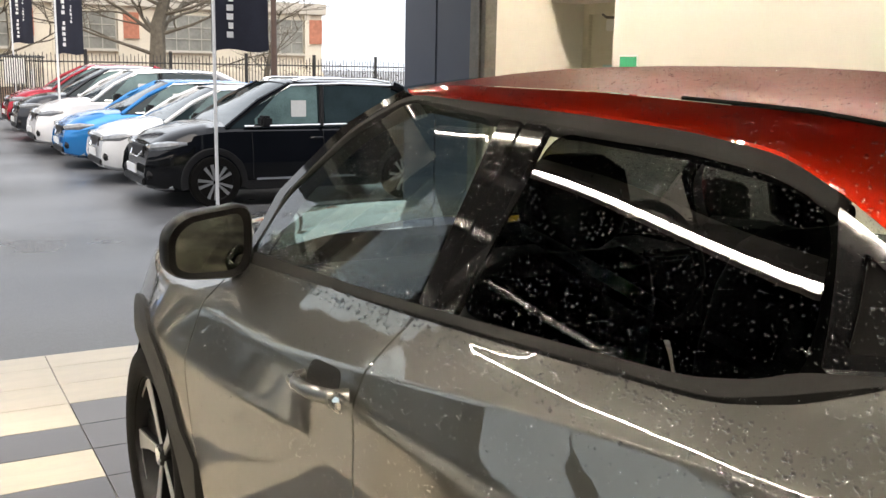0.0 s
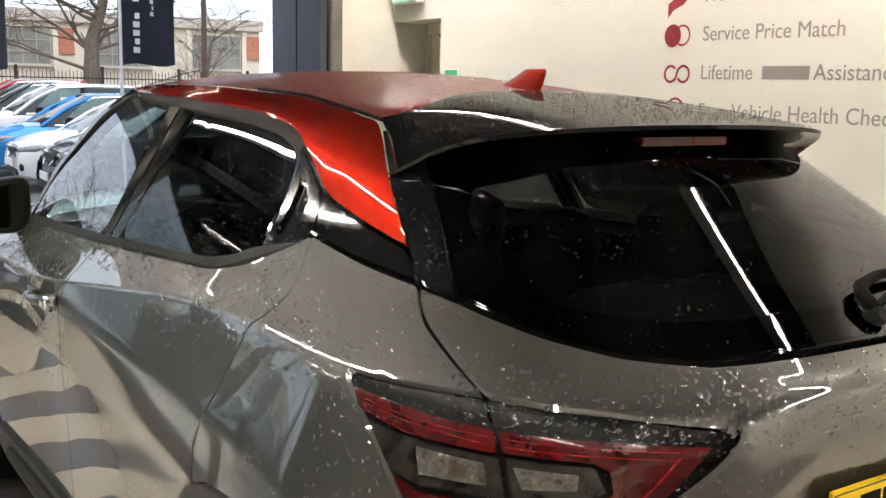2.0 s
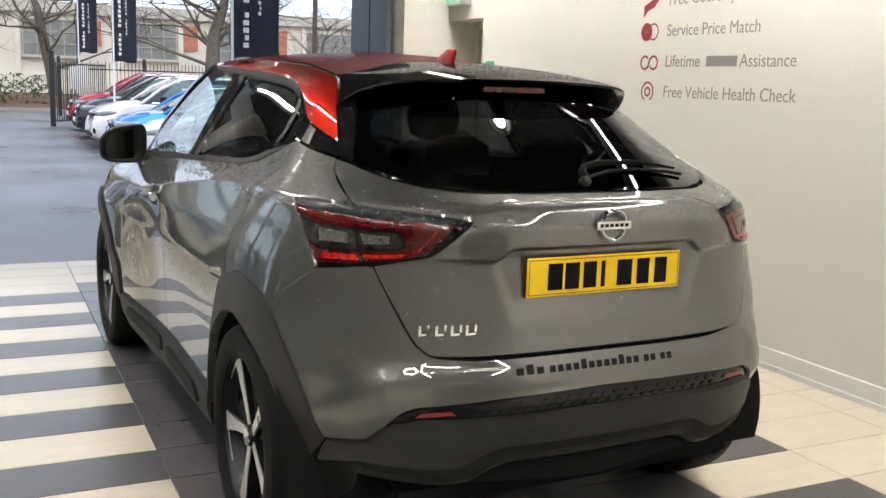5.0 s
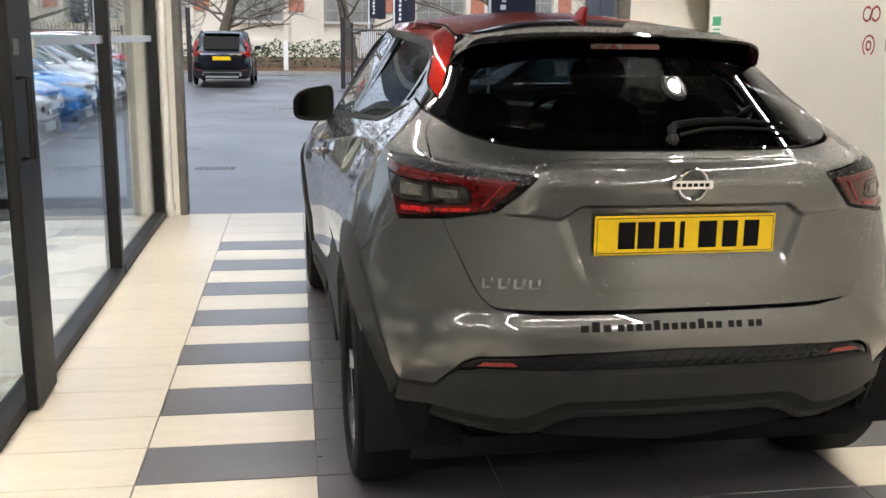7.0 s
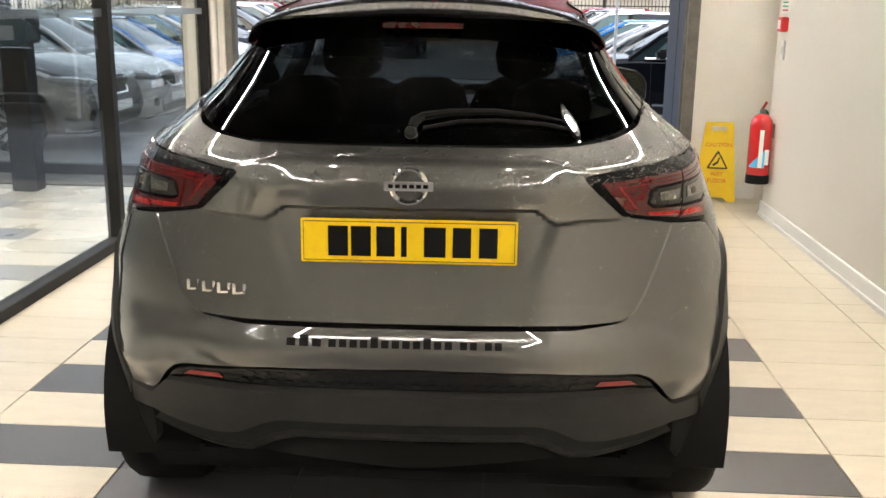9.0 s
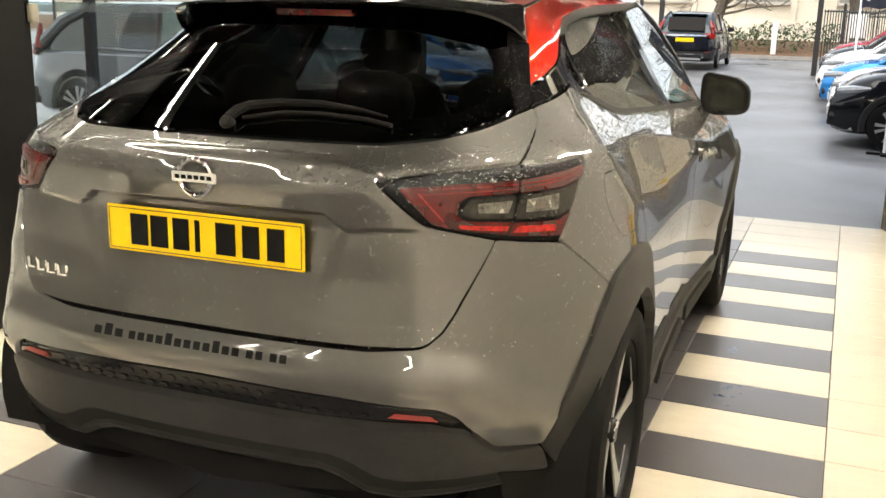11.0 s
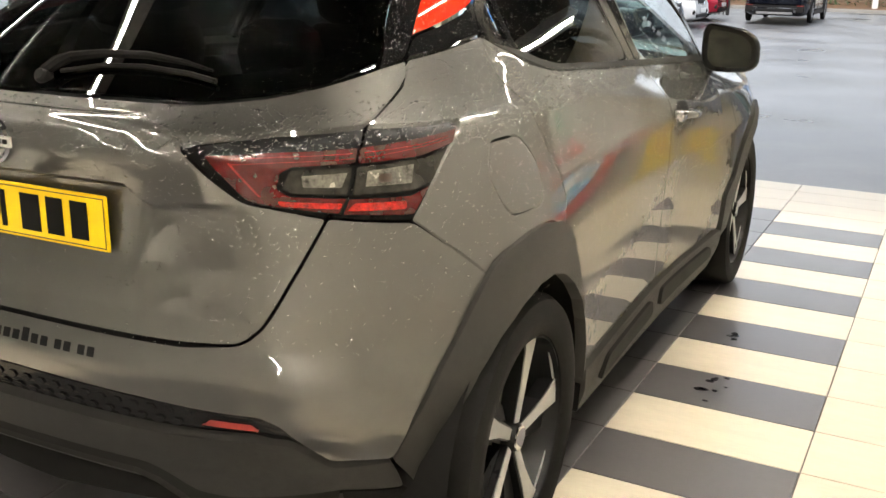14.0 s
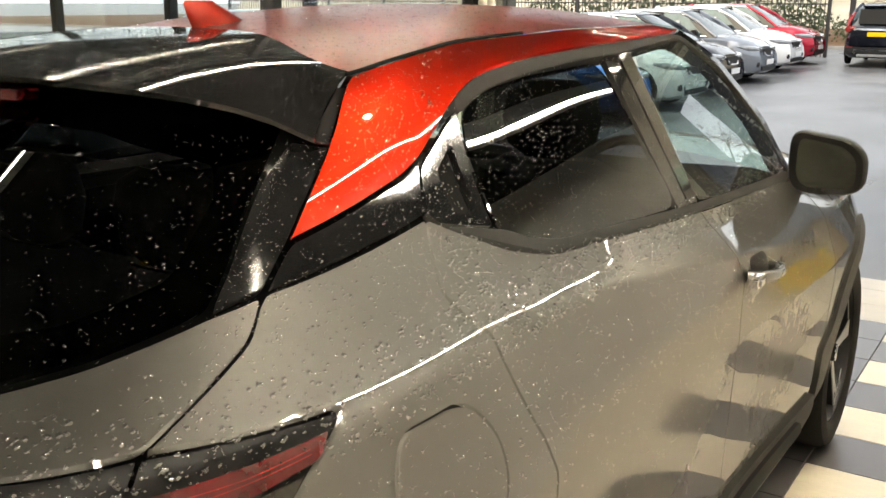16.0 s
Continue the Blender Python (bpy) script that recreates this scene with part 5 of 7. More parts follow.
def parked_car(m, colour, label, length=4.38, width=1.83, height=1.60, group="", suv=True, paper=True, rear_lamps=True, alloy=True, metal=0.3, rails=False, seen_behind=False):
    """Nose at y = 0 looking along -y, wheels on z = 0."""
    pm = material("parked paint", colour, 0.12, metal, vary=0.06, scale=3, grain=40, rough_vary=0.04, spec=0.3, coat=0.25)
    ob = thing("parked_car", label, "car", m, group)
    W, L, H = width / 2, length, height
    belt, nose_z = 0.635 * H, 0.535 * H
    wb0, wb1 = 0.19 * L, 0.80 * L
    cowl, tail = 0.265 * L, 0.985 * L
    ys = np.linspace(0, L, 44)

    def w_at(y):
        return W * min(1, (1 - (1 - min(1, y / 0.8)) ** 2.4) * 0.26 + 0.74) * min(1, 0.80 + 0.20 * (1 - (1 - min(1, (L - y) / 0.6)) ** 2.5))

    def top_at(y):
        hood = nose_z - 0.10 * max(0, 1 - y / 0.12) ** 2 + (belt - nose_z) * (1 - (1 - min(1, y / cowl)) ** 1.8) + 0.02
        return hood if y < cowl else belt + 0.02

    def bow(y, z):
        """How far the nose falls back above and below the bumper."""
        f = max(0, 1 - y / 1.0) ** 2
        return f * (0.30 * max(0, (z - 0.46) / 0.5) ** 2 + 0.16 * max(0, (0.42 - z) / 0.25) ** 2)

    bm = bmesh.new()
    rows = []
    for y in ys:
        w, t = w_at(y), top_at(y)
        nose = max(0, 1 - y / 0.18)
        end = max(0, 1 - (L - y) / 0.15)
        low, squash = 0.20 + 0.05 * nose + 0.10 * end, 1 - 0.2 * end ** 2
        prof = [(0.0, low), (0.80 * w, low), (0.95 * w, low + 0.06), (1.0 * w, 0.42), (1.0 * w, 0.62), (0.985 * w, 0.72), (0.94 * w, t - 0.06 - 0.02), (0.86 * w, t - 0.012), (0.55 * w, t + 0.022 * (y < cowl)), (0.0, t + 0.035 * (y < cowl))]
        mid = 0.60
        prof = [(x, mid + (z - mid) * (squash if z > mid and y > 1 else 1)) for x, z in prof]
        full = [(-x, z) for x, z in prof[:0:-1]] + prof
        rows.append([bm.verts.new((x, y + bow(y, z), z)) for x, z in full])
    ring_mesh(bm, rows)
    bm.faces.new(rows[0])
    bm.faces.new(rows[-1][::-1])
    bmesh.ops.remove_doubles(bm, verts=bm.verts, dist=1e-4)
    part("body", bm, pm, ob, smooth=True)
    # glasshouse
    a0, a1, a2, a3 = cowl - 0.16, cowl + 0.80, 0.78 * L, tail - 0.06
    bm = bmesh.new()
    rows = []
    for f in np.linspace(0, 1, 30):
        y = a0 + (a3 - a0) * f
        if y < a1:
            u = (y - a0) / (a1 - a0)
            z = belt + (H - belt) * (u ** 0.86) * 0.985
        elif y < a2:
            u = (y - a1) / (a2 - a1)
            z = belt + (H - belt) * (0.985 + 0.015 * math.sin(u * math.pi) - 0.03 * u * u)
        else:
            u = (y - a2) / (a3 - a2)
            z = belt + (H - belt) * (0.955 * (1 - u ** 2.2))
        w = w_at(y)
        k = max(0.02, (z - belt) / (H - belt))
        rows.append([bm.verts.new((x, y, q)) for x, q in ((-0.90 * w, belt - 0.02), (-(0.90 - 0.20 * k) * w, belt + (z - belt) * 0.93), (-(0.84 - 0.20 * k) * w, belt + (z - belt) * 0.99), (0, z + 0.015), ((0.84 - 0.20 * k) * w, belt + (z - belt) * 0.99), ((0.90 - 0.20 * k) * w, belt + (z - belt) * 0.93), (0.90 * w, belt - 0.02))])
    ring_mesh(bm, rows)
    glass_ob = part("glazing", bm, CAR_GLASS, ob, smooth=True)
    # roof skin and pillars
    bm = bmesh.new()
    rows = []
    for f in np.linspace(0, 1, 18):
        y = a1 - 0.06 + (a2 + 0.10 - a1 + 0.06) * f
        u = min(1, max(0, (y - a1) / (a2 - a1)))
        z = belt + (H - belt) * (0.985 + 0.015 * math.sin(u * math.pi) - 0.03 * u * u) - (0.035 if f == 0 else 0.05 if f == 1 else 0)
        w = w_at(y)
        rows.append([bm.verts.new((x * w, y, z + d)) for x, d in ((-0.72, -0.055), (-0.715, -0.01), (-0.62, 0.012), (0, 0.03), (0.62, 0.012), (0.715, -0.01), (0.72, -0.055))])
    ring_mesh(bm, rows)
    part("roof", bm, pm, ob, smooth=True)
    for sg in (1, -1):
        for ya, yb, r, name in ((a0 + 0.02, a1 - 0.02, 0.035, "pillar"), (a2 + 0.02, a3 - 0.02, 0.07, "pillar")):
            w = w_at(ya)
            pts = [(sg * 0.88 * w, ya if name and ya < a1 else yb, belt - 0.01), (sg * 0.79 * w, (ya + yb) / 2, belt + (H - belt) * (0.55 if ya < a1 else 0.62)), (sg * 0.715 * w, yb if ya < a1 else ya, belt + (H - belt) * 0.93)]
            part(name, tube(bmesh.new(), pts, r, 8), pm if ya < a1 else pm, ob, smooth=True)
        ym = a1 + 0.33
        part("door_pillar", tube(bmesh.new(), [(sg * 0.905 * W, ym + 0.04, belt), (sg * 0.73 * W, ym + 0.10, H * 0.965)], 0.035, 6), CAR_TRIM, ob)
        part("sill_trim", boxes((sg * W * 0.99 - 0.02, sg * W * 0.99 + 0.02, wb0 + 0.40, wb1 - 0.40, 0.22, 0.34), bevel=0.01), CAR_TRIM, ob)
        for u0, u1, name, mt in ((a0 + 0.40, ym - 0.01, "front_side_window", SIDE_GLASS), (ym + 0.10, ym + 0.98, "rear_side_window", CAR_GLASS)):
            # panes a little proud of the glazing, cut by the screen pillar's slope
            bm = bmesh.new()
            quad = []
            for y, top in ((u0, 0.10 if "front" in name else 0.84), (u0 + (0.46 if "front" in name else 0.3), 0.84), (u1 + 0.04, 0.84), (u1, 0.0), (u0, 0.0)):
                k = 0.04 + top
                quad.append(Vector((sg * ((0.90 - 0.205 * k) * w_at(y) + 0.012), y, belt + 0.03 + (H - belt) * top)))
            lo = [bm.verts.new(q - Vector((sg * 0.02, 0, 0))) for q in quad]
            hi = [bm.verts.new(q) for q in quad]
            bm.faces.new(hi)
            for i in range(5):
                bm.faces.new((lo[i], lo[(i + 1) % 5], hi[(i + 1) % 5], hi[i]))
            part(name, bm, mt, ob)
        for y in (a0 + 0.34, ym + 0.05, ym + 1.02):
            part("door_seam", tube(bmesh.new(), [(sg * (0.945 * w_at(y) + 0.0), y, belt - 0.05), (sg * 0.998 * w_at(y), y, 0.70), (sg * 1.0 * w_at(y), y, 0.36)], 0.006, 5), CAR_TRIM, ob)
        part("window_line", tube(bmesh.new(), [(sg * 0.80 * W, a0 + 0.30, belt + (H - belt) * 0.30), (sg * 0.735 * W, a1 - 0.02, belt + (H - belt) * 0.90), (sg * 0.722 * W, (a1 + a2) / 2, belt + (H - belt) * 0.955), (sg * 0.722 * W, a2, belt + (H - belt) * 0.92)], 0.016, 6), CHROME, ob, "bright window line")
        part("belt_trim", tube(bmesh.new(), [(sg * 0.905 * W, a0 + 0.25, belt + 0.005), (sg * 0.905 * W, a2, belt + 0.03)], 0.014, 6), CHROME, ob)
        part("door_handle", tube(bmesh.new(), [(sg * W * 0.985, ym - 0.14, 0.54 * H), (sg * (W * 0.985 + 0.02), ym - 0.10, 0.545 * H), (sg * (W * 0.985 + 0.02), ym + 0.02, 0.545 * H)], 0.014, 6), pm, ob)
        mirror = part("door_mirror", boxes((sg * (W + 0.08) - 0.10, sg * (W + 0.08) + 0.10, a0 + 0.40, a0 + 0.55, belt + 0.01, belt + 0.15), bevel=0.03), pm if not alloy else CAR_TRIM, ob, smooth=True)
        head = bmesh.new()
        tube(head, [(sg * 0.46 * W, 0.0 + bow(0, nose_z - 0.10), nose_z - 0.115), (sg * 0.70 * W, 0.015 + bow(0, nose_z - 0.09), nose_z - 0.10), (sg * 0.95 * w_at(0.22), 0.22 + bow(0.22, nose_z - 0.08), nose_z - 0.075), (sg * 0.95 * w_at(0.48), 0.48 + bow(0.48, nose_z - 0.06), nose_z - 0.045)], 0.062, 8, (0.45, 1, 1, 0.35))
        part("headlamp", head, HEADLAMP, ob, smooth=True)
        fog = turned(bmesh.new(), [(0.0001, -0.02), (0.06, -0.02), (0.06, 0.02)], Matrix.Translation((sg * 0.68 * W, 0.16, 0.40)) @ Matrix.Rotation(math.pi / 2, 4, "X"), 14)
        part("fog_lamp", fog, CHROME, ob)
        tl = bmesh.new()
        tube(tl, [(sg * 0.62 * W, L - 0.035, belt - 0.06), (sg * 0.80 * W, L - 0.06, belt - 0.05), (sg * 0.92 * W, L - 0.22, belt + 0.02), (sg * 0.84 * W, L - 0.20, belt + 0.30)], 0.055, 8, (0.6, 1, 1, 0.5))
        part("tail_lamp", tl, RED_BRIGHT, ob, smooth=True)
        for yc in (wb0, wb1):
            mm = Matrix.Translation((sg * (W - 0.10), yc, 0.335)) @ Matrix.Rotation(sg * math.pi / 2, 4, "Y")
            bm = bmesh.new()
            rows = []
            for q in np.linspace(radians(-12), radians(192), 26):
                rows.append([bm.verts.new((sg * (W - 0.10 + h), yc + r * math.cos(q), 0.335 + r * math.sin(q))) for r, h in ((0.352, 0.04), (0.352, 0.108), (0.37, 0.116), (0.43, 0.112), (0.44, 0.08))])
            ring_mesh(bm, rows)
            part("wheel_arch", bm, CAR_TRIM, ob, smooth=True)
            wh = part("wheel", turned(bmesh.new(), [(0.20, 0.0), (0.33, 0.02), (0.335, 0.05), (0.335, 0.10), (0.32, 0.118), (0.245, 0.120), (0.235, 0.11)], mm, 30), RUBBER, ob, smooth=True)
            part("rim", turned(bmesh.new(), [(0.02, 0.09), (0.225, 0.085), (0.24, 0.118), (0.232, 0.121), (0.215, 0.10), (0.02, 0.10)], mm, 24), RIM_BLACK, wh, smooth=True)
            sp = bmesh.new()
            for k in range(10):
                r = mm @ Matrix.Rotation(2 * math.pi * (k + 0.3 * (k % 2)) / 10, 4, "Z")
                q = [r @ Vector(p) for p in ((0.03, -0.012, 0.112), (0.03, 0.012, 0.112), (0.232, 0.022, 0.121), (0.232, -0.022, 0.121))]
                lo = [r @ Vector(p) for p in ((0.03, -0.012, 0.098), (0.03, 0.012, 0.098), (0.232, 0.022, 0.10), (0.232, -0.022, 0.10))]
                v0, v1 = [sp.verts.new(p) for p in q], [sp.verts.new(p) for p in lo]
                sp.faces.new(v0)
                for i in range(4):
                    sp.faces.new((v0[i], v1[i], v1[(i + 1) % 4], v0[(i + 1) % 4]))
            part("spokes", sp, DULL_ALLOY, wh)
    part("grille", boxes((-0.40 * W, 0.40 * W, bow(0, nose_z - 0.16) - 0.012, 0.12, nose_z - 0.24, nose_z - 0.09), (-0.62 * W, 0.62 * W, 0.0, 0.12, 0.29, 0.38), bevel=0.015), CAR_TRIM, ob)
    part("grille_chrome", tube(bmesh.new(), [(-0.42 * W, bow(0, nose_z - 0.09), nose_z - 0.085), (-0.24 * W, bow(0, nose_z - 0.22) - 0.018, nose_z - 0.245), (0.24 * W, bow(0, nose_z - 0.22) - 0.018, nose_z - 0.245), (0.42 * W, bow(0, nose_z - 0.09), nose_z - 0.085)], 0.013, 6), CHROME, ob)
    part("front_plate", boxes((-0.26, 0.26, -0.022, -0.004, 0.42, 0.53), bevel=0.003), PLATE_WHITE, ob, "blank white front plate")
    if rear_lamps:
        part("rear_plate", boxes((-0.26, 0.26, L + 0.001, L + 0.012, 0.76, 0.87), bevel=0.003), PLATE_YELLOW, ob, "yellow rear plate")
        part("rear_bumper", boxes((-0.90 * W, 0.90 * W, L - 0.12, L + 0.03, 0.30, 0.52), bevel=0.03), CAR_TRIM, ob)
        part("bumper_strip", boxes((-0.66 * W, 0.66 * W, L + 0.025, L + 0.036, 0.40, 0.425), bevel=0.003), CHROME, ob)
    for sg in (1, -1):
        # bonnet edges, bumper corner inlets, wipers
        part("bonnet_line", tube(bmesh.new(), [(sg * 0.50 * W, 0.10 + bow(0.10, top_at(0.1)), top_at(0.10) + 0.004), (sg * 0.60 * W, 0.5 + bow(0.5, top_at(0.5)), top_at(0.5) + 0.006), (sg * 0.66 * W, cowl - 0.1, top_at(cowl - 0.1) + 0.004)], 0.007, 5), CAR_TRIM, ob)
        inlet = bmesh.new()
        tube(inlet, [(sg * 0.60 * W, 0.07 + bow(0.05, 0.42), 0.42), (sg * 0.74 * W, 0.08 + bow(0.08, 0.43), 0.43), (sg * 0.90 * w_at(0.22), 0.22, 0.44)], 0.075, 8, (0.7, 1, 0.5))
        part("bumper_inlet", inlet, CAR_TRIM, ob, smooth=True)
        part("door_strip", boxes((sg * W * 0.995 - 0.012, sg * W * 0.995 + 0.026, wb0 + 0.55, wb1 - 0.75, 0.345, 0.375), bevel=0.006), CHROME if rails else CAR_TRIM, ob)
        if rails:
            part("roof_rail", tube(bmesh.new(), [(sg * 0.66 * W, a1 + 0.05, H + 0.005), (sg * 0.665 * W, a1 + 0.2, H + 0.035), (sg * 0.665 * W, a2 - 0.25, H + 0.03), (sg * 0.66 * W, a2, H - 0.01)], 0.016, 6), CHROME, ob, "silver roof rail", smooth=True)
    part("lower_spoiler", tube(bmesh.new(), [(-0.93 * w_at(0.35), 0.34, 0.27), (-0.80 * w_at(0.1), 0.10 + bow(0.1, 0.26), 0.255), (0, 0.02 + bow(0, 0.26), 0.25), (0.80 * w_at(0.1), 0.10 + bow(0.1, 0.26), 0.255), (0.93 * w_at(0.35), 0.34, 0.27)], 0.028, 8), DULL_ALLOY if alloy else CAR_TRIM, ob, smooth=True)
    part("wiper", tube(bmesh.new(), [(-0.5 * W, a0 + 0.06, belt + 0.04), (0.1 * W, a0 + 0.10, belt + 0.075), (0.55 * W, a0 + 0.12, belt + 0.06)], 0.012, 5), CAR_TRIM, ob)
    if seen_behind:
        for sg in (1, -1):
            lamp = part("rear_lamp", boxes((sg * 0.86 * W - 0.10, sg * 0.86 * W + 0.07, L - 0.14, L + 0.004, belt - 0.16, belt + 0.0), bevel=0.03), RED_BRIGHT, ob, "red rear lamp", smooth=True)
            part("lamp_upright", tube(bmesh.new(), [(sg * 0.88 * W, L - 0.08, belt - 0.04), (sg * 0.84 * W, L - 0.13, belt + 0.16), (sg * 0.74 * W, L - 0.24, belt + 0.36)], 0.045, 8, (1, 0.9, 0.6)), RED_BRIGHT, lamp, smooth=True)
            part("exhaust", turned(bmesh.new(), [(0.030, 0.0), (0.042, 0.0), (0.042, 0.06), (0.030, 0.06)], Matrix.Translation((sg * 0.62 * W, L - 0.02, 0.34)) @ Matrix.Rotation(-math.pi / 2, 4, "X"), 16), CHROME, ob, smooth=True)
            part("rear_reflector", boxes((sg * 0.78 * W - 0.09, sg * 0.78 * W + 0.09, L + 0.028, L + 0.036, 0.47, 0.50), bevel=0.003), DULL_RED, ob)
        part("rear_screen", boxes((-0.60 * W, 0.60 * W, L - 0.02, L - 0.004, 0, 0.42), bevel=0.02), LAMP_BLACK, ob).matrix_local = Matrix.Translation((0, L - 0.055, belt + 0.06)) @ Matrix.Rotation(radians(26), 4, "X") @ Matrix.Translation((0, -L, 0))
        part("tailgate_strip", boxes((-0.70 * W, 0.70 * W, L - 0.01, L + 0.012, belt - 0.10, belt - 0.05), bevel=0.006), CHROME, ob)
        part("skid_plate", boxes((-0.55 * W, 0.55 * W, L - 0.06, L + 0.034, 0.245, 0.31), bevel=0.012), DULL_ALLOY, ob)
        part("roof_spoiler", boxes((-0.60 * W, 0.60 * W, 0.86 * L - 0.1, 0.86 * L + 0.14, H - 0.10, H - 0.055), bevel=0.015), pm, ob, smooth=True)
    if paper:
        for sg in (1, -1):
            part("price_sheet", boxes((sg * 0.862 * W - 0.003, sg * 0.862 * W + 0.010, a1 - 0.05, a1 + 0.16, belt + 0.10, belt + 0.34)), PAPER, ob, "white sheet of paper in the window")
    return ob


def stand(x, y, turn):
    return pose(x, y, ground_z(y) - 0.005, 0, 0, turn)


ROW_E = "cars parked in the east row"
ROW_W = "cars parked in the west row"
# the nose looks along -x in the east row (turn -90 brings -y to -x)
parked_car(stand(1.10, 13.55, -90), (0.004, 0.0045, 0.006), "black five door crossover parked on wet asphalt", 4.45, 1.84, 1.63, ROW_E, rails=True)
parked_car(stand(1.05, 16.2, -90), (0.72, 0.73, 0.74), "white compact hatchback parked beside a black crossover", 4.05, 1.75, 1.48, ROW_E, metal=0.0)
parked_car(stand(0.85, 18.6, -90), (0.02, 0.20, 0.52), "bright blue hatchback parked in the row", 4.2, 1.77, 1.52, ROW_E)
parked_car(stand(0.70, 21.1, -90), (0.74, 0.74, 0.75), "white crossover with dark grille parked in the row", 4.48, 1.85, 1.64, ROW_E, metal=0.0)
parked_car(stand(0.65, 23.7, -90), (0.03, 0.033, 0.04), "dark grey crossover parked in the row", 4.38, 1.83, 1.60, ROW_E)
parked_car(stand(0.70, 26.2, -90), (0.33, 0.015, 0.03), "dark red crossover parked at the row's end", 4.38, 1.83, 1.60, ROW_E)
parked_car(stand(-4.15, 8.9, 90), (0.15, 0.16, 0.18), "grey crossover parked outside the showroom glass", 4.38, 1.83, 1.60, ROW_W, paper=False)
parked_car(stand(-4.35, 11.5, 90), (0.55, 0.57, 0.60), "silver crossover parked outside the showroom glass", 4.38, 1.83, 1.60, ROW_W)
parked_car(stand(-4.35, 14.1, 90), (0.03, 0.16, 0.45), "blue hatchback parked between pale cars", 4.2, 1.78, 1.52, ROW_W)
parked_car(stand(-4.25, 16.7, 90), (0.72, 0.73, 0.74), "white crossover parked in the west row", 4.38, 1.83, 1.60, ROW_W, metal=0.0)
parked_car(stand(-4.55, 19.9, 90), (0.022, 0.024, 0.032), "black crossover with bright fog lamps in the west row", 4.38, 1.83, 1.60, ROW_W)
parked_car(stand(-4.60, 22.7, 90), (0.20, 0.22, 0.25), "blue grey crossover parked in the west row", 4.38, 1.83, 1.60, ROW_W)
parked_car(stand(-4.65, 25.5, 90), (0.70, 0.71, 0.72), "white crossover parked in the west row", 4.38, 1.83, 1.60, ROW_W, metal=0.0)
parked_car(stand(-4.75, 28.4, 90), (0.36, 0.015, 0.035), "red crossover parked by the gate", 4.38, 1.83, 1.60, ROW_W)
parked_car(stand(-3.16, 31.9, 0) @ Matrix.Rotation(math.pi, 4, "Z"), (0.005, 0.006, 0.011), "black estate crossover parked beyond the gate, seen from behind", 4.4, 1.74, 1.60, seen_behind=True)

# ---- flags ----
FLAG = material("navy flag cloth", (0.036, 0.040, 0.062), 0.8, vary=0.15, scale=8)
POLE = material("white pole", (0.70, 0.71, 0.72), 0.35, vary=0.06)


def flag(x, y, z0, w, h):
    ob = thing("flag_pole", "white pole with a navy feather flag", "flag", pose(x, y, ground_z(y)), "dealer flags")
    part("pole", tube(bmesh.new(), [(0, 0, 0), (0, 0, 4.3)], 0.022, 10), POLE, ob, smooth=True)
    part("foot", boxes((-0.22, 0.22, -0.05, 0.05, 0, 0.03), (-0.05, 0.05, -0.22, 0.22, 0, 0.03), bevel=0.006), RUBBER, ob)
    bm = bmesh.new()
    rows = []
    for k in range(11):
        u = k / 10
        row = []
        for j in range(13):
            v = j / 12
            row.append(bm.verts.new((-0.03 + w * u, 0.05 * math.sin(7 * u + 4 * v) * u, z0 - ground_z(y) + h * v + 0.05 * u * (1 - v) + 0.03 * math.sin(6 * u) * (1 - v))))
        rows.append(row)
    ring_mesh(bm, rows)
    r = bmesh.ops.solidify(bm, geom=bm.faces[:], thickness=0.004)
    cloth = part("cloth", bm, FLAG, ob, "navy cloth with white bars of text", smooth=True)
    for a, b, c, d, n in ((0.26, 0.37, 0.06, 0.74, 13), (0.55, 0.61, 0.30, 0.74, 12)):
        # one short bar for each letter, running up the cloth
        for j in range(n):
            if j == n // 2 - 1:
                continue
            bm = bmesh.new()
            ends = [c + (d - c) * (j + e) / n for e in (0.12, 0.80)]
            quad = [bm.verts.new((-0.03 + w * u, 0.05 * math.sin(7 * u + 4 * v) * u - 0.010, z0 - ground_z(y) + h * v + 0.05 * u * (1 - v) + 0.03 * math.sin(6 * u) * (1 - v))) for u, v in ((a + 0.03 * (j % 3 == 1), ends[0]), (b, ends[0]), (b, ends[1]), (a + 0.03 * (j % 3 == 1), ends[1]))]
            bm.faces.new(quad)
            part("text_bar", bm, POLE, cloth)


flag(1.86, 12.25, 1.68, 0.74, 2.1)
flag(1.40, 22.0, 1.66, 0.56, 2.1)
flag(1.46, 31.0, 2.00, 0.60, 2.1)
sb = thing("notice_board", "white notice board on a post by the gate", "sign", pose(1.42, 30.6, ground_z(30.6)))
part("post", tube(bmesh.new(), [(0, 0, 0), (0, 0, 1.75)], 0.03, 8), POLE, sb)
part("board", boxes((-0.27, 0.27, -0.04, -0.02, 0.95, 1.65), bevel=0.005), PLATE_WHITE, sb)

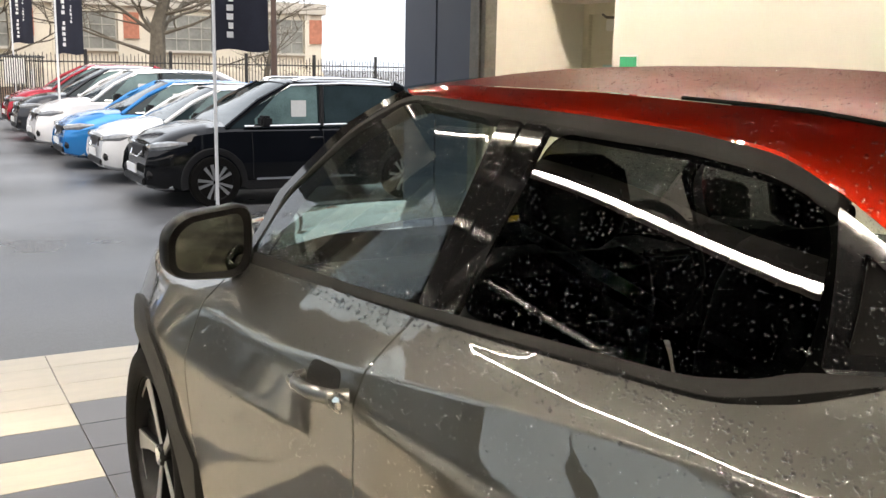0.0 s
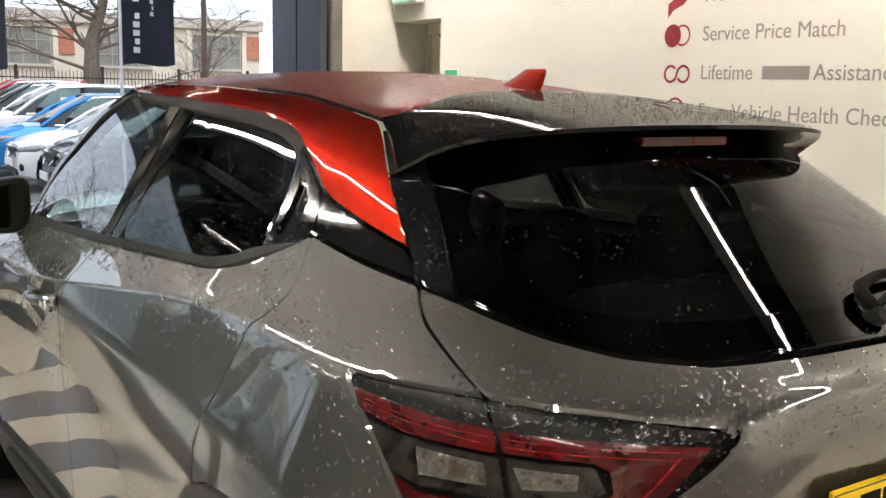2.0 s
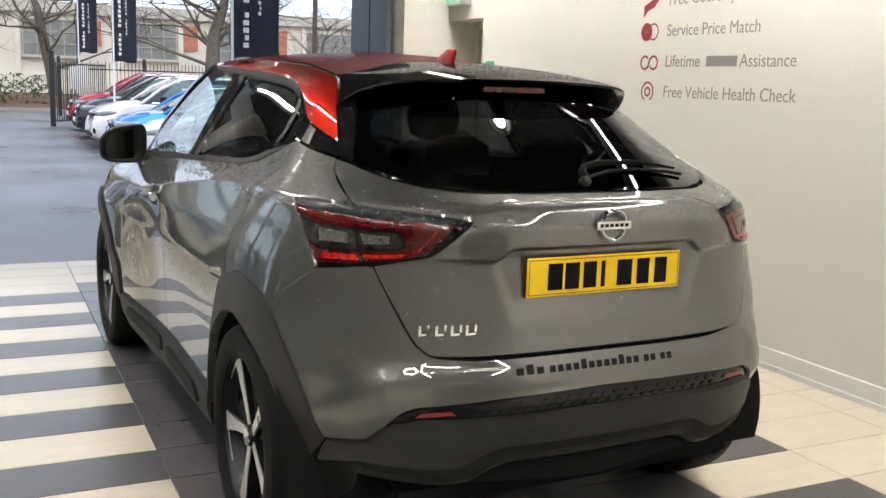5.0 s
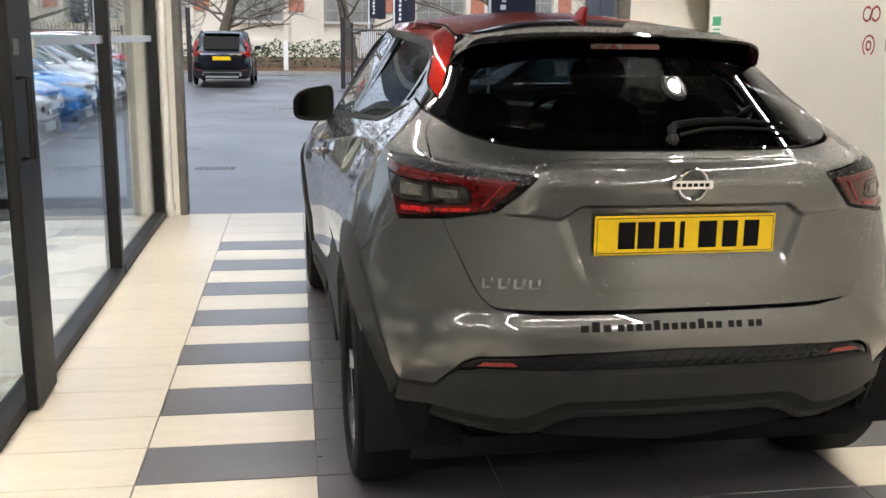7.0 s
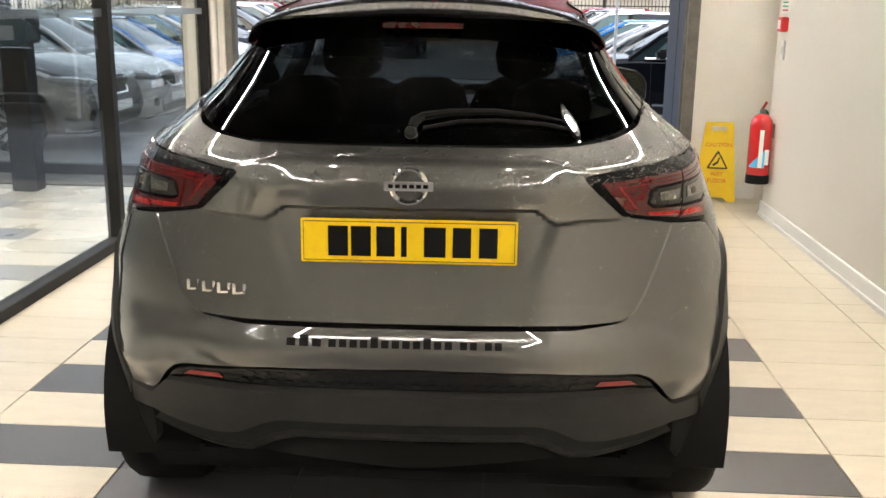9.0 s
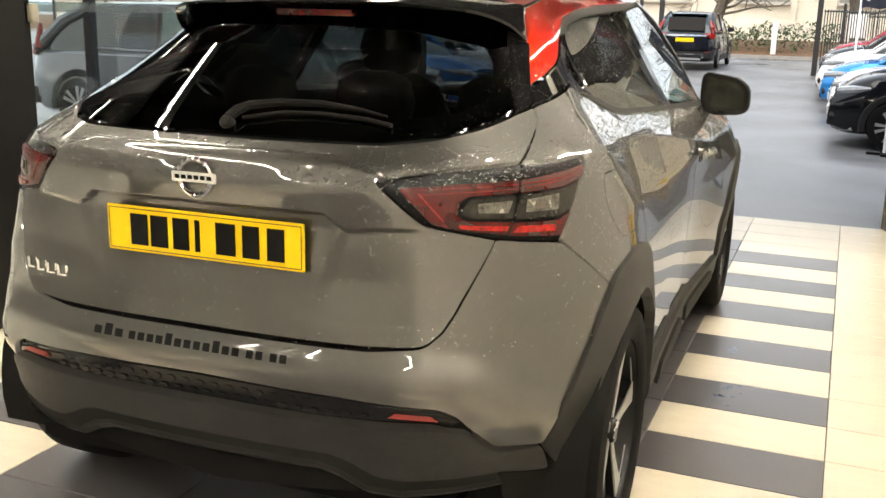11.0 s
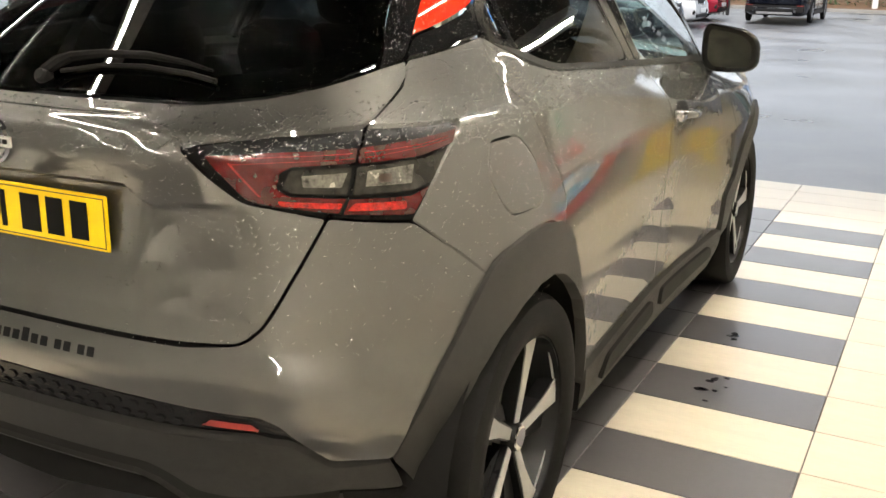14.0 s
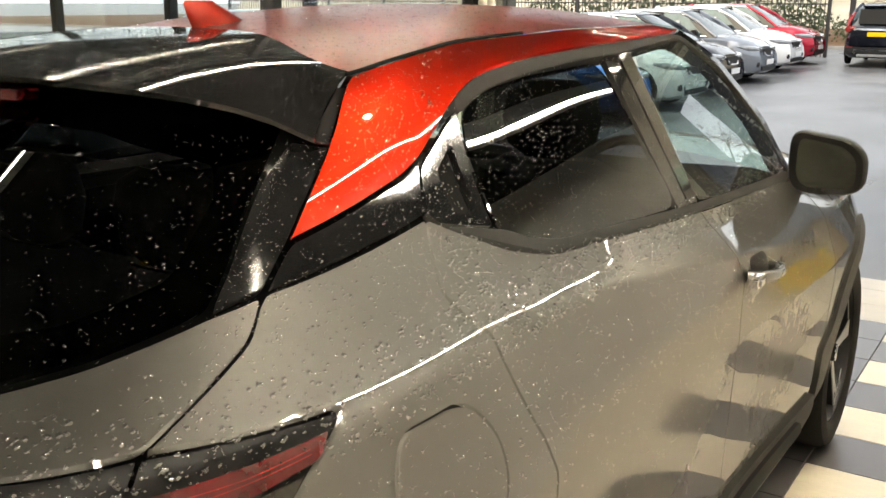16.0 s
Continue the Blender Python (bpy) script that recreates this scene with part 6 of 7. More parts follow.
# ---- kerb, hedge, fence, gate ----
KERB = material("concrete kerb", (0.30, 0.29, 0.27), 0.85, vary=0.2, scale=3, bump=0.4)
IRON = material("black iron", (0.018, 0.018, 0.019), 0.5, vary=0.2)
LEAF = material("hedge leaves", (0.055, 0.085, 0.03), 0.6, vary=0.45, scale=2, per_island=0.8)
LITTER = material("brown leaf litter", (0.12, 0.065, 0.03), 0.9, vary=0.4, scale=5, bump=0.6, bump_scale=40)
GRASS = material("rough grass bank", (0.06, 0.075, 0.03), 0.9, vary=0.4, scale=3, bump=0.8, bump_scale=30)
BARK = material("grey bark", (0.13, 0.115, 0.09), 0.9, vary=0.35, scale=6, bump=0.6, bump_scale=50)
solid("kerb", boxes((-60, 60, 36.0, 36.15, -0.1, 0.10), bevel=0.01), KERB, "grey concrete kerb along the far road edge", "kerb", "structure")
bank = bmesh.new()
rows = []
for y, z in ((36.15, 0.09), (36.8, 0.14), (37.6, 0.32), (39.0, 0.42), (44, 0.40), (60, 0.4)):
    rows.append([bank.verts.new((x, y, z + 0.06 * noise.noise((x * 0.7, y, 0)))) for x in np.linspace(-60, 60, 61)])
ring_mesh(bank, rows)
solid("verge", bank, LITTER, "leaf strewn grass verge behind the kerb", "ground", "structure")


def leaf_heap(x0, x1, y0, y1, z0, z1, count, size, seed, name="hedge", label="low untidy green hedge on the verge", mat=None):
    rng = random.Random(seed)
    vs, fs = [], []
    for k in range(count):
        u = rng.random()
        x = x0 + (x1 - x0) * u
        top = z1 - 0.25 * (z1 - z0) * abs(noise.noise((x * 0.6, seed, 0))) * 2
        q = rng.random() * math.pi
        p = Vector((x, (y0 + y1) / 2 - (y1 - y0) / 2 * math.cos(q) * rng.uniform(0.75, 1), z0 + (top - z0) * math.sin(q) * rng.uniform(0.55, 1.0)))
        a, b = Vector((rng.gauss(0, 1), rng.gauss(0, 1), rng.gauss(0, 1))).normalized(), Vector((rng.gauss(0, 1), rng.gauss(0, 1), rng.gauss(0, 1))).normalized()
        s = size * rng.uniform(0.6, 1.3)
        i = len(vs)
        vs += [p - a * s, p + b * s * 0.5, p + a * s, p - b * s * 0.5]
        fs.append((i, i + 1, i + 2, i + 3))
    me = bpy.data.meshes.new(name)
    me.from_pydata(vs, [], fs)
    me.materials.append(mat or LEAF)
    return tagged(new(name, me), label, "hedge", kind="stuff")


leaf_heap(-26, 1.0, 37.0, 38.8, 0.2, 1.35, 7000, 0.085, 3)
leaf_heap(-16, -5.6, 31.5, 33.0, -0.05, 2.3, 6000, 0.085, 5, label="tall green hedge behind the west row")
leaf_heap(14, 30, 42.5, 44, 0.3, 1.75, 3500, 0.05, 8, label="thin shrubs beyond the fence", mat=BARK)


def fence(p0, p1, height, name_label):
    ob = thing("fence", name_label, "fence")
    a, b = Vector((*p0, 0)), Vector((*p1, 0))
    n = int((b - a).length / 0.13)
    bm = bmesh.new()
    for k in range(n):
        p = a.lerp(b, k / n)
        z = ground_z(p.y)
        box(bm, p.x - 0.011, p.x + 0.011, p.y - 0.011, p.y + 0.011, z, z + height - 0.06 * (k % 2))
    tagged(part("railing", bm, IRON, ob), kind="stuff")
    for h in (0.25, height - 0.28):
        part("rail", tube(bmesh.new(), [tuple(a.lerp(b, k / 6) + Vector((0, 0, ground_z(a.lerp(b, k / 6).y) + h))) for k in range(7)], 0.025, 6), IRON, ob)
    m = max(1, int((b - a).length / 2.75))
    for k in range(m + 1):
        p = a.lerp(b, k / m)
        z = ground_z(p.y)
        part("post", boxes((p.x - 0.05, p.x + 0.05, p.y - 0.05, p.y + 0.05, z, z + height + 0.12), bevel=0.008), IRON, ob)


fence((1.0, 33.0), (38.0, 41.0), 1.85, "black iron railings behind the east row")
fence((-30.0, 31.2), (-5.2, 31.2), 1.85, "black iron railings behind the west row")
for x, y, h in ((0.42, 27.6, 2.05), (-4.35, 30.2, 2.3)):
    g = thing("gate_post", "square black gate post", "gate post", pose(x, y, ground_z(y)), "gate posts")
    part("shaft", boxes((-0.07, 0.07, -0.07, 0.07, 0, h), bevel=0.006), IRON, g)
    part("cap", boxes((-0.085, 0.085, -0.085, 0.085, h, h + 0.04), bevel=0.01), IRON, g)
gl = thing("gate", "open black iron gate folded back beside the red car", "gate", pose(0.5, 27.7, ground_z(27.7), 0, 0, 58))
for h in (0.15, 1.75):
    part("rail", tube(bmesh.new(), [(0.06, 0, h), (3.2, 0, h)], 0.025, 6), IRON, gl)
for k in range(24):
    part("bar", boxes((0.08 + 0.13 * k, 0.10 + 0.13 * k, -0.01, 0.01, 0.10, 1.80)), IRON, gl)
for k, x in enumerate((-1.35, 2.6)):
    p = thing("bollard", "white concrete marker post in the hedge", "post", pose(x, 36.9, 0.1), "marker posts")
    part("shaft", boxes((-0.09, 0.09, -0.09, 0.09, 0, 1.15), bevel=0.02), PLATE_WHITE, p)
drain = thing("drain_cover", "iron drain cover in the asphalt", "drain cover", pose(-2.05, 10.0, ground_z(10.0) + 0.002))
part("frame", boxes((-0.24, 0.24, -0.17, 0.17, -0.01, 0.004)), IRON, drain)
for k in range(7):
    part("slot_bar", boxes((-0.21 + 0.06 * k, -0.18 + 0.06 * k, -0.14, 0.14, 0.004, 0.009)), STEEL, drain)

lamp_post = thing("lamp_post", "tall brown lamp post beyond the parked cars", "lamp post", pose(8.88, 30.0, ground_z(30)))
part("shaft", tube(bmesh.new(), [(0, 0, 0), (0, 0, 3), (0, 0, 8)], 0.085, 10, (1.2, 1, 0.8)), material("rust brown paint", (0.075, 0.045, 0.035), 0.6, vary=0.2), lamp_post, smooth=True)
part("head", boxes((-0.15, 0.15, -0.6, 0.1, 7.95, 8.1), bevel=0.03), IRON, lamp_post)

# ---- the works building over the road ----
RENDER = material("stained pale render", (0.74, 0.70, 0.60), 0.85, vary=0.14, scale=0.7, grain=12)
BRICK = material("red brick infill", (0.50, 0.21, 0.14), 0.85, vary=0.25, scale=5, grain=30)
STEELWIN = material("grey dusty glass", (0.26, 0.27, 0.25), 0.3, vary=0.35, scale=0.9, grain=7)
FRAMEPAINT = material("pale window bars", (0.42, 0.42, 0.38), 0.6, vary=0.1)
PARAPET = material("weathered coping", (0.55, 0.53, 0.48), 0.8, vary=0.12, scale=1)
works = thing("works_building", "long low pale rendered works building with steel windows", "building", pose(0, 48, 0.3))
part("wall", boxes((-46, 17.9, 0.25, 9, 0, 4.05)), RENDER, works)
part("parapet", boxes((-46.2, 18.05, 0.0, 9.2, 3.80, 4.35), bevel=0.03), PARAPET, works)
part("plinth", boxes((-46, 17.95, 0.05, 0.26, 0, 0.9)), RENDER, works)
for k in range(14):
    x = 17.9 - 4.6 * k
    part("brick_panel", boxes((x - 0.75, x - 0.02, 0.16, 0.24, 2.35, 3.55)), BRICK, works)
    part("pier", boxes((x - 1.0, x - 0.76, 0.08, 0.24, 0.9, 3.8)), RENDER, works)
    w = part("window", boxes((x - 3.5, x - 1.1, 0.14, 0.24, 1.85, 3.5)), STEELWIN, works)
    bars = [(x - 3.5 + 0.6 * j - 0.02, x - 3.5 + 0.6 * j + 0.02, 0.10, 0.139, 1.85, 3.5) for j in range(5)]
    bars += [(x - 3.5, x - 1.1, 0.105, 0.1385, 1.85 + 0.55 * j - 0.02, 1.85 + 0.55 * j + 0.02) for j in range(4)]
    for d in bars:
        part("glazing_bar", boxes(d), FRAMEPAINT, w)
    part("sill", boxes((x - 3.6, x - 1.0, 0.04, 0.24, 1.74, 1.84)), PARAPET, w)
    part("pier", boxes((x - 3.86, x - 3.62, 0.08, 0.24, 0.9, 3.8)), RENDER, works)

# ---- bare trees ----
def tree(x, y, height, seed, r0=0.26):
    rng = random.Random(seed)
    ob = thing("bare_tree", "bare leafless winter tree behind the railings", "tree", pose(x, y, 0.15), "bare trees")
    trunk, twigs = bmesh.new(), bmesh.new()

    def limb(bm, p, d, length, r, depth):
        pts, rad = [p], [1.0]
        for k in range(4):
            d = (d + Vector((rng.gauss(0, 0.16), rng.gauss(0, 0.16), rng.gauss(0.03, 0.12)))).normalized()
            pts.append(pts[-1] + d * length / 4)
            rad.append(1 - 0.16 * (k + 1))
        tube(bm, [tuple(q) for q in pts], r, 7 if depth < 2 else 4, rad)
        if depth < 4:
            for k in range(rng.choice((3, 4)) if depth else 13):
                i = rng.choice((2, 3, 4)) if depth else rng.choice((2, 2, 3, 3, 4))
                q = pts[i - 1].lerp(pts[i], rng.random())
                side = Vector((rng.gauss(0, 1), rng.gauss(0, 1), rng.uniform(-0.25, 0.8))).normalized()
                limb(twigs if depth >= 1 else trunk, q, (d * (0.45 if depth else 0.25) + side * 0.75).normalized(), length * rng.uniform(0.55, 0.78) * (1 if depth else 0.8), r * (0.50 if depth else 0.20), depth + 1)

    limb(trunk, Vector((0, 0, 0)), Vector((0.03, 0, 1)), height * 0.75, r0, 0)
    part("trunk", trunk, BARK, ob, smooth=True)
    tagged(part("branch_work", twigs, BARK, ob, smooth=True), kind="stuff")


tree(7.9, 41.5, 8.0, 4, 0.42)
tree(1.6, 42.5, 7.0, 11, 0.30)
tree(-4.5, 42.0, 7.0, 23, 0.30)
tree(13.5, 44.5, 5.5, 31, 0.16)
tree(-12, 43.0, 7.5, 37, 0.30)


# ---- opening: guides, piers, fire door ----
solid("door_guide", boxes((1.655, 1.74, Y_END - 0.03, Y_END + 0.16, 0, 2.315), (1.64, 1.66, Y_END + 0.02, Y_END + 0.06, 0, 2.315), bevel=0.004), STEEL, "worn steel shutter guide at the opening", "door guide", "structure")
solid("door_guide_west", boxes((-1.985, -1.93, Y_END - 0.03, Y_END + 0.16, 0, 2.315), (-1.935, -1.92, Y_END + 0.02, Y_END + 0.08, 0, 2.315), bevel=0.004), STEEL, "worn steel shutter guide at the opening", "door guide", "structure")
solid("pillar_west", boxes((-2.12, -1.985, Y_END - 0.05, Y_END + 0.2, 0, 2.315), (-2.125, -2.05, Y_END - 0.06, Y_END - 0.05, 0, 0.10), bevel=0.004), CREAM, "cream painted pillar beside the glazing", "pillar", "structure")
solid("down_pipe", tube(tube(bmesh.new(), [(-2.055, Y_END - 0.085, 0.0), (-2.055, Y_END - 0.085, 2.98)], 0.03, 14), [(-2.055, Y_END - 0.085, 0.05), (-2.055, Y_END - 0.085, 0.11)], 0.04, 14), CREAM, "cream painted vertical pipe", "pipe", "structure", smooth=True)
pier = thing("facade_pier", "navy metal clad facade pier outside the opening", "pier", kind="structure")
for y0, y1 in ((5.84, 6.30), (6.31, 6.79)):
    part("cladding_panel", boxes((1.70, 2.6, y0, y1, -0.1, 3.6), bevel=0.006), NAVY, pier)
part("cladding_head", boxes((-2.19, 1.699, 5.84, 6.79, 2.35, 3.6)), NAVY, pier)
# unseen mass added above and beside the opening; it darkens the parked cars and asphalt
solid("facade", boxes((-14.0, 15.0, 6.2, 6.85, 3.61, 6.6), (2.61, 15.0, 6.2, 6.85, -0.1, 3.61)), NAVY, "unseen plain navy block, added to keep sky out of the parked cars' reflections", "facade", "structure")
# dark header box added out of view, so the car roof mirrors less sky
shutter = thing("added_dark_header", "unseen dark box over the opening, added to darken the roof's reflections", "shutter", kind="structure")
part("case", boxes((-1.93, 1.65, Y_END - 0.30, Y_END - 0.005, 2.33, 2.66), bevel=0.01), BRONZE, shutter)
part("bottom_bar", boxes((-1.92, 1.64, Y_END - 0.19, Y_END - 0.12, 2.29, 2.329), bevel=0.004), STEEL, shutter)

fire_door = thing("door_1", "magnolia painted fire door in a deep reveal", "door", kind="structure")
part("leaf", boxes((X_WALL + 0.29, X_WALL + 0.335, 5.03, 5.56, 0.0, 1.90), bevel=0.002), DOORPAINT, fire_door)
part("frame", boxes((X_WALL + 0.26, X_WALL + 0.36, 4.972, 5.03, 0, 1.97), (X_WALL + 0.26, X_WALL + 0.36, 5.56, 5.618, 0, 1.97), (X_WALL + 0.26, X_WALL + 0.36, 5.03, 5.56, 1.90, 1.97), bevel=0.003), DOORPAINT, fire_door)
part("back", boxes((X_WALL + 0.40, X_WALL + 0.44, 4.9, 5.7, 0, 2.1)), DOORPAINT, fire_door)
closer = part("door_closer", boxes((X_WALL + 0.22, X_WALL + 0.285, 5.10, 5.33, 1.79, 1.86), bevel=0.006), WHITE, fire_door, "white door closer")
part("arm", tube(bmesh.new(), [(X_WALL + 0.24, 5.15, 1.865), (X_WALL + 0.20, 5.30, 1.872), (X_WALL + 0.25, 5.40, 1.895)], 0.008, 8), STEEL, closer)
part("lever_handle", tube(bmesh.new(), [(X_WALL + 0.285, 5.12, 1.0), (X_WALL + 0.235, 5.12, 1.0), (X_WALL + 0.225, 5.15, 1.0), (X_WALL + 0.225, 5.24, 0.995)], 0.010, 10), CHROME, fire_door, "steel lever handle", smooth=True)
part("notice", boxes((X_WALL + 0.284, X_WALL + 0.2885, 5.30, 5.42, 1.50, 1.58)), material("pale blue notice", (0.45, 0.62, 0.62), 0.5, vary=0.2, scale=40), fire_door)

# ---- glazed partition on the west side ----
def glazed_wall():
    ob = thing("window_1", "dark framed floor to ceiling glazed partition", "glazing", kind="structure")
    ys = [-9.0, -6.6, -4.4, -2.2, -0.3, 1.645, 3.55, 5.52]
    for y in ys:
        part("mullion", boxes((X_GLASS - 0.05, X_GLASS + 0.04, y - 0.035, y + 0.035, 0.0, 2.96), bevel=0.003), BRONZE, ob)
    for a, b in zip(ys, ys[1:]):
        part("sill", boxes((X_GLASS - 0.05, X_GLASS + 0.045, a + 0.036, b - 0.036, 0, 0.055), bevel=0.003), BRONZE, ob)
        part("head", boxes((X_GLASS - 0.05, X_GLASS + 0.04, a + 0.036, b - 0.036, 2.88, 2.96)), BRONZE, ob)
        p = part("pane", boxes((X_GLASS - 0.006, X_GLASS + 0.004, a + 0.03, b - 0.03, 0.05, 2.9)), PANE, ob)
        p.visible_shadow = False
        part("marking_band", boxes((X_GLASS + 0.0045, X_GLASS + 0.0055, a + 0.036, b - 0.036, 1.385, 1.43)), FROST, ob, "frosted safety band")
    return ob


FROST = glass("frosted film", (0.62, 0.68, 0.68), rough=0.5, mirror=0.12)
glazed_wall()
leaf = thing("door_2", "dark aluminium glazed door leaf standing at the partition", "door", kind="structure")
part("stile", boxes((X_GLASS + 0.043, X_GLASS + 0.085, 1.30, 1.61, 0.01, 2.85), bevel=0.003), BRONZE, leaf)
part("pull_handle", tube(bmesh.new(), [(X_GLASS + 0.085, 1.36, 0.98), (X_GLASS + 0.125, 1.36, 0.98), (X_GLASS + 0.125, 1.36, 1.28), (X_GLASS + 0.085, 1.36, 1.28)], 0.011, 10), BRONZE, leaf, "black pull handle", smooth=True)
part("lock", boxes((X_GLASS + 0.084, X_GLASS + 0.092, 1.34, 1.40, 1.36, 1.42), bevel=0.003), STEEL, leaf)
switch = solid("push_button", boxes((X_GLASS + 0.042, X_GLASS + 0.075, 1.655, 1.70, 1.34, 1.42), bevel=0.005), DOORPAINT, "cream push button box on the door frame", "switch")
solid("black_post_box", boxes((-3.62, -3.42, 5.15, 5.32, 0.0, 1.15), (-3.66, -3.38, 5.10, 5.36, 1.15, 1.40), bevel=0.01), BRONZE, "black stand inside the showroom", "stand")

front = thing("window_2", "dark framed showroom front glazing", "glazing", kind="structure")
xs = [-9.0, -7.3, -5.65, -4.0, -2.42]
for x in xs:
    part("mullion", boxes((x - 0.04, x + 0.04, 5.98, 6.08, 0, 3.0), bevel=0.003), BRONZE, front)
for a, b in zip(xs, xs[1:]):
    part("sill", boxes((a + 0.041, b - 0.041, 5.98, 6.08, 0, 0.09), bevel=0.003), BRONZE, front)
    q = part("pane", boxes((a + 0.03, b - 0.03, 6.025, 6.033, 0.08, 3.0)), PANE, front)
    q.visible_shadow = False
solid("pillar_front", boxes((-2.38, -2.20, 5.75, 6.10, 0, 3.0)), CREAM, "cream pillar between the showroom front and the bay", "pillar", "structure")
mat_ob = thing("entrance_mat", "ribbed grey entrance mat on the showroom floor", "mat")
part("backing", boxes((-5.4, -2.5, 5.45, 5.95, -0.004, 0.004)), RUBBER, mat_ob)
for k in range(12):
    part("rib", boxes((-5.38, -2.52, 5.47 + 0.04 * k, 5.495 + 0.04 * k, 0.004, 0.010)), STEEL, mat_ob)

# ---- wall fittings ----
INK_ROOM = material("black sign print", (0.012, 0.012, 0.012), 0.5, vary=0.1)
GREEN = material("safety green", (0.03, 0.36, 0.16), 0.4, vary=0.05)
RED_SIGN = material("call point red", (0.55, 0.03, 0.03), 0.35, vary=0.08)
ICON_RED = material("dark red vinyl", (0.30, 0.025, 0.03), 0.5, vary=0.05)
GREY_VINYL = material("grey vinyl", (0.29, 0.26, 0.235), 0.5, vary=0.05)
YELLOW = material("yellow plastic", (0.80, 0.55, 0.02), 0.35, vary=0.06, scale=9)
EXT_RED = material("extinguisher red", (0.48, 0.02, 0.02), 0.22, vary=0.05, coat=0.5)
BLUE = material("label blue", (0.10, 0.42, 0.70), 0.4, vary=0.04)
GREEN_GLOW = glowing("lit exit panel", (0.1, 0.8, 0.4), 0.8)

exit_sign = thing("exit_sign", "green and white illuminated exit sign above the fire door", "sign")
part("case", boxes((X_WALL - 0.06, X_WALL, 5.19, 5.55, 2.085, 2.25), bevel=0.006), WHITE, exit_sign)
part("green_panel", boxes((X_WALL - 0.064, X_WALL - 0.060, 5.30, 5.54, 2.10, 2.24)), GREEN_GLOW, exit_sign)
part("pictogram", boxes((X_WALL - 0.0665, X_WALL - 0.0645, 5.34, 5.40, 2.12, 2.22), (X_WALL - 0.0665, X_WALL - 0.0645, 5.44, 5.50, 2.14, 2.16)), WHITE, exit_sign)
small = thing("safety_notice", "small green and white safety notice on the cream wall", "sign")
part("board", boxes((X_WALL - 0.004, X_WALL, 4.735, 4.905, 1.455, 1.632)), WHITE, small)
part("green_band", boxes((X_WALL - 0.006, X_WALL - 0.0045, 4.745, 4.895, 1.555, 1.624)), GREEN, small)
for k in range(3):
    part("text_bar", boxes((X_WALL - 0.006, X_WALL - 0.0045, 4.755, 4.885, 1.47 + 0.026 * k, 1.482 + 0.026 * k)), RED_SIGN if k == 0 else GREEN, small)
call = thing("call_point", "red break-glass fire call point on the wall", "fire call point")
part("case", boxes((X_WALL - 0.05, X_WALL, 4.72, 4.82, 1.33, 1.43), bevel=0.006), RED_SIGN, call)
part("face", boxes((X_WALL - 0.053, X_WALL - 0.0505, 4.74, 4.80, 1.35, 1.41)), WHITE, call)
sw = thing("wall_switch", "white wall switch below the call point", "switch")
part("plate", boxes((X_WALL - 0.012, X_WALL, 4.745, 4.825, 1.14, 1.27), bevel=0.003), WHITE, sw)
part("rocker", boxes((X_WALL - 0.016, X_WALL - 0.0125, 4.77, 4.80, 1.18, 1.23), bevel=0.001), DOORPAINT, sw)

ext = thing("fire_extinguisher", "red fire extinguisher hung low on the cream wall", "fire extinguisher", pose(2.085, 4.85, 0.26))
part("cylinder", turned(bmesh.new(), [(0.02, 0.003), (0.076, 0.003), (0.080, 0.02), (0.080, 0.41), (0.074, 0.45), (0.05, 0.485), (0.022, 0.50)], Matrix(), 36), EXT_RED, ext, smooth=True)
part("base_ring", turned(bmesh.new(), [(0.06, 0.0), (0.082, 0.0), (0.083, 0.06), (0.0805, 0.065)], Matrix(), 36), RUBBER, ext, smooth=True)
part("valve", boxes((-0.018, 0.018, -0.022, 0.022, 0.498, 0.535), bevel=0.006), STEEL, ext)
part("lever", tube(bmesh.new(), [(0, 0.02, 0.535), (0, -0.02, 0.55), (0, -0.075, 0.585)], 0.009, 8), EXT_RED, ext)
part("hose", tube(bmesh.new(), [(0.02, 0.02, 0.52), (0.05, 0.06, 0.50), (0.06, 0.075, 0.40), (0.055, 0.07, 0.20)], 0.010, 8), RUBBER, ext, smooth=True)
part("bracket", boxes((0.075, 0.086, -0.03, 0.03, 0.33, 0.43)), STEEL, ext)


def wrap_label(name, a0, a1, z0, z1, mat, r=0.0812, slope=0.0, label=""):
    bm = bmesh.new()
    n = 8
    lo, hi = [], []
    for k in range(n + 1):
        a = radians(a0 + (a1 - a0) * k / n)
        lo.append(bm.verts.new((r * math.cos(a), r * math.sin(a), z0)))
        hi.append(bm.verts.new((r * math.cos(a), r * math.sin(a), z1 - slope * (1 - k / n))))
    for k in range(n):
        bm.faces.new((lo[k], lo[k + 1], hi[k + 1], hi[k]))
    part(name, bm, mat, ext, label, smooth=True)


wrap_label("blue_label", 205, 285, 0.12, 0.25, BLUE, slope=0.12, label="pale blue label corner")
wrap_label("white_label", 285, 310, 0.14, 0.25, WHITE)
wrap_label("name_bar", 252, 272, 0.12, 0.39, WHITE, r=0.0816, label="white bar of the maker's name")

wet = thing("wet_floor_sign", "yellow folding wet floor caution sign", "caution sign", pose(1.935, 5.50, 0.0, 0, 0, -4))


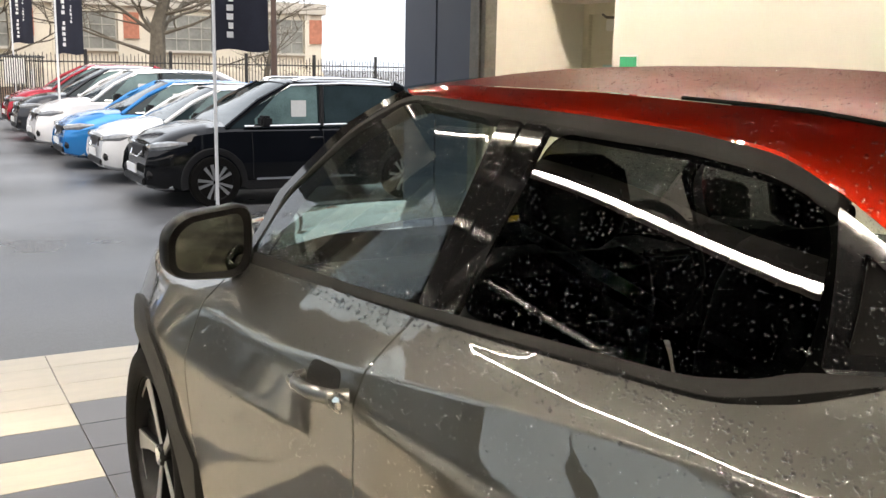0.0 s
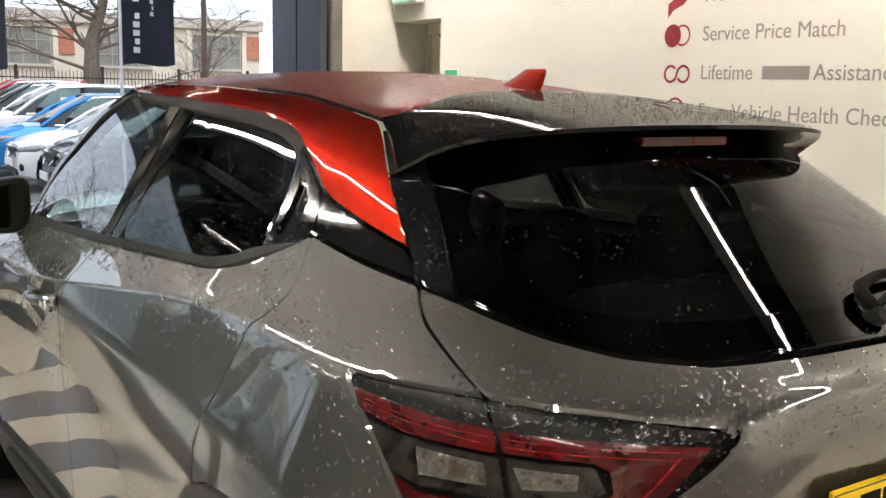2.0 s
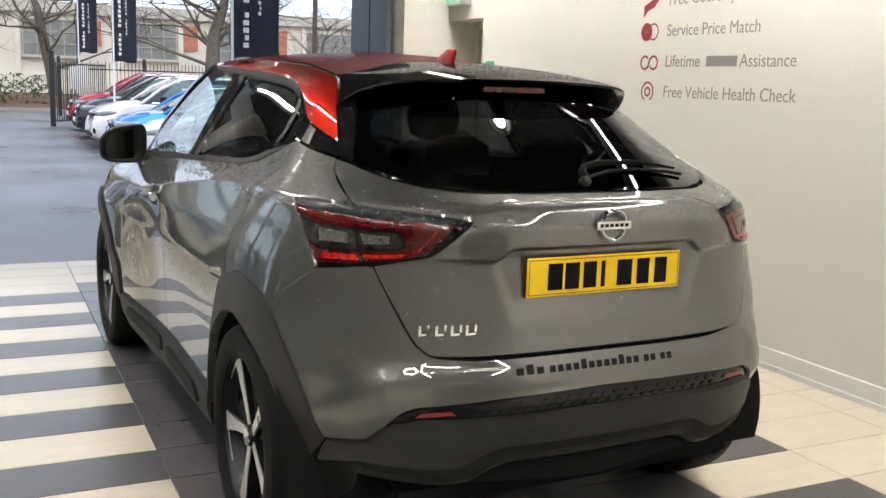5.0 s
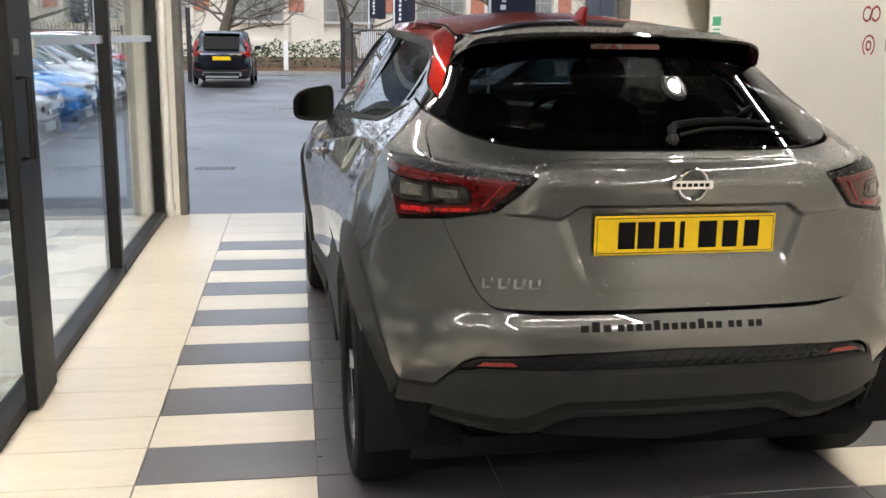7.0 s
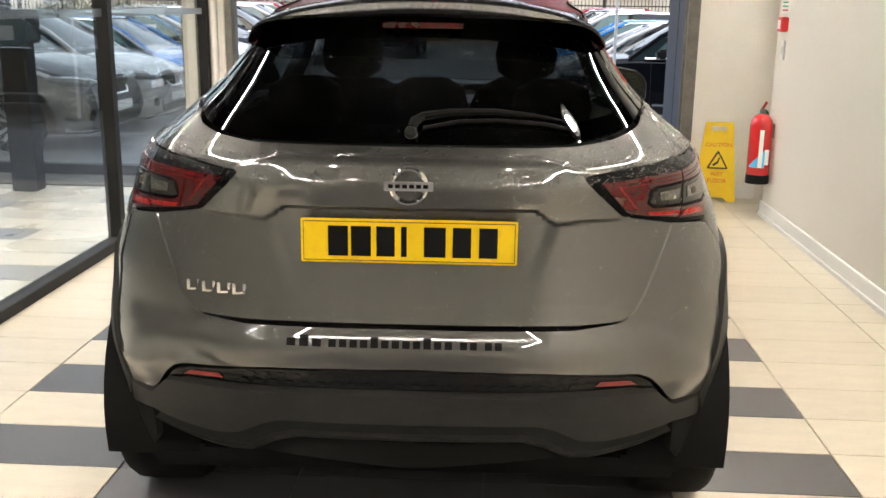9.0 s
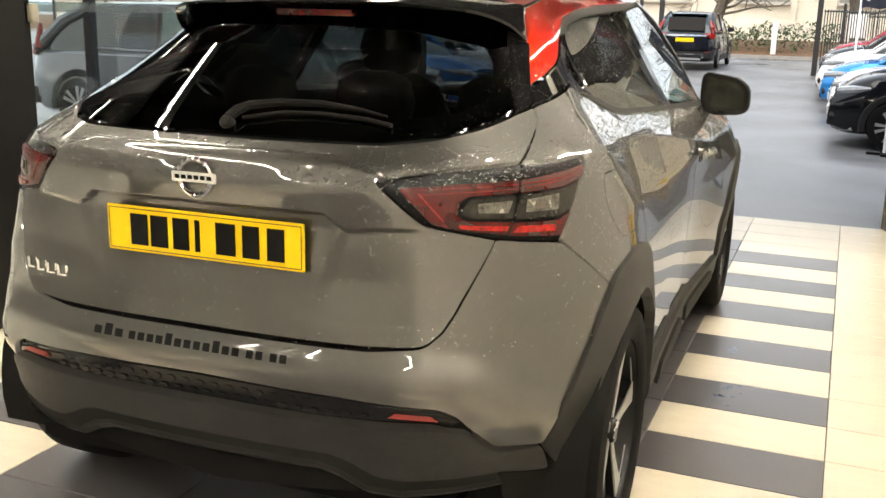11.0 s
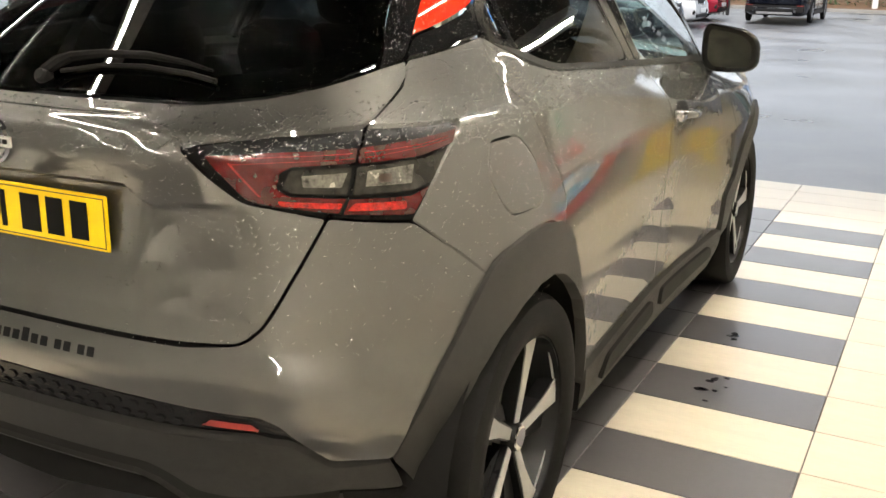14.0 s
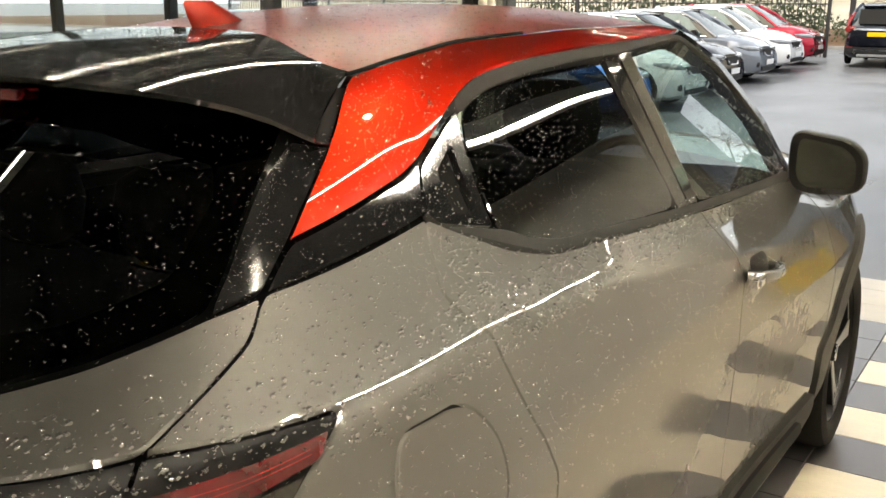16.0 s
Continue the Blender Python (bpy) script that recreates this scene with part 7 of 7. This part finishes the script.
def sign_leaf(y0, y1):
    bm = bmesh.new()
    out = [(-0.155, 0.0), (-0.085, 0.0), (-0.06, 0.035), (0.06, 0.035), (0.085, 0.0), (0.155, 0.0), (0.105, 0.62), (-0.105, 0.62)]
    for poly in (out[:3] + [(-0.06, 0.55), (-0.06, 0.59), (-0.105, 0.62)], [(0.06, 0.55)] + out[3:6][:0] + [(0.06, 0.035)] + out[4:6] + [(0.105, 0.62), (0.06, 0.59)], [(-0.06, 0.035), (0.06, 0.035), (0.06, 0.55), (-0.06, 0.55)], [(-0.06, 0.59), (0.06, 0.59), (0.105, 0.62), (-0.105, 0.62)]):
        a = [bm.verts.new((x, y0 + (y1 - y0) * z / 0.62 - 0.006, z)) for x, z in poly]
        b = [bm.verts.new((x, y0 + (y1 - y0) * z / 0.62 + 0.006, z)) for x, z in poly]
        bm.faces.new(a)
        bm.faces.new(b[::-1])
        for i in range(len(poly)):
            bm.faces.new((a[i], b[i], b[(i + 1) % len(poly)], a[(i + 1) % len(poly)]))
    return bm


part("front_leaf", sign_leaf(-0.055, -0.008), YELLOW, wet)
part("rear_leaf", sign_leaf(0.09, 0.008), YELLOW, wet)


def lettering(text, size, m, mat, parent, name="lettering", align="CENTER", label="", depth=0.0006):
    cu = bpy.data.curves.new(name, "FONT")
    cu.body, cu.size, cu.align_x, cu.align_y, cu.extrude = text, size, align, "CENTER", depth
    ob = new(name, cu)
    dg = bpy.context.evaluated_depsgraph_get()
    me = bpy.data.meshes.new_from_object(ob.evaluated_get(dg))
    bpy.data.objects.remove(ob)
    me.materials.clear()
    me.materials.append(mat)
    ob = new(name, me)
    ob.matrix_world = m
    if parent:
        ob.parent = parent
    if label:
        ob["label"] = label
    return ob


def on_leaf(z):
    return pose(0, -0.055 + 0.047 * z / 0.62 - 0.0068, z, 90, 0, 0)


lettering("CAUTION", 0.045, on_leaf(0.445), RED_SIGN, wet)
lettering("WET", 0.045, on_leaf(0.215), RED_SIGN, wet)
lettering("FLOOR", 0.045, on_leaf(0.165), RED_SIGN, wet)
bm = bmesh.new()
tri = [(-0.075, 0.265), (0.075, 0.265), (0.0, 0.395)]
for i in range(3):
    a, b = tri[i], tri[(i + 1) % 3]
    tube(bm, [(a[0], -0.055 + 0.047 * a[1] / 0.62 - 0.0075, a[1]), (b[0], -0.055 + 0.047 * b[1] / 0.62 - 0.0075, b[1])], 0.006, 6)
part("warning_triangle", bm, INK_ROOM, wet)
part("pictogram", tube(bmesh.new(), [(-0.035, -0.040, 0.285), (0.0, -0.038, 0.31), (0.012, -0.036, 0.345)], 0.009, 6), INK_ROOM, wet)

# ---- lettering on the cream wall ----
def wall_at(y, z):
    return pose(X_WALL - 0.0012, y, z, 90, 0, -90)


def run(text, size):
    """How far a line of text reaches."""
    cu = bpy.data.curves.new("line", "FONT")
    cu.body, cu.size = text, size
    ob = new("line", cu)
    me = bpy.data.meshes.new_from_object(ob.evaluated_get(bpy.context.evaluated_depsgraph_get()))
    far = max(v.co.x for v in me.vertices)
    bpy.data.objects.remove(ob)
    bpy.data.meshes.remove(me)
    return far


def words(text, size, y, z):
    """One part for each word of a line."""
    done = ""
    for word in text.split():
        done = (done + " " + word).strip()
        lettering(word, size, wall_at(y - run(done, size) + run(word, size), z), GREY_VINYL, board, name="word", align="LEFT")


board = thing("wall_lettering", "printed grey list of dealer services with dark red icons", "wall graphic")
ROWS_TEXT = (("Free Courtesy Car", 1.965, 0), ("Service Price Match", 1.785, 0), ("Lifetime", 1.605, 1), ("Free Vehicle Health Check", 1.425, 0))
for text, z, brand in ROWS_TEXT:
    words(text, 0.098, 2.605, z)
    if brand:
        part("bar", boxes((X_WALL - 0.002, X_WALL - 0.0006, 1.985, 2.235, z - 0.028, z + 0.030)), GREY_VINYL, board)
        lettering("Assistance", 0.098, wall_at(1.965, z), GREY_VINYL, board, align="LEFT")


def ring_on_wall(bm, y, z, r, w, a0=0, a1=360, n=28):
    ps = []
    for k in range(n + 1):
        a = radians(a0 + (a1 - a0) * k / n)
        ps.append([bm.verts.new((X_WALL - 0.0015, y - q * math.cos(a), z + q * math.sin(a))) for q in (r - w, r)])
    for p, q in zip(ps, ps[1:]):
        bm.faces.new((p[0], p[1], q[1], q[0]))
    return bm


road = bmesh.new()
pts = [(2.84, 1.905, 0.07), (2.80, 1.935, 0.05), (2.74, 1.955, 0.05), (2.70, 1.99, 0.045), (2.67, 2.03, 0.035)]
rows = [[road.verts.new((X_WALL - 0.0015, y, z + d)) for d in (-h / 2, h / 2)] for y, z, h in pts]
for p, q in zip(rows, rows[1:]):
    road.faces.new((p[0], q[0], q[1], p[1]))
part("road_icon", road, ICON_RED, board)
coins = ring_on_wall(bmesh.new(), 2.735, 1.785, 0.052, 0.010)
ring_on_wall(coins, 2.80, 1.785, 0.055, 0.053)
part("coins_icon", coins, ICON_RED, board)
loop = ring_on_wall(bmesh.new(), 2.80, 1.600, 0.045, 0.013, 40, 330)
ring_on_wall(loop, 2.715, 1.600, 0.045, 0.013, 210, 500)
tube(loop, [(X_WALL - 0.002, 2.768, 1.570), (X_WALL - 0.002, 2.748, 1.628)], 0.006, 4)
part("loop_icon", loop, ICON_RED, board)
pin = ring_on_wall(bmesh.new(), 2.757, 1.425, 0.062, 0.012, -60, 240)
ring_on_wall(pin, 2.757, 1.425, 0.030, 0.013)
part("check_icon", pin, ICON_RED, board)

# ---- floor ----
floor = solid("floor", boxes((X_GLASS - 7, X_WALL + 0.4, -9, Y_END + 0.02, -0.06, -0.007)), GROUT, "beige porcelain floor tiles with a dark striped lane", "floor", "structure")
CX = [-2.183, -1.590, -0.997, -0.404, 0.189, 0.782, 1.375, 1.968, 2.57]
tiles = {}


def tile_mesh(w, d):
    key = (round(w, 3), round(d, 3))
    if key not in tiles:
        for mt in (BEIGE_TILE, DARK_TILE):
            bm = bmesh.new()
            box(bm, -w / 2, w / 2, -d / 2, d / 2, -0.009, 0.0)
            bmesh.ops.bevel(bm, geom=[e for e in bm.edges if min(v.co.z for v in e.verts) > -0.001], offset=0.0015, segments=1, affect="EDGES")
            tiles[(*key, mt.name)] = mesh_of("tile", bm, mt)
        tiles[key] = True
    return key


def lay(x0, x1, y0, y1, dark, bm=None):
    w, d = x1 - x0 - 0.0042, y1 - y0 - 0.0042
    if bm is not None:
        box(bm, x0 + 0.0015, x1 - 0.0015, y0 + 0.0015, y1 - 0.0015, -0.009, 0.0)
        return
    key = tile_mesh(w, d)
    ob = new("tile", tiles[(*key, (DARK_TILE if dark else BEIGE_TILE).name)])
    ob.location = ((x0 + x1) / 2, (y0 + y1) / 2, 0)
    ob.parent = floor


far = {True: bmesh.new(), False: bmesh.new()}
for r in range(-34, 15):
    y0 = 1.205 + 0.3 * r
    y1 = min(y0 + 0.3, Y_END + 0.02)
    if y1 - y0 < 0.05:
        continue
    for c in range(8):
        x0, x1 = max(CX[c], X_GLASS + 0.045), CX[c + 1]
        if c == 7:
            if y0 < 4.9:
                x1 = X_WALL - 0.002
        dark = (c in (2, 3, 4) and y0 < 4.6) or (c in (1, 5) and r % 2 == 0 and y0 < 4.4)
        near = -3.3 < y0 < 6
        lay(x0, x1, y0, y1, dark, None if near else far[dark])
tagged(part("far_tiles", far[False], PALE_TILE, floor), kind="stuff")
tagged(part("far_dark_tiles", far[True], DARK_TILE, floor), kind="stuff")
show, show_dark = bmesh.new(), bmesh.new()
for r in range(-34, 16):
    y0 = 1.205 + 0.3 * r
    for c in range(11):
        x1 = X_GLASS - 0.055 - 0.6 * c
        lay(x1 - 0.6, x1, y0, y0 + 0.3, False, show_dark if (c + 2 * r) % 7 == 3 and r > 4 else show)
tagged(part("showroom_tiles", show, PALE_TILE, floor), kind="stuff")
tagged(part("showroom_grey_tiles", show_dark, material("mid grey tile", (0.25, 0.25, 0.26), 0.3, vary=0.1), floor), kind="stuff")
